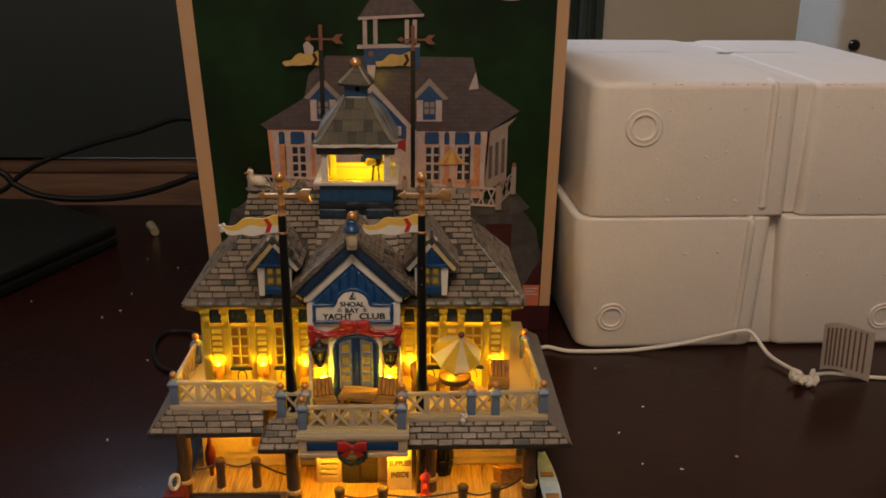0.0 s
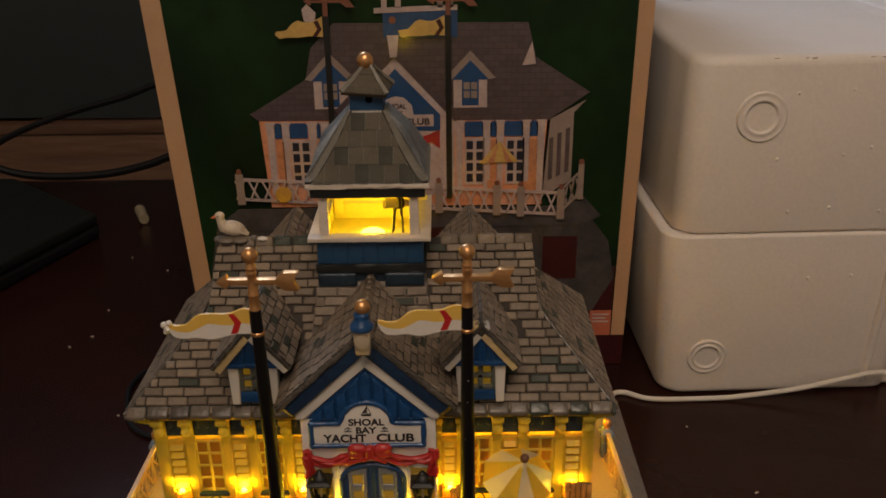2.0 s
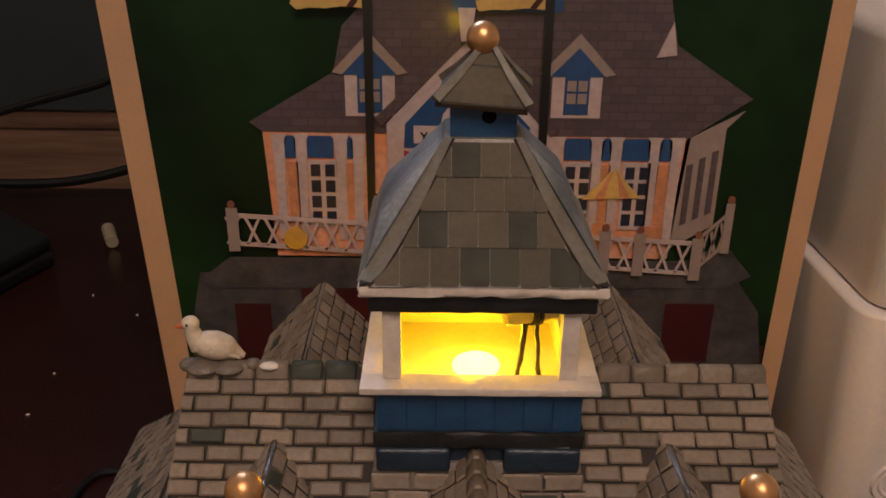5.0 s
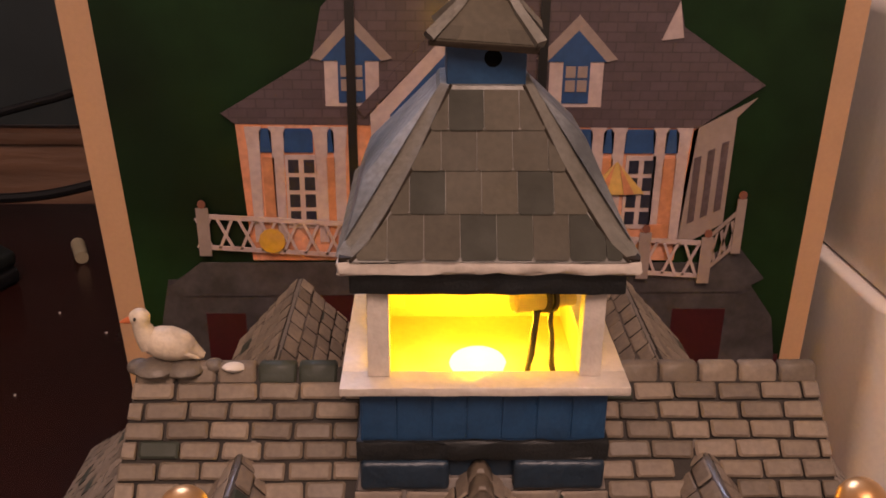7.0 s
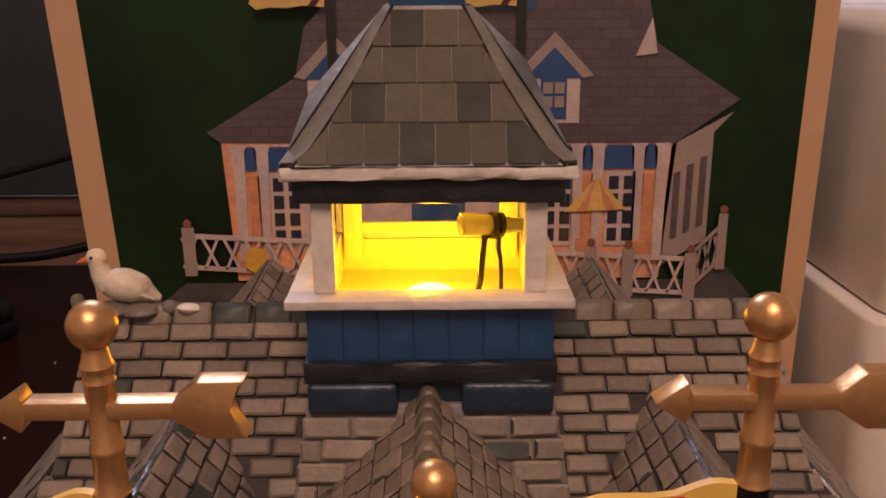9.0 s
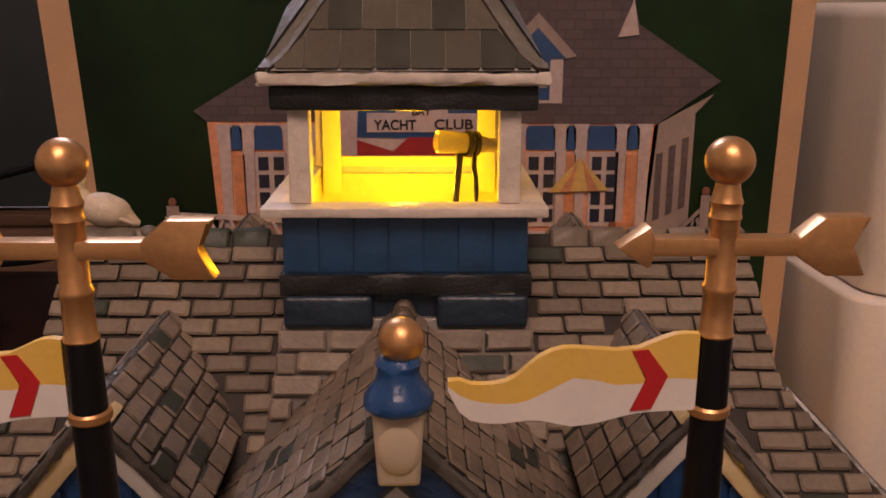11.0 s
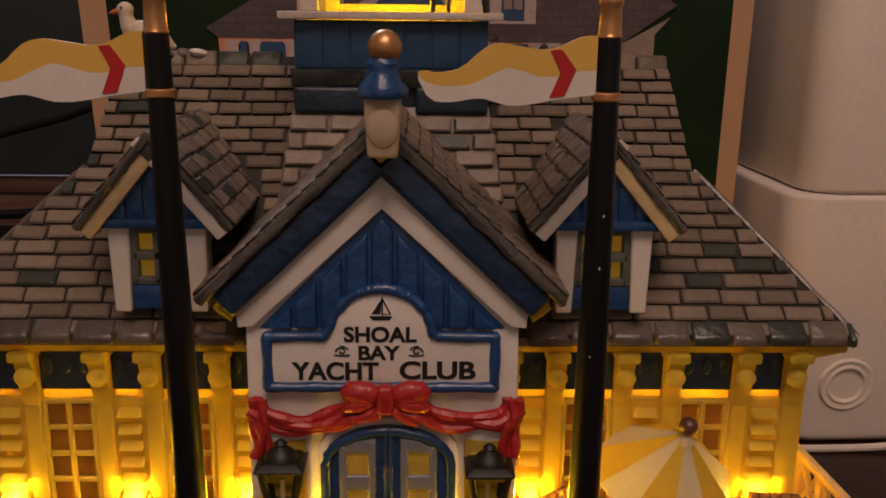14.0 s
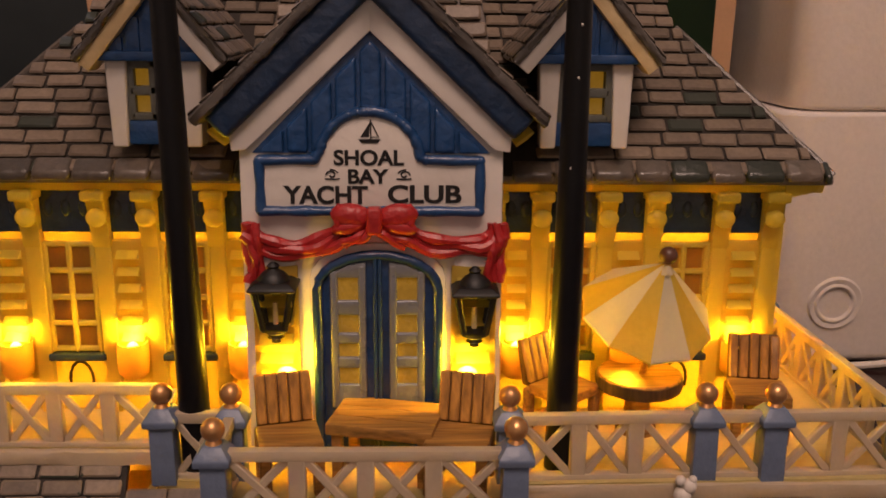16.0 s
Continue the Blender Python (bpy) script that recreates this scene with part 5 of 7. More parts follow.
for s in (-1, 1):
    cx = GX + 1 + s * 6.0
    inner, outer = cx - s * 3.7, cx + s * 3.5
    part("pane", box(M(), cx - 3, cx + 3, GY - 2.25, GY - 1.9, 63, 89, 0.05, 1), DOOR_PANE, doors, "glass with an amber glow set in its material")
    bm = M()
    a, b = sorted((inner, inner + s * 1.6))
    box(bm, a, b, GY - 3.0, GY - 1.8, 60, 90.6, 0.5, 3)
    a, b = sorted((outer, outer - s * 1.6))
    box(bm, a, b, GY - 3.0, GY - 1.8, 60, 89.4, 0.5, 3)
    edges = [60] + [z for p in PANES for z in p] + [0]
    for k in range(0, 8, 2):
        box(bm, cx - 3.0, cx + 3.0, GY - 2.9, GY - 1.8, edges[k], edges[k + 1], 0.55, 3)
    hull(bm, [(u, y, z) for y in (GY - 2.9, GY - 1.8) for u, z in ((inner, 91.2), (inner, 88.0), (outer, 88.0), (outer, 88.8), (cx, 90.6))], 0.4, 2)
    part("door_leaf", bm, LEAF, doors, "grey glazed door leaf")
    # louvred side panels behind the lanterns
    px = GX + s * 20 + 0.4
    shutter(px - 4.6, px + 4.6, 56, 90, GY - 0.9, gable, 8)
    part("side_panel_arch", egg(M(), pose(px, GY - 0.4, 90) @ Matrix.Diagonal((4.2, 0.9, 2.6, 1)), 12), WHITE, gable)

# Gable finial
bm = hull(M(), [(GX + 0.6 + a * w, -0.9 + b * w * 0.8, z) for a in (-1, 1) for b in (-1, 1) for w, z in ((2.6, 146.4), (2.8, 150.5), (3.1, 155), (3.2, 157.2))], 0.7, 3)
egg(bm, pose(GX + 0.6, -3.2, 151.4, 4, 0, 0) @ Matrix.Diagonal((2.7, 0.9, 3.4, 1)), 16)
fin = part("gable_finial", bm, CREAM, H, "white gable pedestal with blue cap and gold ball")
bm = lathe(M(), GX + 0.6, -1.1, [(3.2, 156.7), (3.9, 156.4), (4.3, 157.0), (4.25, 157.9), (3.7, 158.7), (3.0, 159.5), (2.65, 160.5), (2.55, 161.3), (2.7, 162.0), (2.2, 162.8)], 28)
ragged(bm, 0.1, 31)
part("finial_cap", bm, BLUE, fin)
part("finial_ball", ball(M(), 0, -0.6, 164.7, 2.85, 20), GOLD, fin)

# Dormers
DORMERS = [(-45.2, -54.6, -36.2), (42.4, 33.2, 51.6)]
for dx, pl, pr in DORMERS:
    d = part("dormer", extrude(M(), [(pl + 1.5, 112.6), (pr - 1.5, 112.6), (pr - 1.5, 131), (dx, 143), (pl + 1.5, 131)], "y", 21.6, 62, 0.3), ROOF_EDGE, H, "small gabled dormer with blue panel")
    for s in (-1, 1):
        top, eave = Vector((dx, 0, 148.6)), Vector((dx + s * 15.6, 0, 130.0))
        n = Vector((s * (top.z - eave.z), 0, 15.6)).normalized()
        pts, trim = [], []
        for y in (15.4, 62):
            for p in (top, eave):
                q = Vector((p.x, y, p.z))
                pts += [q, q - n * 1.7]
        part("dormer_roof", ragged(hull(M(), pts, 0.8, 3), 0.2, int(dx) + s), ROOF_EDGE, d)
        for y in (16.2, 22):
            for p in (top, eave):
                q = Vector((p.x - s * 0.2, y, p.z)) - n * 1.4
                trim += [q, q - n * 2.8]
        # Outer slopes use the amber-lit copy, inner slopes the plain white.
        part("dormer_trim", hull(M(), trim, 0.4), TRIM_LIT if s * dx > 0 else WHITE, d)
    part("dormer_peak", hull(M(), [(dx + u, y, z) for u, z in ((0, 148.2), (-2.6, 145.0), (2.6, 145.0), (0, 142.4)) for y in (16.0, 60)], 0.4), ROOF_EDGE, d)
    part("dormer_panel", extrude(M(), [(dx - 11, 130.6), (dx + 11, 130.6), (dx, 143.2)], "y", 18.2, 22, 0.4), BLUE, d, "blue boarded dormer panel")
    for k in range(5):
        x = dx - 7 + k * 3.5
        part("board", box(M(), x - 1.4, x + 1.4, 17.6, 19, 131, 142 - abs(x - dx) * 1.1, 0.5), BLUE, d)
    part("dormer_ledge", box(M(), dx - 12, dx + 12, 16.8, 22, 129.4, 131.3, 0.5), BLUE, d)
    for x in (pl, pr):
        s = 1 if x == pl else -1
        part("dormer_post", hull(M(), [(x + s * a, y, z) for a, z in ((0.1, 112.0), (3.3, 112.0), (-0.1, 127.0), (3.6, 127.0), (-0.4, 128.4), (3.9, 128.4), (-0.4, 129.5), (3.9, 129.5)) for y in (18.6, 24.5)], 0.6, 3), WHITE, d)
    w = part("dormer_window", box(M(), pl + 3.4, pr - 3.4, 21.2, 21.7, 117.4, 129.6, 0.1), SASH, d)
    for xa, xb, za, zb in ((pl + 3.4, pl + 5.1, 117.4, 129.6), (pl + 8.0, pl + 10.1, 117.4, 129.6), (pr - 5.1, pr - 3.4, 117.4, 129.6), (pl + 4, pr - 4, 117.4, 119.0), (pl + 4, pr - 4, 122.4, 124.4), (pl + 4, pr - 4, 127.8, 129.6)):
        part("sash_bar", box(M(), xa, xb, 19.5, 21.3, za, zb, 0.4, 2), SASH, w)
    for c in range(2):
        for r in range(2):
            xa = pl + 5.0 + c * 4.9
            part("pane", box(M(), xa, xa + 3.2, 20.9, 21.3, 118.9 + r * 5.4, 122.5 + r * 5.4, 0.05, 1), LIT_DORMER, w)
    part("dormer_apron", box(M(), pl + 3.2, pr - 3.2, 19.4, 24, 112.4, 117.4, 0.6), BLUE, d)

# Rear cross gables whose ridges show over the main ridge
for x in (-43, 41):
    bm = M()
    hull(bm, [(x, 60, 150), (x, 134, 151), (x - 17, 60, 132), (x + 17, 60, 132), (x - 17, 134, 128), (x + 17, 134, 128), (x - 17, 120, 106), (x + 17, 120, 106)], 1.2, 3)
    part("rear_gable", bm, HIP, H)

# Raised saddle under the cupola
part("saddle_roof", hull(M(), [(-22.4, 49.0, 150.0), (21.2, 49.0, 150.0), (-22.4, 92, 150.0), (21.2, 92, 150.0), (-25.5, 41.5, 130), (24.5, 41.5, 130), (-25.5, 92, 130), (24.5, 92, 130)], 0.6), HIP, H, "raised shingled saddle")

# Cupola -----------------------------------------------------------------
CU = (-0.6, 70.0)
cup = part("cupola", box(M(), -21.8, 20.6, 49.0, 50.8, 154, 168.6, 0.3), BLUE_WOOD, H, "wooden open cupola with slate roof")


def ring_wall(name, half_in, half_out, z0, z1, material, bev=0.3, wobble=0.0):
    for i, (a, b, c, d) in enumerate(((-1, 1, -1, 0), (-1, 1, 1, 0), (0, -1, -1, 1), (0, 1, -1, 1))):
        if i < 2:
            y0, y1 = sorted((CU[1] + c * half_out, CU[1] + c * half_in))
            bm = box(M(), CU[0] - half_out, CU[0] + half_out, y0, y1, z0, z1, bev)
        else:
            x0, x1 = sorted((CU[0] + b * half_out, CU[0] + b * half_in))
            bm = box(M(), x0, x1, CU[1] - half_in, CU[1] + half_in, z0, z1, bev)
        if wobble:
            ragged(bm, wobble, i + int(z0))
        part(name, bm, material, cup)


ring_wall("cupola_wall", 19.4, 21.1, 154, 168.4, BLUE_WOOD)
for k in range(7):
    part("cupola_board", box(M(), -21.4 + k * 6.0, -15.6 + k * 6.0, 48.55, 49.2, 158.6, 168.2, 0.25), BLUE_WOOD, cup)
ring_wall("cupola_foot", 17, 20.2, 148.6, 154.6, FOOT_BLUE, 0.6)
for x0, x1 in ((-22.0, -6.4), (4.8, 20.8)):
    part("foot_roll", box(M(), x0, x1, 47.2, 50.4, 148.7, 154.5, 1.1, 4), FOOT_BLUE, cup, "rounded dark blue glazed roll")

ring_wall("cupola_band", 20, 22.0, 154.4, 158.2, BLACK_WOOD, 0.5, 0.2)
ring_wall("cupola_sill", 18.6, 24.2, 168.9, 170.5, WHITE_WOOD, 0.2, 0.06)
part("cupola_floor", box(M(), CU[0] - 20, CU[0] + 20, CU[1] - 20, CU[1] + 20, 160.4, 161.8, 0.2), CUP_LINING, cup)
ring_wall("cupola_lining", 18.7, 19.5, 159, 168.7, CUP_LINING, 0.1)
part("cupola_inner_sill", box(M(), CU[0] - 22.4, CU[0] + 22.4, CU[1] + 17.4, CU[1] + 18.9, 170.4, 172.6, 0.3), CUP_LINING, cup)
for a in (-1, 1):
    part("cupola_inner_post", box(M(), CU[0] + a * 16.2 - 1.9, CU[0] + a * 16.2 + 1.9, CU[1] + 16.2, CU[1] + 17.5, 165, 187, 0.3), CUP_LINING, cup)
    for b in (-1, 1):
        x, y = CU[0] + a * 17.8, CU[1] + b * 18.8
        part("cupola_post", hull(M(), [(x + i * w, y + j * w, z) for i in (-1, 1) for j in (-1, 1) for w, z in ((1.9, 170.6), (1.8, 187.4))], 0.3), WHITE_WOOD, cup)
ring_wall("cupola_beam", 18.4, 22.2, 186.6, 190.6, BLACK_WOOD, 0.4, 0.14)
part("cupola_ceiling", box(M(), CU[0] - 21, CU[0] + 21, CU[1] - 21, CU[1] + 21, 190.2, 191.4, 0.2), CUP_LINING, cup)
bm = M()
box(bm, CU[0] - 24, CU[0] + 24, CU[1] - 24, CU[1] + 24, 190.9, 193.0, 0.5, 2)
ragged(bm, 0.24, 5)
part("cupola_eave", bm, WHITE_WOOD, cup, "chipped cream eave board")
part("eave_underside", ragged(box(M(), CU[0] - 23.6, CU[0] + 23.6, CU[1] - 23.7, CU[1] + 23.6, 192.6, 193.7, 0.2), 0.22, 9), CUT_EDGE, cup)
PROFILE = [(24.2, 193.2), (22.6, 195.4), (18.6, 201.2), (14.6, 206.8), (11.0, 212.2), (7.6, 217.2)]


def cup_half(z):
    for (a, z0), (b, z1) in zip(PROFILE, PROFILE[1:]):
        if z0 <= z <= z1:
            return a + (b - a) * (z - z0) / (z1 - z0)
    return PROFILE[-1][0]


bm = M()
OCT = lambda c: ((-c, -1), (c, -1), (1, -c), (1, c), (c, 1), (-c, 1), (-1, c), (-1, -c))
FACE = [0.9, 0.84, 0.8, 0.78, 0.78, 0.78]
rings = [[bm.verts.new((CU[0] + i * h, CU[1] + j * h, z)) for i, j in OCT(c)] for (h, z), c in zip(PROFILE, FACE)]
for a, b in zip(rings, rings[1:]):
    for k in range(8):
        bm.faces.new((a[k], a[(k + 1) % 8], b[(k + 1) % 8], b[k]))
bm.faces.new(rings[0][::-1])
bm.faces.new(rings[-1])
croof = part("cupola_roof", bm, SLATE_HIP, cup, "flared slate-painted cupola roof", sharp=30)
for i, j in ((-1, -1), (1, -1), (1, 1), (-1, 1)):
    bm = M()
    tube(bm, [(CU[0] + i * h * c, CU[1] + j * h, z + 0.1) for (h, z), c in zip(PROFILE, FACE)], 0.28, 6)
    part("hip_strip", bm, CUT_EDGE, cup, "dark cut edge of the hip strip")
for s in (-1, 1):
    bm = M()
    hull(bm, [(CU[0] + s * (cup_half(z) - 1.0 + d), CU[1] + y, z) for y, z, d in ((-20.5, 195, 1.0), (20.5, 195, 1.0), (-12, 203, 4.0 if s < 0 else 2.6), (12, 203, 4.0 if s < 0 else 2.6), (-8, 208.5, 3.0 if s < 0 else 4.2), (8, 208.5, 3.0 if s < 0 else 4.2), (-6.4, 216.4, 1.0), (6.4, 216.4, 1.0))], 0.3)
    part("roof_wing", bm, SLATE_SIDE, cup, "bowed glossy slate side sheet")
lan = part("cupola_lantern", box(M(), CU[0] - 6.6, CU[0] + 6.4, CU[1] - 6.4, CU[1] + 6.4, 216.0, 224.8, 0.4), BLUE_WOOD, cup, "small blue lantern box with a black disc for its round hole")
# Flat black disc in place of a cut hole.
part("lantern_hole_disc", lathe(M(), 0, 0, [(1.5, -0.3), (1.45, 0.14), (0.05, 0.12)], 18, pose(CU[0] + 0.9, CU[1] - 6.3, 221.4, 90, 0, 0)), HOLE, cup)
cap_turn = Matrix.Translation((CU[0], CU[1], 224)) @ pose(0, 0, 0, 0, 3.0, -5) @ Matrix.Translation((-CU[0], -CU[1], -224))
CAP = [(8.9, 223.7), (8.9, 224.4), (5.0, 228.6), (1.3, 233.4)]
bm = hull(M(), [(CU[0] + i * h, CU[1] + j * h, z) for i in (-1, 1) for j in (-1, 1) for h, z in CAP], 0.2)
bm.transform(cap_turn)
part("lantern_roof", bm, SLATE, cup, "small pyramid roof of painted slate")
for i, j in ((-1, -1), (1, -1), (1, 1), (-1, 1)):
    bm = tube(M(), [(CU[0] + i * h, CU[1] + j * h, z + 0.2) for h, z in CAP[1:]], [1.3, 1.1, 0.8], 4)
    bm.transform(cap_turn)
    part("lantern_hip", bm, SLATE_HIP, cup)
bm = box(M(), CU[0] - 8.8, CU[0] + 8.8, CU[1] - 9.0, CU[1] - 8.4, 223.2, 224.2, 0.15)
ragged(bm, 0.14, 12)
bm.transform(cap_turn)
part("lantern_eave", bm, CUT_EDGE, cup)
rnd = random.Random(17)
for r, (z0, z1) in enumerate(((224.5, 226.4), (226.4, 228.4), (228.6, 230.8))):
    h0, h1 = (float(np.interp(z, [q[1] for q in CAP], [q[0] for q in CAP])) for z in (z0, z1))
    for k in range(4 - r):
        n = 4 - r
        u0, u1 = -1 + 2 * k / n, -1 + 2 * (k + 1) / n
        bm = hull(M(), [(CU[0] + u * h * 0.94, CU[1] - h - d, z) for u in (u0 + 0.02, u1 - 0.02) for h, z in ((h0, z0), (h1, z1)) for d in (-0.2, 0.22)])
        bm.transform(cap_turn)
        part("slate", bm, SLATE_DARK if rnd.random() < 0.2 else SLATE, cup, sharp=8)
part("roof_ball", ball(M(), -1.0, CU[1], 235.2, 3.3, 22), GOLD, cup, "copper-gold ball finial")
part("cupola_bulb", egg(M(), pose(CU[0] - 0.1, 66.4, 163.4) @ Matrix.Diagonal((5.4, 4.0, 2.9, 1)), 16), BULB, cup, "glowing amber bulb")

# Slate courses on the cupola's front face
COURSE = [(193.6, 199.6), (199.6, 205.4), (205.4, 211.0), (211.0, 216.6)]
DARK_AT = {0: (0.6, 17.0), 1: (-8.4, 8.2), 2: (), 3: (-2.4,)}
rnd = random.Random(21)
for r, (z0, z1) in enumerate(COURSE):
    h0, h1 = cup_half(z0), cup_half(z1)
    w0, w1 = h0 * (0.87 if r == 0 else 0.79), h1 * 0.785
    x = -w0 - (2.7 if r % 2 else 0.9)
    while x < w0:
        xa, xb = max(x, -w0), min(x + 5.7, w0)
        x += 5.7
        if xb - xa < 0.8:
            continue
        xa, xb = xa + 0.05, xb - 0.05
        corners = []
        for q, inward in ((xa, 0.3), (xb, -0.3)):
            top = z1 if abs(q) <= w1 else z0 + (z1 - z0) * max(0.1, (w0 - abs(q)) / (w0 - w1))
            corners += [(q, z0 + 0.4), (q + inward, z0), (q, top)]
        for q in (-w1, w1):
            if xa < q < xb:
                corners.append((q, z1))
        pts, lift = [], rnd.uniform(0.0, 0.22)
        for q, z in corners:
            y = CU[1] - (h0 + (h1 - h0) * (z - z0) / (z1 - z0))
            pts += [(CU[0] + q, y - 0.15 - (0.2 + lift) * (1 - (z - z0) / (z1 - z0)), z + 0.05), (CU[0] + q, y + 0.6, z)]
        dark = any(abs((xa + xb) / 2 - d) < 2.9 for d in DARK_AT[r])
        part("slate", hull(M(), pts), SLATE_DARK if dark else SLATE, cup, sharp=8)

# Wall lanterns, garland and uplights --------------------------------------


def wall_lantern(x, y, z):
    """Black carriage lantern, z its lower tip."""
    t = thing("wall_lantern", (x, y, z), "black carriage lantern fixed beside the blue doors", "lantern", "lanterns by the doors")
    bm = M()
    lathe(bm, x, y, [(0.1, z), (0.9, z + 0.4), (0.7, z + 1.0), (1.6, z + 1.4), (1.2, z + 2.0), (2.2, z + 2.6), (2.0, z + 3.2)], 14)
    part("base_finial", bm, IRON, t)
    bm = M()
    hull(bm, [(x + a * w, y + b * w, zz) for a in (-1, 1) for b in (-1, 1) for w, zz in ((2.2, z + 3.0), (2.4, z + 3.9))], 0.2)
    part("base_plate", bm, IRON, t)
    for a in (-1, 1):
        for b in (-1, 1):
            part("corner_bar", tube(M(), [(x + a * 2.0, y + b * 2.0, z + 3.6), (x + a * 3.3, y + b * 3.3, z + 12.0)], 0.62, 6), IRON, t)
    part("candle", tube(M(), [(x, y + 0.6, z + 4), (x, y + 0.6, z + 8.6)], [0.5, 0.45], 8), CREAM, t, "slim cream candle")
    bm = M()
    hull(bm, [(x + a * w, y + b * w, zz) for a in (-1, 1) for b in (-1, 1) for w, zz in ((3.6, z + 11.6), (4.4, z + 12.1), (4.3, z + 12.6), (3.0, z + 13.6))], 0.25)
    lathe(bm, x, y, [(3.1, z + 13.2), (2.8, z + 14.2), (2.0, z + 15.2), (1.2, z + 15.7), (0.9, z + 16.0), (1.2, z + 16.5), (0.6, z + 17.2), (0.1, z + 17.4)], 16)
    part("hood", bm, IRON, t)
    part("bracket", box(M(), x - 0.8, x + 0.8, y + 2, GY - 0.4, z + 9.4, z + 11, 0.3), IRON, t)
    t.scale = (1.08, 1.0, 0.98)


wall_lantern(-20.3, 3.6, 74.8)
wall_lantern(19.4, 3.6, 73.9)

swag = thing("ribbon_garland", (-0.5, 6, 90), "red glazed ribbon swag with a bow over the doors", "garland")


def strands(name, pts, w, n, seed):
    """A gathered ribbon: n rounded strands that twist round one another."""
    run = spline(pts, 7)
    bm = M()
    for k in range(n):
        off = (k - (n - 1) / 2) * w
        line = []
        for i, p in enumerate(run):
            t = (run[min(i + 1, len(run) - 1)] - run[max(i - 1, 0)]).normalized()
            up = Vector((-t.z, 0, t.x))
            line.append(p + up * (off + 0.25 * math.sin(i * 0.45 + k * 2 + seed)) + Vector((0, -0.5 * math.cos(k * 2.1 + i * 0.25 + seed), 0)))
        tube(bm, line, [w * (0.86 + 0.12 * math.sin(i * 0.6 + k + seed)) for i in range(len(line))], 8)
    part(name, bm, RED, swag)


for s in (-1, 1):
    strands("swag", [(-0.4 + s * 25.2, 6.2, 97.6), (-0.4 + s * 22, 5.9, 94.6), (-0.4 + s * 16.5, 5.6, 93.6 if s < 0 else 94.6), (-0.4 + s * 10.5, 5.5, 94.8), (-0.4 + s * 6, 5.2, 97.4)], 1.25, 3, 1 + s)
    strands("tail", [(-0.4 + s * 24.2, 6.0, 99.0), (-0.4 + s * 24.4, 5.7, 95), (-0.4 + s * 23.7, 5.8, 90.5), (-0.4 + s * 24.0, 5.9, 87.0)], 1.1, 3, 2 + s)
    bm = M()
    egg(bm, pose(-0.4 + s * 4.4, 4.0, 100.9, 0, s * -8, 0) @ Matrix.Diagonal((4.2, 1.9, 2.5, 1)), 16)
    egg(bm, pose(-0.4 + s * 4.7, 4.1, 98.9, 0, s * 14, 0) @ Matrix.Diagonal((3.9, 1.8, 1.7, 1)), 14)
    egg(bm, pose(-0.4 + s * 6.9, 4.2, 100.4, 0, 0, 0) @ Matrix.Diagonal((1.1, 1.6, 3.0, 1)), 12)
    part("bow_loop", bm, RED, swag)
    strands("bow_tail", [(-0.4 + s * 1.0, 4.2, 98.2), (-0.4 + s * 3.2, 4.0, 96.6), (-0.4 + s * 6.2, 4.3, 95.2)], 1.0, 2, 5 + s)
part("bow_knot", hull(M(), [(-0.4 + a, y, 100.2 + b) for a, b in ((-1.5, 2.6), (1.5, 2.6), (1.2, 0), (1.6, -2.8), (-1.6, -2.8), (-1.2, 0)) for y in (1.8, 5)], 0.8, 3), RED, swag)

AMBER = (1.0, 0.53, 0.006)
HOUSE_WATTS = 0.66
UPLIGHT = (1.0, 0.64, 0.01)
for x, y in ((-81.5, 22.5), (-55.7, 22.5), (-31, 22.5), (30.3, 22.5), (55, 22.5), (80.5, 22.5)):
    t = thing("amber_uplight", (x, y, 57), "glowing amber half-bowl light below a shutter", "light", "uplights along the wall")
    bm = M()
    lathe(bm, x, y + 1.4, [(0.1, 59.0), (2.4, 59.4), (3.4, 60.6), (3.5, 64), (3.4, 67.6), (3.0, 67.5), (2.9, 64), (0.1, 63)], 16)
    part("bowl", bm, BOWL, t)
    part("bulb", egg(M(), pose(x, y + 1.4, 66.2) @ Matrix.Diagonal((1.3, 1.2, 1.4, 1)), 10), BULB, t)
    bulb_lamp("uplight_lamp", x, y + 1.2, 69.4, 0.026, UPLIGHT)
for x in (-92.6, 90.6):
    t = thing("amber_uplight", (x, 71, 57), "glowing amber half-bowl light on the side wall", "light", "uplights along the wall")
    part("bowl", lathe(M(), x, 71, [(0.1, 59.0), (2.4, 59.4), (3.4, 60.6), (3.5, 64), (3.4, 67.6), (3.0, 67.5), (2.9, 64), (0.1, 63)], 16), BOWL, t)
    part("bulb", egg(M(), pose(x, 71, 65.4) @ Matrix.Diagonal((1.3, 1.2, 1.4, 1)), 10), BULB, t)
    bulb_lamp("uplight_lamp", x, 71, 69.8, 0.017, UPLIGHT)
for x in (-18.5, 18.2):
    t = thing("amber_uplight", (x, 4, 58), "glowing amber bulb beside the entrance doors", "light", "uplights along the wall")
    part("bulb", egg(M(), pose(x, 4.6, 67.6) @ Matrix.Diagonal((2.2, 1.5, 1.8, 1)), 10), BULB, t)
    part("socket", lathe(M(), x, 4.6, [(2.0, DECK_Z), (2.0, 60), (1.5, 66.5)], 10), BOWL, t)
    bulb_lamp("uplight_lamp", x, 3.4, 70.4, 0.018, UPLIGHT)
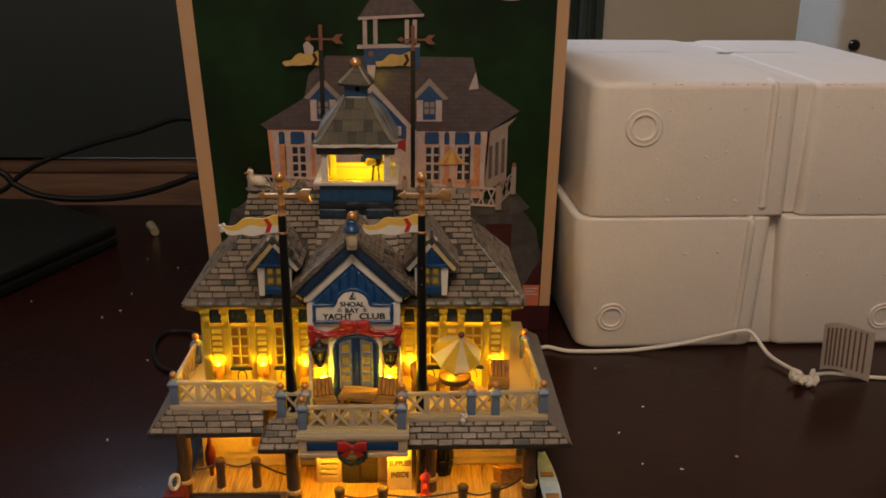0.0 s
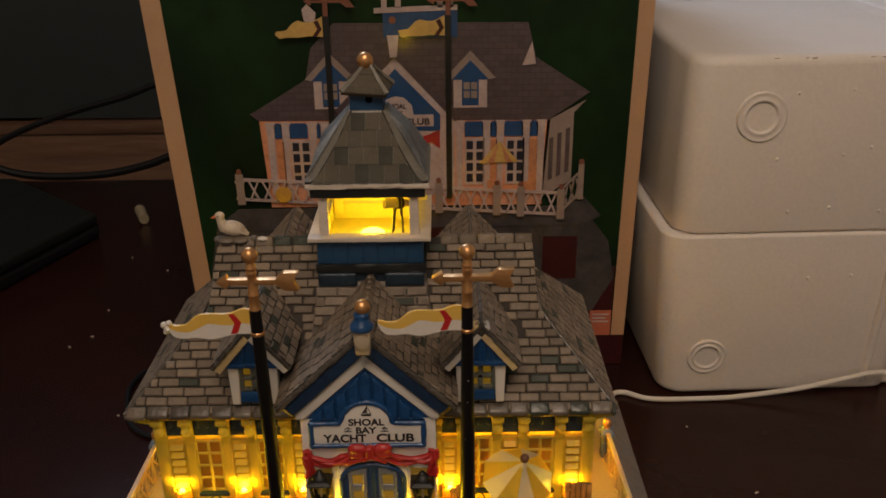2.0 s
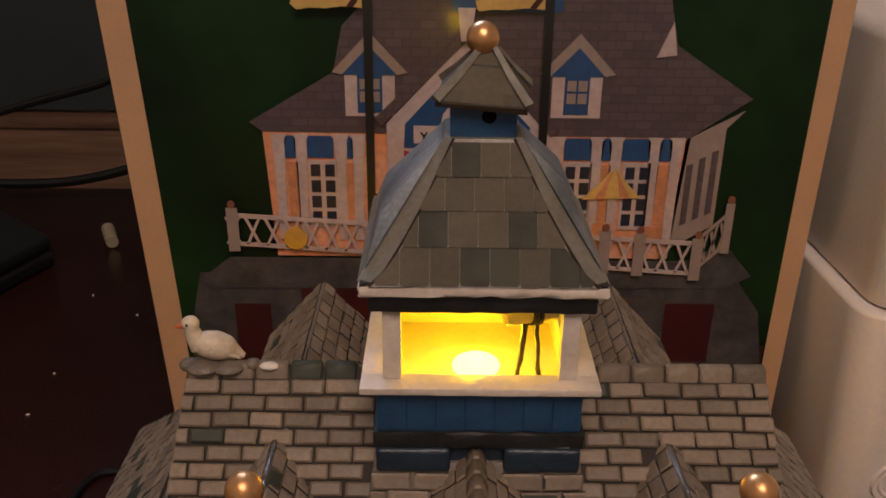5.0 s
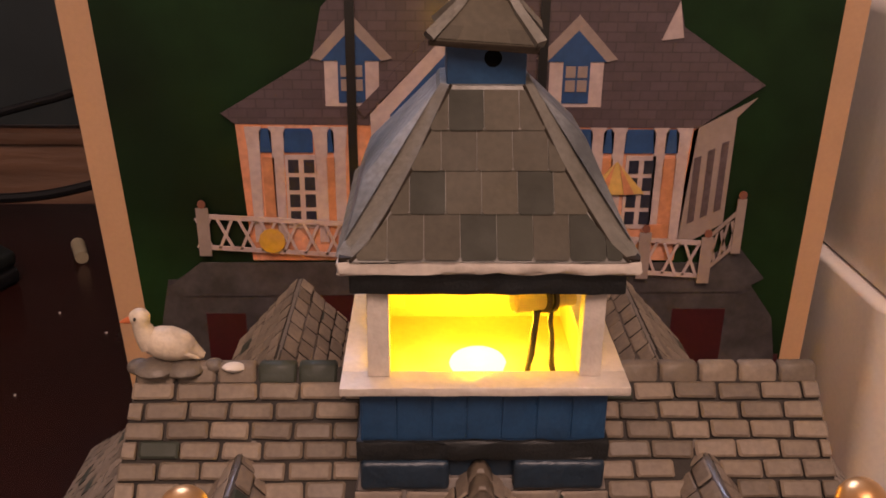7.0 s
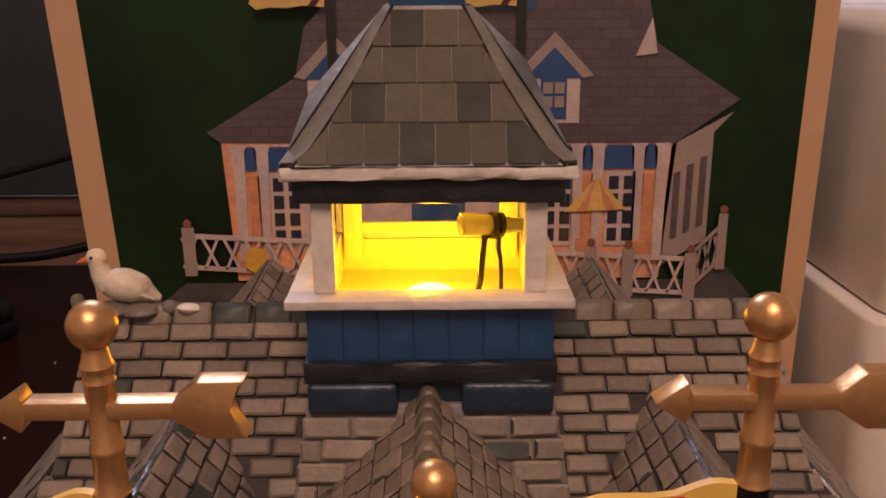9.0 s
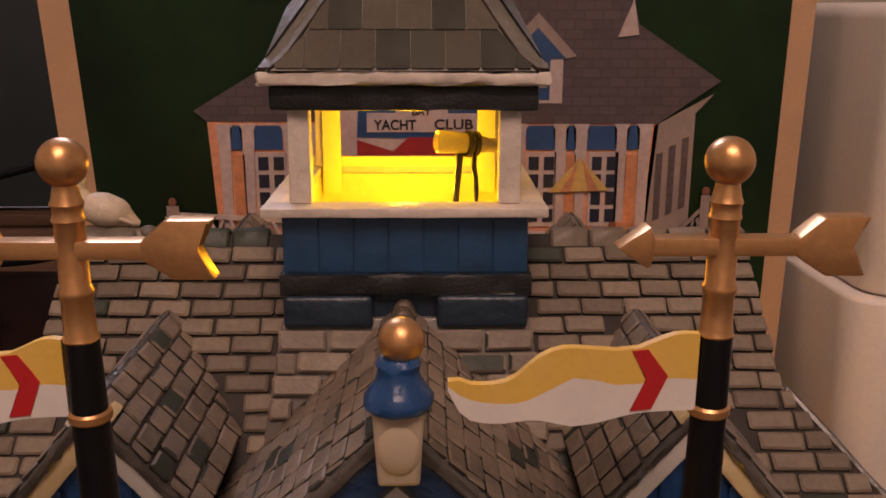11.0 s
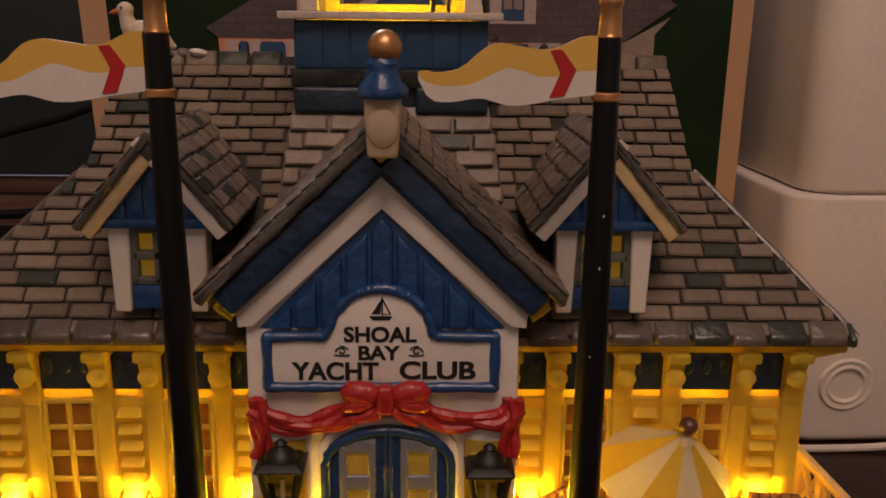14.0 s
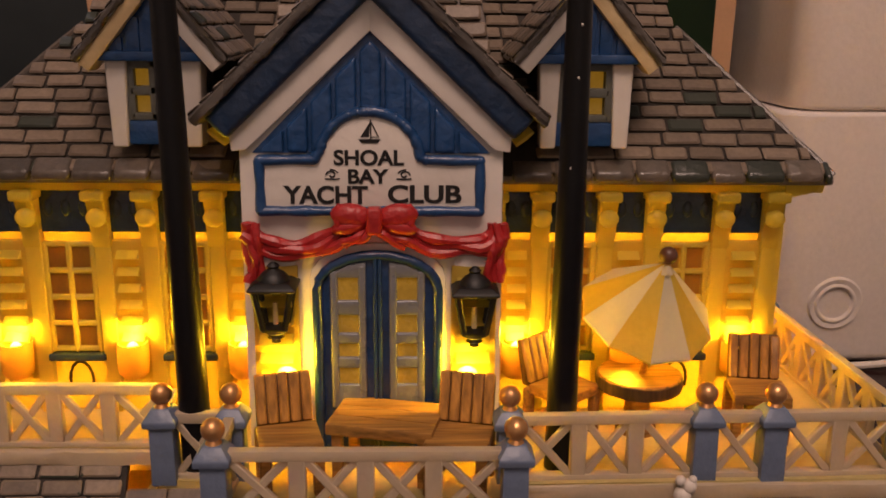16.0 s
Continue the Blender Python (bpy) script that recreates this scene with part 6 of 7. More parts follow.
for x in (-62, 60):
    t = thing("amber_uplight", (x, 52, DECK_Z), "glowing amber bulb inside the hollow upper storey", "light", "bulbs inside the house")
    part("bulb", egg(M(), pose(x, 52, 72) @ Matrix.Diagonal((3.0, 3.0, 3.6, 1)), 12), BULB, t)
    part("socket", lathe(M(), x, 52, [(3.2, DECK_Z), (3.2, 62), (2.4, 69)], 12), BOWL, t)
    bulb_lamp("house_lamp", x, 46.5, 76, HOUSE_WATTS, AMBER, 0.003)
bulb_lamp("cupola_lamp", CU[0] - 0.2, 65.5, 172.0, 0.0165, (1.0, 0.64, 0.008))
for x, y, e in ((-18, 4.5, 0.045), (20.5, -1.5, 0.045), (-74, 16, 0.034), (72, 16, 0.036)):
    bulb_lamp("porch_lamp", x, y, 22 if abs(x) < 40 else 30, e, (1.0, 0.46, 0.01))
    t = thing("porch_bulb", (x, y, 28), "glowing amber bulb under the deck", "light", "bulbs under the deck")
    part("bulb", egg(M(), pose(x, y + 1.6, 25 if abs(x) < 40 else 33) @ Matrix.Diagonal((2.4, 1.8, 2.0, 1)), 10), BULB, t)

# Flagpoles ---------------------------------------------------------------


WAVE_U = [0, 0.07, 0.14, 0.22, 0.32, 0.42, 0.5, 0.56, 0.62, 0.67, 0.72, 0.78, 0.85, 0.92, 0.97, 1.0]
WAVE_TOP = [0.4, 0.4, -0.5, -1.7, -1.9, -1.4, -1.0, -0.9, -1.4, -2.5, -4.0, -5.1, -5.6, -5.7, -5.2, -5.6]
WAVE_LOW = [-9.0, -9.3, -9.6, -9.9, -10.5, -10.9, -10.8, -10.3, -9.7, -9.6, -9.8, -10.2, -10.4, -10.2, -8.9, -6.8]
WAVE_MID = [-5.1, -5.2, -5.5, -6.2, -6.2, -5.2, -4.7, -5.4, -6.2, -7.0, -7.5, -7.7, -7.8, -7.6, -7.0, -6.2]


def flagpole(x, y, blob):
    """A tapered black pole with a gold weathervane top and a wavy pennant."""
    t = thing("flagpole", (x, y, DECK_Z), "black flagpole with gold arrow vane and yellow-white pennant", "flagpole", "flagpoles on the deck")
    part("pole", tube(M(), [(x + 0.4, y + 3, DECK_Z), (x + 0.2, y + 1.5, 100), (x, y, 166.8)], [3.15, 2.75, 2.0], 18), BLACK, t)
    bm = M()
    lathe(bm, x, y, [(1.9, 166.4), (2.1, 166.8), (1.85, 167.4), (1.75, 171.5), (1.98, 172.0), (1.98, 172.6), (1.7, 173.0), (1.65, 180.2), (1.85, 180.6), (1.68, 181.1), (1.68, 182.0), (1.88, 182.4), (1.6, 183.0), (1.3, 184.6)], 18)
    part("gold_top", bm, GOLD, t, "turned copper-gold pole top")
    part("gold_ring", lathe(M(), x, y + 0.3, [(2.1, 156.4), (2.5, 156.8), (2.5, 157.6), (2.1, 158.0)], 18), GOLD, t)
    part("pole_ball", ball(M(), x, y, 186.9, 2.75, 22), GOLD, t)
    v = part("arrow_vane", box(M(), x - 9, x + 10, y - 1.4, y + 1.4, 176.3, 178.4, 0.3), GOLD, t, "copper-gold arrow")
    part("arrow_head", extrude(M(), [(x - 12.2, 177.3), (x - 8.6, 179.8), (x - 8.0, 178.4), (x - 8.0, 176.2), (x - 8.6, 174.8)], "y", y - 1.5, y + 1.5, 0.35), GOLD, v)
    part("arrow_tail", extrude(M(), [(x + 8.0, 178.4), (x + 10.8, 180.8), (x + 16.0, 180.8), (x + 13.8, 177.4), (x + 16.0, 174.0), (x + 11.4, 174.0), (x + 8.0, 176.3)], "y", y - 1.5, y + 1.5, 0.35), GOLD, v)
    # pennant: a wavy strip, split into yellow, white and a red chevron
    def wave(u):
        top = np.interp(u, WAVE_U, WAVE_TOP)
        low = np.interp(u, WAVE_U, WAVE_LOW)
        return Vector((x - 2.0 - 29.0 * u, y - 0.3 + 1.2 * math.sin(u * 7.0), 0)), 166.5 + float(top), 166.5 + float(low)

    def strip(name, lo, hi, u0, u1, material, thick, n=22):
        bm = M()
        front, back = [], []
        for i in range(n + 1):
            u = u0 + (u1 - u0) * i / n
            p, zt, zb = wave(u)
            for f in (lo, hi):
                f = f(u) if callable(f) else f
                z = zb + (zt - zb) * f
                front.append(bm.verts.new((p.x, p.y - thick, z)))
                back.append(bm.verts.new((p.x, p.y + thick, z)))
        for i in range(n):
            a = 2 * i
            bm.faces.new((front[a], front[a + 2], front[a + 3], front[a + 1]))
            bm.faces.new((back[a], back[a + 1], back[a + 3], back[a + 2]))
            bm.faces.new((front[a], back[a], back[a + 2], front[a + 2]))
            bm.faces.new((front[a + 1], front[a + 3], back[a + 3], back[a + 1]))
        for a in (0, 2 * n):
            bm.faces.new((front[a], front[a + 1], back[a + 1], back[a]))
        return part(name, bm, material, t)

    split = lambda u: (float(np.interp(u, WAVE_U, WAVE_MID)) - float(np.interp(u, WAVE_U, WAVE_LOW))) / (float(np.interp(u, WAVE_U, WAVE_TOP)) - float(np.interp(u, WAVE_U, WAVE_LOW)))
    strip("pennant_lower", 0.0, split, 0, 1, FLAG_WHITE, 0.6)
    strip("pennant_upper", split, 1.0, 0, 1, FLAG_YELLOW, 0.6)
    bm = M()
    extrude(bm, [(x - 9.4, 156.9), (x - 6.9, 157.2), (x - 5.2, 161.5), (x - 7.6, 164.7), (x - 9.5, 164.5), (x - 7.6, 161.0)], "y", y - 1.6, y + 1.6, 0.1)
    for vv in bm.verts:
        u = (x - 2.0 - vv.co.x) / 29.0
        vv.co.y = wave(u)[0].y + (-0.75 if vv.co.y < y else 0.75)
    part("pennant_chevron", bm, FLAG_RED, t, "red chevron")
    specks = ((0.3, 137.4), (0.1, 128.2), (-0.6, 112.0)) if not blob else ()
    for dx, z in specks:
        part("paint_speck", egg(M(), pose(x + dx, y + (167 - z) * 0.024 - 2.45, z) @ Matrix.Diagonal((0.2, 0.16, 0.3, 1)), 8), CORD, t, "white paint speck")
    if blob:
        p, zt, zb = wave(1.0)
        bm = M()
        for dx, dz, r in ((0, -1.2, 1.5), (-1.2, 0.2, 1.2), (0.6, 0.9, 1.1), (-0.8, -2.4, 1.0)):
            ball(bm, p.x + dx, p.y, (zt + zb) / 2 + dz, r, 10)
        part("glue_blob", bm, CORD, t, "white blob of glue")


bm = M()
for dx, dz, r in ((0, 0, 1.9), (1.2, 2.0, 1.6), (-0.6, 3.2, 1.1), (0.2, -1.8, 1.3), (1.8, 3.4, 0.9)):
    ball(bm, 60.0 + dx, -9.6, 48.0 + dz, r, 8)
part("glue_blob", bm, CORD, H, "white blob of glue")

flagpole(-36.2, -5.0, True)
flagpole(36.5, -4.2, False)
part("pole_foot", tube(M(), [(37.0, 0.5, -5.4), (36.9, -1.2, 48)], [3.0, 3.0], 16), BLACK, H, "black lower end of a flagpole")

# Deck furniture ----------------------------------------------------------


def chair(x, y, yaw, group="wooden deck chairs"):
    """A slatted wooden chair, built round its seat's middle and turned by yaw."""
    t = thing("deck_chair", (x, y, DECK_Z), "brown wooden deck chair with a plank backrest", "chair", group)
    m = pose(x, y, 0, 0, 0, yaw) @ Matrix.Diagonal((1.16, 1.1, 1, 1))
    z = 61.2

    def put(name, bm, material=OAK):
        bm.transform(m)
        part(name, bm, material, t)

    put("seat", box(M(), -5.2, 5.2, -6.5, 3.0, z - 2.2, z, 0.5))
    put("backrest", hull(M(), [(a, y, q) for a in (-4.7, 4.7) for y, q in ((3.4, z - 1), (5.2, z - 1), (6.1, z + 9.0), (7.2, z + 8.8))], 0.4), DARK_OAK)
    rnd = random.Random(int(x * 7 + 900))
    for k in range(5):
        u, w, top = -3.84 + k * 1.92, rnd.uniform(0.78, 0.88), z + 9.2 + rnd.uniform(-0.3, 0.3)
        put("back_plank", hull(M(), [(u + a * w, y, q) for a in (-1, 1) for y, q in ((2.8, z), (3.8, z), (5.4, top), (6.3, top))], 0.25, 1), OAK_UPRIGHT)
    for a in (-4.3, 4.3):
        for b in (-5.6, 3.6):
            put("leg", box(M(), a - 0.9, a + 0.9, b - 0.9, b + 0.9, DECK_Z, z - 1.4, 0.25, 1))


chair(-17.0, -7.2, 15)
chair(16.6, -7.4, -13)
chair(38.8, 16, 40)
chair(82.2, 14.5, -8)

t = thing("deck_table", (2, -2, DECK_Z), "low brown wooden table with a plank top, set askew", "table")
m = pose(2.0, -2.2, 0, 0, 0, -13)
for k in range(3):
    bm = box(M(), -10.6, 10.6, -7.2 + k * 4.8, -2.5 + k * 4.8, 59.8, 62.2, 0.45)
    bm.transform(m)
    part("tabletop_plank", bm, OAK, t)
for a in (-8.6, 8.6):
    for b in (-5.4, 5.4):
        bm = box(M(), a - 1, a + 1, b - 1, b + 1, DECK_Z, 60, 0.3)
        bm.transform(m)
        part("leg", bm, OAK, t)

t = thing("umbrella_table", (58, 13, DECK_Z), "round wooden table with yellow and white striped umbrella", "umbrella table")
UX, UY = 56.4, 15.5
part("tabletop", lathe(M(), UX, UY, [(8.0, 60.4), (8.9, 60.6), (9.2, 61.2), (9.1, 63.3), (8.8, 63.6), (0.1, 63.7)], 26), OAK, t)
bm = lathe(M(), UX, UY, [(8.6, 60.5), (9.3, 60.6), (9.45, 61.8), (9.35, 63.2), (8.8, 63.4)], 40)
ragged(bm, 0.12, 6)
part("bark_rim", bm, POST_WOOD, t, "rough dark bark edge")
part("pedestal", lathe(M(), UX, UY, [(4.6, DECK_Z), (4.4, 51), (3.0, 52), (2.6, 61)], 14), OAK, t)
part("pole", tube(M(), [(UX, UY, 58), (59.0, 10.4, 89)], 0.8, 8), OAK, t)
apex = Vector((59.2, 10.0, 90.0))
canopy = part("canopy_core", tube(M(), [apex - Vector((0, 0, 2.5)), apex - Vector((0, 0, 0.6))], [1.4, 0.8], 8), UMB_WHITE, t)
N_SIDE = 10
AXIS = Vector((0.116, -0.461, 0.88))
side = AXIS.cross(Vector((0, 1, 0))).normalized()
fwd = AXIS.cross(side)
hub = apex - AXIS * 15.2
rim = [hub + (side * math.cos(a) + fwd * math.sin(a)) * 14.6 + AXIS * (0.25 * (k % 2)) for k in range(N_SIDE) for a in [2 * math.pi * (k + 0.4) / N_SIDE]]
for k in range(N_SIDE):
    a, b = rim[k], rim[(k + 1) % N_SIDE]
    mid = (a + b) / 2 * 0.985 + hub * 0.015
    bm = M()
    for p0, p1 in ((a, mid), (mid, b)):
        hull(bm, [apex, p0, p1, apex - AXIS * 0.7, p0 - AXIS * 0.5, p1 - AXIS * 0.5])
    part("canopy_panel", bm, UMB_YELLOW if k % 2 else UMB_WHITE, t, "yellow panel" if k % 2 else "white panel")
part("umbrella_knob", ball(M(), apex.x + 0.2, apex.y, 91.4, 1.9, 14), BROWN, t, "brown ball knob")

# Telescope and gull ------------------------------------------------------
t = thing("telescope", (10, 62, 159.2), "small cloudy plastic telescope on two rough brown wire legs", "telescope")
axis = Matrix.Translation((9.6, 61.0, 179.3)) @ Vector((-0.94, -0.32, 0.11)).to_track_quat("Z", "Y").to_matrix().to_4x4()
part("tube", lathe(M(), 0, 0, [(1.7, -1.5), (1.8, -1.2), (2.1, 3.8), (2.1, 4.8), (1.9, 5.0), (1.4, 4.3), (0.1, 4.2)], 18, axis), CLEAR, t, "cloudy clear front tube")
part("eyepiece", lathe(M(), 0, 0, [(1.0, -7.0), (1.3, -6.8), (1.3, -4.6), (1.5, -4.4), (1.6, -2)], 14, axis), CLEAR, t)
part("band", lathe(M(), 0, 0, [(2.1, -3.0), (2.3, -2.9), (2.3, -2.2), (2.1, -2.1)], 16, axis), SMOKE, t)
part("band", lathe(M(), 0, 0, [(2.2, -1.6), (2.4, -1.5), (2.4, -0.7), (2.2, -0.6)], 16, axis), SMOKE, t)
part("clamp", hull(M(), [(8.4, 60, 178.0), (12.2, 60.8, 177.6), (8.8, 62, 177.8), (12.2, 62.5, 177.2), (9.4, 60.6, 176.8), (11.8, 61.4, 176.4)], 0.3), SMOKE, t)
rnd = random.Random(3)
for p, q, r in (((9.2, 60.4, 177.4), (7.2, 57.4, 159.3), 0.62), ((11.7, 60.9, 177.0), (12.9, 58.2, 159.3), 0.45)):
    line = [Vector(p).lerp(Vector(q), k / 9) + Vector((rnd.uniform(-0.2, 0.2), 0, 0)) for k in range(10)]
    part("wire_leg", tube(M(), line, [r * rnd.uniform(0.7, 1.3) for _ in line], 7), SMOKE, t)

bm = M()
body = [((-64.0, 71.8, 165.2), 2.3), ((-62.2, 71.9, 165.0), 3.1), ((-60.0, 72.0, 164.6), 3.4), ((-57.6, 72.2, 163.8), 3.0), ((-56.2, 72.4, 162.9), 2.1), ((-54.8, 72.5, 162.1), 1.3), ((-53.6, 72.6, 161.6), 0.6)]
tube(bm, spline([p for p, _ in body], 4), list(np.interp(np.arange(25) / 4, range(7), [r for _, r in body])), 16)
neck = [((-63.2, 71.8, 164.6), 2.5), ((-64.2, 71.7, 166.8), 2.1), ((-64.7, 71.6, 168.6), 1.7), ((-64.8, 71.6, 170.0), 1.75)]
tube(bm, spline([p for p, _ in neck], 4), list(np.interp(np.arange(13) / 4, range(4), [r for _, r in neck])), 16)
egg(bm, pose(-64.9, 71.6, 170.4) @ Matrix.Diagonal((2.05, 1.8, 1.85, 1)), 16)
t = thing("seagull", (-60, 71, 160), "ivory ceramic seagull perched on the roof ridge", "gull figure")
part("body", bm, GULL, t)
for k in range(5):
    part("wing_feather", egg(M(), pose(-60.2 + k * 1.1, 69.35 + 0.2 * k, 164.9 - 0.5 * k, 0, 24, 6) @ Matrix.Diagonal((2.0, 0.32, 0.5, 1)), 8), GULL, t)
bm = M()
lathe(bm, 0, 0, [(0.8, 0), (0.6, 1.2), (0.1, 2.4)], 10, Matrix.Translation((-66.4, 71.3, 170.1)) @ Vector((-0.95, 0, -0.25)).to_track_quat("Z", "Y").to_matrix().to_4x4())
part("beak", bm, ORANGE, t, "orange beak")
part("eye", ball(M(), -65.3, 69.95, 170.8, 0.36, 8), INK, t)
bm = M()
for p, r in (((-62.5, 70, 160.3), 4.2), ((-57, 70.4, 160.0), 4.0), ((-66, 71, 160.0), 2.4), ((-51.5, 71, 160.2), 2.0)):
    egg(bm, pose(*p) @ Matrix.Diagonal((r, r * 0.9, 1.5, 1)), 12)
part("rock", bm, ROCK, t, "lump of grey glazed rock")
part("rock_chip", egg(M(), pose(-47.4, 69.6, 160.6, 0, 10, 20) @ Matrix.Diagonal((2.4, 1.4, 1.0, 1)), 8), CORD, t, "white chip")

# Things on the lower dock --------------------------------------------------
t = thing("supplies_sign", (24, 2, -6), "cream signboard with black lettering leaning on the dock", "sign")
part("board", box(M(), 16.9, 31.2, 3.0, 4.6, -5.2, 25, 0.5), SIGN_CREAM, t)
lettering("sign_text", "SUPPLIES", t, INK, 24.4, 2.95, 11.0, 5.2, 12.4)
lettering("sign_text", "INSIDE", t, INK, 24.4, 2.95, 3.2, 5.2, 10.4)
wr = thing("wreath", (-1, -26, 34), "dark green wreath with a red bow on the porch beam", "wreath")
bm = M()
for k in range(26):
    a = 2 * math.pi * k / 26
    egg(bm, pose(-1 + 6.4 * math.cos(a), -27.0, 37.6 + 5.8 * math.sin(a), 20 * math.sin(k), 40 * math.cos(k * 2), k * 30) @ Matrix.Diagonal((2.3, 1.6, 1.6, 1)), 6)
part("greens", bm, GREEN_WREATH, wr)
for s in (-1, 1):
    part("bow_loop", hull(M(), [(-1 + s * a, y, 43.0 + b) for a, b in ((0.6, 1.2), (0.6, -1.4), (4.2, 3.4), (8.2, 2.8), (7.8, -2.6), (4.2, -2.8)) for y in (-29.6, -27.4)], 0.8, 3), RED, wr)
    part("bow_tail", hull(M(), [(-1 + s * a, y, b) for a, b in ((0.4, 42.4), (2.4, 42.4), (2.6, 36.4), (6.4, 37.4)) for y in (-29, -28)], 0.4), RED, wr)
part("bow_knot", egg(M(), pose(-1, -29.4, 43) @ Matrix.Diagonal((1.6, 1.2, 1.7, 1)), 10), RED, wr)
t = thing("barrel", (50, 21, -6), "dark stave barrel standing on the dock", "barrel")
bm = M()
lathe(bm, 50, 21, [(4.4, -6), (5.4, 2), (5.7, 9), (5.4, 16), (4.5, 19.6), (0.1, 19.2)], 18)
part("core", bm, BLACK_WOOD, t)
for k in range(14):
    a = 2 * math.pi * k / 14
    part("stave", tube(M(), [(50 + r * math.cos(a), 21 + r * math.sin(a), z) for r, z in ((4.5, -5.8), (5.5, 2), (5.8, 9), (5.5, 16), (4.6, 21))], 1.0, 6), BLACK_WOOD, t)
for z, r in ((0, 6.2), (5, 6.7), (14, 6.6), (19, 5.7)):
    part("hoop", lathe(M(), 50, 21, [(r, z), (r + 0.35, z + 0.3), (r + 0.35, z + 1.3), (r - 0.1, z + 1.6)], 18), IRON, t)
t = thing("hydrant", (39, -2, -6), "small red dock hydrant", "hydrant")
bm = M()
lathe(bm, 39, -2, [(3.4, -6), (3.4, -4.6), (2.5, -4.2), (2.5, 5), (3.2, 5.6), (3.2, 6.8), (2.4, 8.6), (1.0, 10), (0.9, 11.4), (0.1, 11.8)], 14)
part("body", bm, RED, t)
part("cap", lathe(M(), 0, 0, [(1.2, 0), (1.2, 4.0), (0.9, 4.6), (0.1, 4.8)], 10, pose(39, -4.0, 2.4, 90, 0, 0)), RED, t)
t = thing("wooden_crate", (89, 14, -6), "brown wooden crate tilted on the dock", "crate")
for k in range(3):
    bm = box(M(), -8, 8, -5 + k * 3.4, -1.9 + k * 3.4, 5.2, 6.4, 0.3)
    bm.transform(pose(89, 12, -3, -14, 10, 24))
    part("plank", bm, OAK, t)
bm = box(M(), -7.4, 7.4, -4.6, 4.6, -3.2, 5.2, 0.4)
bm.transform(pose(89, 12, -2.2, -14, 10, 24))
part("body", bm, OAK, t)
t = thing("rowboat", (112, 10, TOP), "slim pale blue rowboat lying beside the dock", "boat")


def boat_half(u):
    return 0.5 + 4.6 * math.sin(math.pi * min(1, 0.1 + 0.86 * u)) ** 0.7


bm = M()
for k in range(12):
    u = k / 11
    hw, rise = boat_half(u), 4 * abs(u - 0.5) ** 2
    pts = [(112.5 - hw, -34 + 68 * u, -1 + rise), (112.5 + hw, -34 + 68 * u, -1 + rise), (112.5 + hw * 0.5, -34 + 68 * u, TOP), (112.5 - hw * 0.5, -34 + 68 * u, TOP)]
    ring = [bm.verts.new(p) for p in pts]
    if k:
        for i in range(4):
            bm.faces.new((old[i], old[(i + 1) % 4], ring[(i + 1) % 4], ring[i]))
    else:
        bm.faces.new(ring[::-1])
    old = ring
bm.faces.new(old)
part("hull", bm, BOAT_BLUE, t)
for s in (-1, 1):
    part("gunwale", tube(M(), [(112.5 + s * boat_half(k / 11), -34 + 68 * k / 11, -0.8 + 4 * abs(k / 11 - 0.5) ** 2) for k in range(12)], 0.6, 6), BOAT_BLUE, t)
for y in (-14, 8):
    part("thwart", box(M(), 108.6, 116.4, y, y + 4, -1.2, 0, 0.3), OAK, t)
t = thing("red_crate", (-104, -6, TOP), "red wooden crate with a white lifebuoy beside the dock", "crate")
part("body", box(M(), -110, -98, -14, -2, TOP, 3, 0.8), DARK_RED, t)
bm = M()
tube(bm, [(-104 + 1.9 * math.cos(k * math.pi / 10), -8 + 2.4 * math.cos(k * math.pi / 10), 8.6 + 4.6 * math.sin(k * math.pi / 10)) for k in range(21)], 1.1, 8)
part("lifebuoy", bm, CORD, t, "white lifebuoy ring")
t = thing("red_buoy", (-88, 20, -6), "dark red buoy standing by the cream wall", "buoy")
part("body", lathe(M(), -89.5, 20, [(1.0, -6), (1.1, -1), (2.4, 1), (3.4, 6), (3.2, 11), (1.6, 16), (0.9, 22), (0.1, 22.4)], 14), DARK_RED, t)

# Shingles ------------------------------------------------------------------


def shingle_shape(w, h, thick, r, rnd):
    """Hand-modelled slab with uneven rounded corners: x along the course, y up the slope, thicker at its lower edge."""
    x, y = w / 2, h / 2
    plan = []
    for sx, sy in ((-1, -1), (1, -1), (1, 1), (-1, 1)):
        c = r * rnd.uniform(0.5, 1.1)
        px, py = sx * (x + rnd.uniform(-0.16, 0.08)), sy * (y + rnd.uniform(-0.14, 0.07))
        pair = [(px, py - sy * c), (px - sx * c, py)]
        plan += pair if sx == sy else pair[::-1]
    v = [(a, b, -0.5) for a, b in plan]
    v += [(a, b, thick * (0.72 - 0.32 * (b + y) / h)) for a, b in plan]
    v += [(a - math.copysign(min(0.5, abs(a)), a), b - math.copysign(min(0.42, abs(b)), b), thick * (1.05 - 0.34 * (b + y) / h) + rnd.uniform(-0.06, 0.06)) for a, b in plan]
    f = [(k + i, k + (i + 1) % 8, k + 8 + (i + 1) % 8, k + 8 + i) for k in (0, 8) for i in range(8)] + [tuple(range(16, 24))]
    return v, f


def shingle_mesh(w, h, thick, r, rnd):
    v, f = shingle_shape(w, h, thick, r, rnd)
    me = bpy.data.meshes.new("shingle")
    me.from_pydata([tuple(c * 0.001 for c in p) for p in v], [], f)
    me.materials.append(SHINGLE)
    me.materials.append(ROOF_BED)
    for face in me.polygons[:8]:
        face.material_index = 1
    me.shade_smooth()
    me.set_sharp_from_angle(angle=radians(16))
    return me


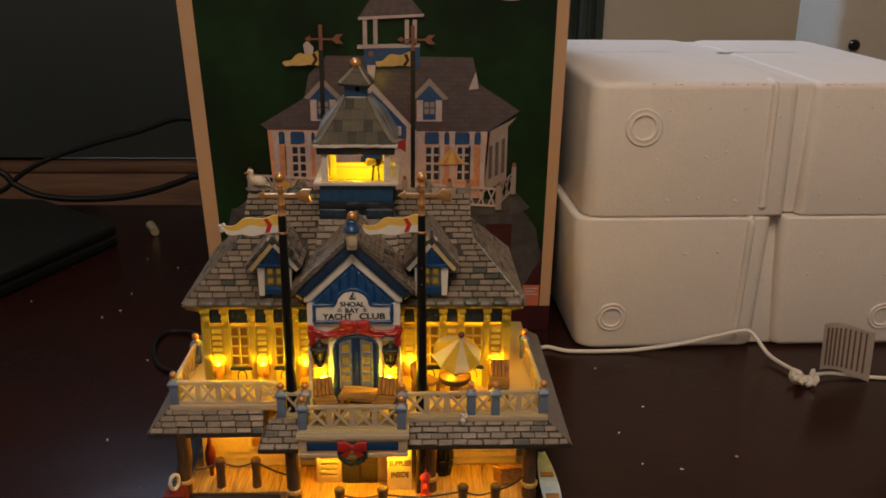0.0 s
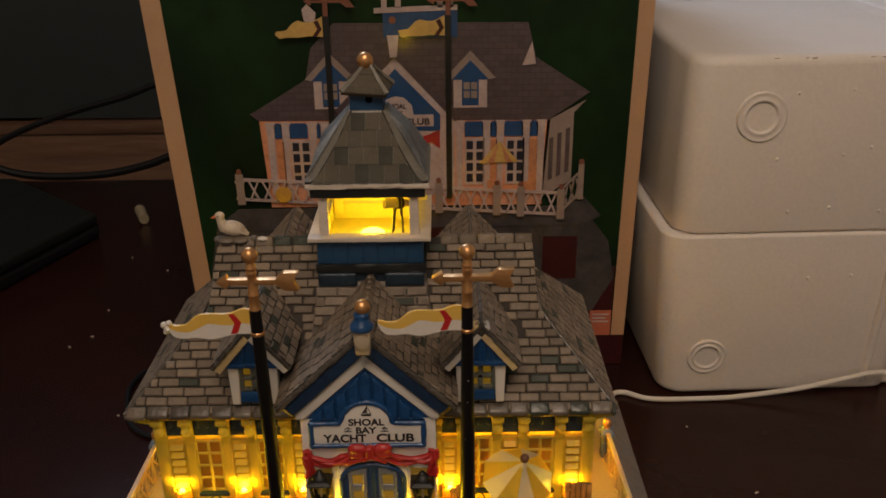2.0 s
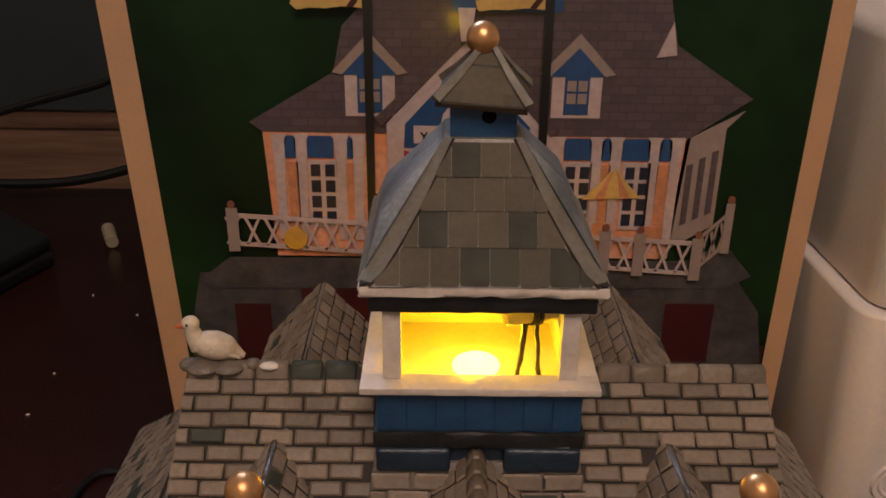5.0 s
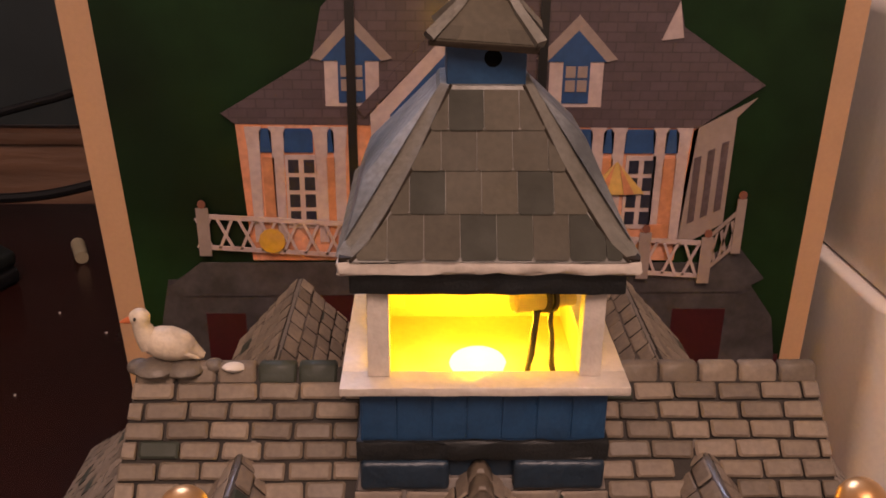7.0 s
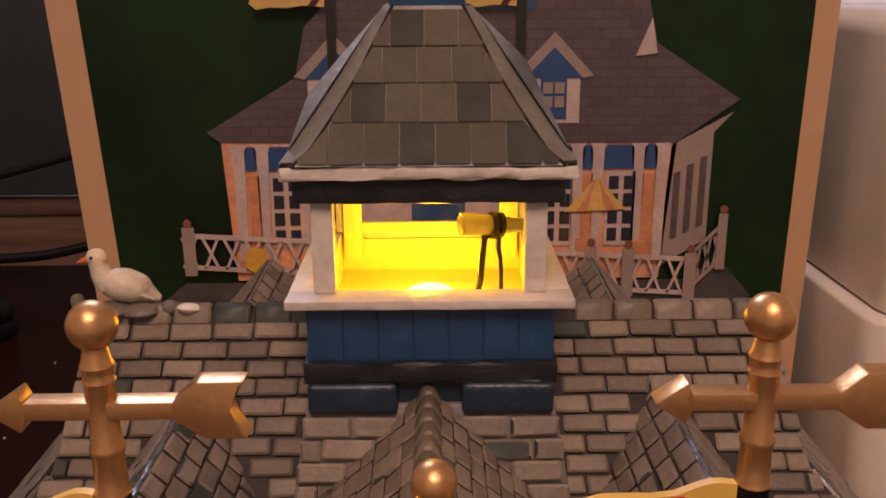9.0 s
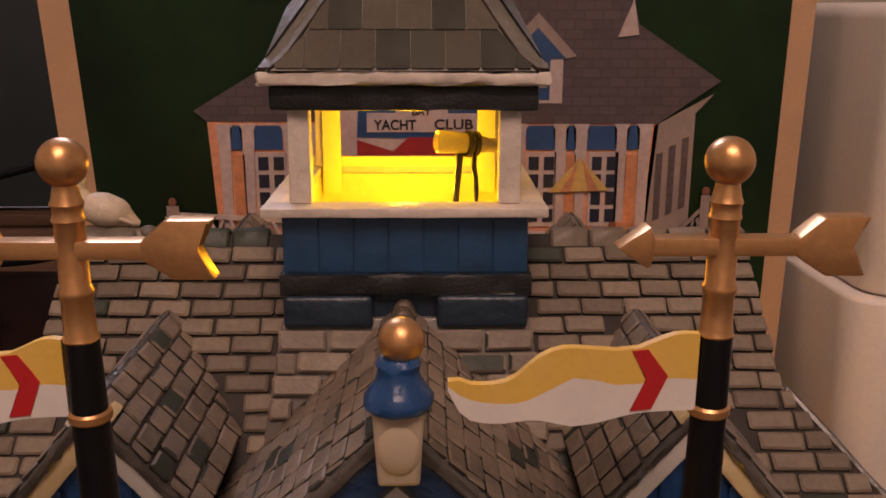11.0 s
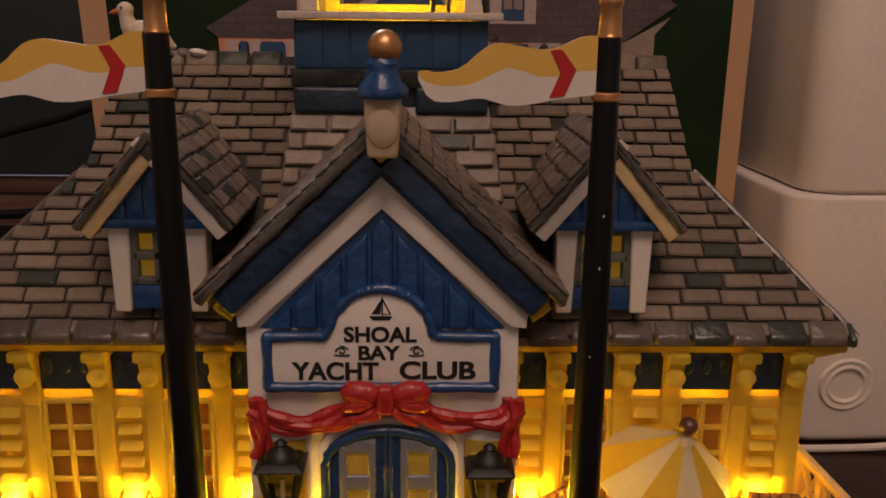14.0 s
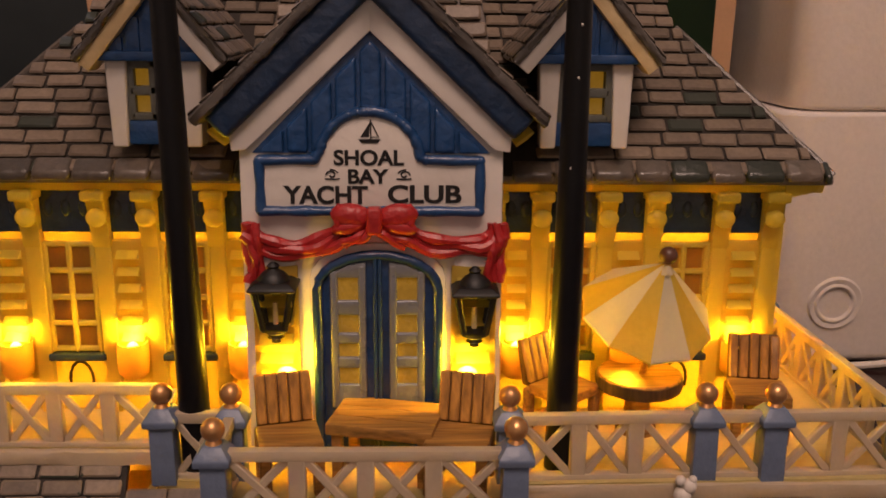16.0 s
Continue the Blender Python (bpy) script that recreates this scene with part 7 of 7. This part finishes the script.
def lay(parent, origin, along, up, length, span, keep, w=8.1, h=3.72, thick=1.05, r=0.42, joined=False, seed=1):
    """Courses of shingles on a slope; span(v) gives the stretch of a course, keep(p) drops hidden ones."""
    rnd = random.Random(seed)
    origin, along, up = Vector(origin), Vector(along).normalized(), Vector(up).normalized()
    normal = along.cross(up).normalized()
    kinds = None if joined else [shingle_mesh(w - 0.42, h - 0.36, thick, r, rnd) for _ in range(9)]
    verts, faces = [], []
    for c in range(int(length / h)):
        v = (c + 0.5) * h
        lo, hi = span(v)
        u = lo - (w * 0.5 if c % 2 else 0) - rnd.uniform(0, 0.8)
        while u < hi:
            wide = w * rnd.uniform(0.93, 1.07)
            a, b = max(u, lo), min(u + wide, hi)
            u += wide
            if b - a < 1.6:
                continue
            p = origin + along * ((a + b) / 2 + rnd.uniform(-0.15, 0.15)) + up * (v + rnd.uniform(-0.12, 0.12))
            if not keep(p):
                continue
            turn = Matrix((along, up, normal)).transposed().to_4x4() @ pose(0, 0, 0, rnd.uniform(-2.2, 2.2), rnd.uniform(-1.5, 1.5), rnd.uniform(-1.2, 1.2))
            stretch = (b - a - 0.42) / (w - 0.42)
            if joined:
                sv, sf = shingle_shape((w - 0.42) * stretch, h - 0.34, thick, min(r, 0.25 * (b - a)), rnd)
                k = len(verts)
                verts += [((p + (turn @ Vector(q))) + Vector((0, 0, 14))) * 0.001 - ORIGIN[parent] for q in sv]
                faces += [tuple(i + k for i in f) for f in sf]
            else:
                ob = new("shingle", rnd.choice(kinds))
                ob.parent = parent
                ob.matrix_local = Matrix.Translation((p + Vector((0, 0, 14))) * 0.001 - ORIGIN[parent]) @ turn @ Matrix.Diagonal((stretch, 1, 1, 1))
    if joined and verts:
        me = bpy.data.meshes.new("shingles")
        me.from_pydata(verts, [], faces)
        me.materials.append(SHINGLE_JOINED)
        me.materials.append(ROOF_BED)
        for face in me.polygons:
            face.material_index = 1 if face.index % 17 < 8 else 0
        me.shade_smooth()
        me.set_sharp_from_angle(angle=radians(16))
        ob = new("shingles", me)
        ob.parent = parent
        tagged(ob, "rows of small grey roof shingles", kind="stuff")


def gable_top(x):
    return 152.5 - 0.957 * abs(x - GX)


def on_main(p):
    if abs(p.x - GX) < 34 and gable_top(p.x) > p.z + 1.6:
        return False
    if abs(p.x + 0.6) < 20.5 and p.z < 150.5 and p.z > 128:
        return False
    if abs(p.x + 0.6) < 21:
        return False
    for dx, _, _ in DORMERS:
        if abs(p.x - dx) < 15.6 and 148.6 - 1.19 * abs(p.x - dx) > p.z + 0.6 and (p.z > 124 or (abs(p.x - dx) < 8.6 and p.z > 113)):
            return False
    return True


def main_span(v):
    z = EAVE_Z + v * SL / math.hypot(1, SL)
    if z < KINK_Z:
        k = (z - EAVE_Z) / (KINK_Z - EAVE_Z)
        return -98.4 + k * 29.2, 96.4 - k * 28.4
    k = (z - KINK_Z) / (RIDGE_Z - KINK_Z)
    return -69 + 2.6 * k, 68 - 2.2 * k


SLOPE_LEN = math.hypot(RIDGE_Y - EAVE_Y, RIDGE_Z - EAVE_Z)
lay(roof, (0, EAVE_Y, EAVE_Z), (1, 0, 0), (0, 1, SL), SLOPE_LEN + 0.5, main_span, on_main, seed=2)
for s in (-1, 1):
    up = Vector((-s * 34.5, 0, 33.0)).normalized()
    along = (0, 1, 0) if s > 0 else (0, -1, 0)

    def g_span(v, s=s):
        z = 119.5 + v * 0.691
        far = max(12.0, EAVE_Y + (z - EAVE_Z) / SL) + 1.5
        return (3.6, far) if s > 0 else (-far, -3.6)

    lay(roof_low, (GX + s * 34.3, 0, 119.6), along, up, 47.4, g_span, lambda p: True, w=6.6, h=3.5, thick=0.7, joined=True, seed=4 + s)
    for dx, _, _ in DORMERS:
        up = Vector((-s * 15.6, 0, 18.6)).normalized()

        def d_span(v, s=s):
            z = 130 + v * 0.766
            far = EAVE_Y + (z - EAVE_Z) / SL + 2
            return (16.0, far) if s > 0 else (-far, -16.0)

        lay(roof_low, (dx + s * 15.4, 0, 130.2), along, up, 23.6, d_span, lambda p: True, w=6.4, h=3.9, thick=0.7, joined=True, seed=int(dx) + 70)
    # hips: fine slits
    hx = 97 if s > 0 else -99
    up = Vector((-s * 28.5, 0, 30)).normalized()

    def h_span(v, s=s):
        k = v / 41.4
        a, b = 21.5 + k * (KINK_Y - EAVE_Y), 120.5 - k * (KINK_Y - EAVE_Y)
        return (a, b) if s > 0 else (-b, -a)

    lay(roof_low, (hx, 0, EAVE_Z + 0.1), along, up, 41.2, h_span, lambda p: True, w=6.2, h=3.7, thick=0.42, r=0.3, joined=True, seed=9 + s)
    for x in (-43, 41):
        up = Vector((-s * 17, 0, 19)).normalized()
        lay(roof_low, (x + s * 17.2, 0, 131.6), along, up, 25.5, (lambda v: (80.0, 133.0)) if s > 0 else (lambda v: (-133.0, -80.0)), lambda p: True, w=6.4, h=4.2, thick=0.6, joined=True, seed=21 + s)
for x0, x1, tx0, tx1, ty, tz, ey, ez in skirt_rows:
    up = Vector((0, ty - ey, tz - ez))
    length = up.length

    def s_span(v, a=x0, b=x1, c=tx0, d=tx1, L=length):
        return a + (c - a) * v / L + 0.3, b + (d - b) * v / L - 0.3

    lay(roof_low, (0, ey, ez), (1, 0, 0), up, length + 0.8, s_span, lambda p: True, w=8.4, h=3.55, thick=0.8, joined=True, seed=int(x0) + 200)
up = Vector((0, 7.5, 20)).normalized()
lay(roof_low, (0, 41.3, 130), (1, 0, 0), up, 21.0, lambda v: (-25.6 + v * 0.14, 24.6 - v * 0.14), lambda p: gable_top(p.x) < p.z + 1.0, w=9.0, h=3.9, joined=True, seed=77)
# the thick lowest course along the eave, and the smooth hip edges
rnd = random.Random(41)
x = -97.6
while x < 95.6:
    w = rnd.uniform(7.4, 9.0)
    x1 = min(x + w, 96.0)
    if not (abs((x + x1) / 2 - GX) < 25):
        dz, dy = rnd.uniform(-0.25, 0.25), rnd.uniform(-0.25, 0.25)
        part("eave_shingle", hull(M(), [(q, y + dy, z + dz) for q in (x + 0.2, x1 - 0.2) for y, z in ((EAVE_Y - 1.5, 104.6), (EAVE_Y - 1.7, 106.6), (EAVE_Y + 1.9, 109.4), (EAVE_Y + 2.6, 107.0))], 0.9, 3), EAVE_GLAZE, roof)
    x = x1
for s, hx, kx in ((-1, -98.6, -69.2), (1, 96.6, 68.2)):
    line = [Vector((hx, EAVE_Y + 0.4, EAVE_Z + 0.2)).lerp(Vector((kx, KINK_Y + 0.3, KINK_Z + 0.2)), k / 8) for k in range(9)]
    part("hip_edge", tube(M(), line, [0.8 + 0.12 * math.sin(k * 2.2) for k in range(9)], 8), EAVE_GLAZE, roof_low)
# ridge caps
for k in range(10):
    y0 = 4 + k * 4.7
    part("ridge_cap", hull(M(), [(GX - 2.4, y0, 150.8), (GX + 2.4, y0, 150.8), (GX - 2.4, y0 + 4.3, 150.8), (GX + 2.4, y0 + 4.3, 150.8), (GX - 0.9, y0, 153.6), (GX + 0.9, y0, 153.6), (GX - 0.9, y0 + 4.3, 153.4), (GX + 0.9, y0 + 4.3, 153.4)], 0.4, 1), SHINGLE, H)
for k in range(17):
    x0 = -66.2 + k * 7.8
    if abs(x0 + 3.9) < 24:
        continue
    part("ridge_tile", hull(M(), [(x, y, z) for x in (x0, min(x0 + 7.3, 66.2)) for y, z in ((RIDGE_Y - 2.6, 157.4), (RIDGE_Y + 2.6, 157.4), (RIDGE_Y - 1.2, 161.0), (RIDGE_Y + 1.2, 161.0))], 0.5, 1), SHINGLE, H)
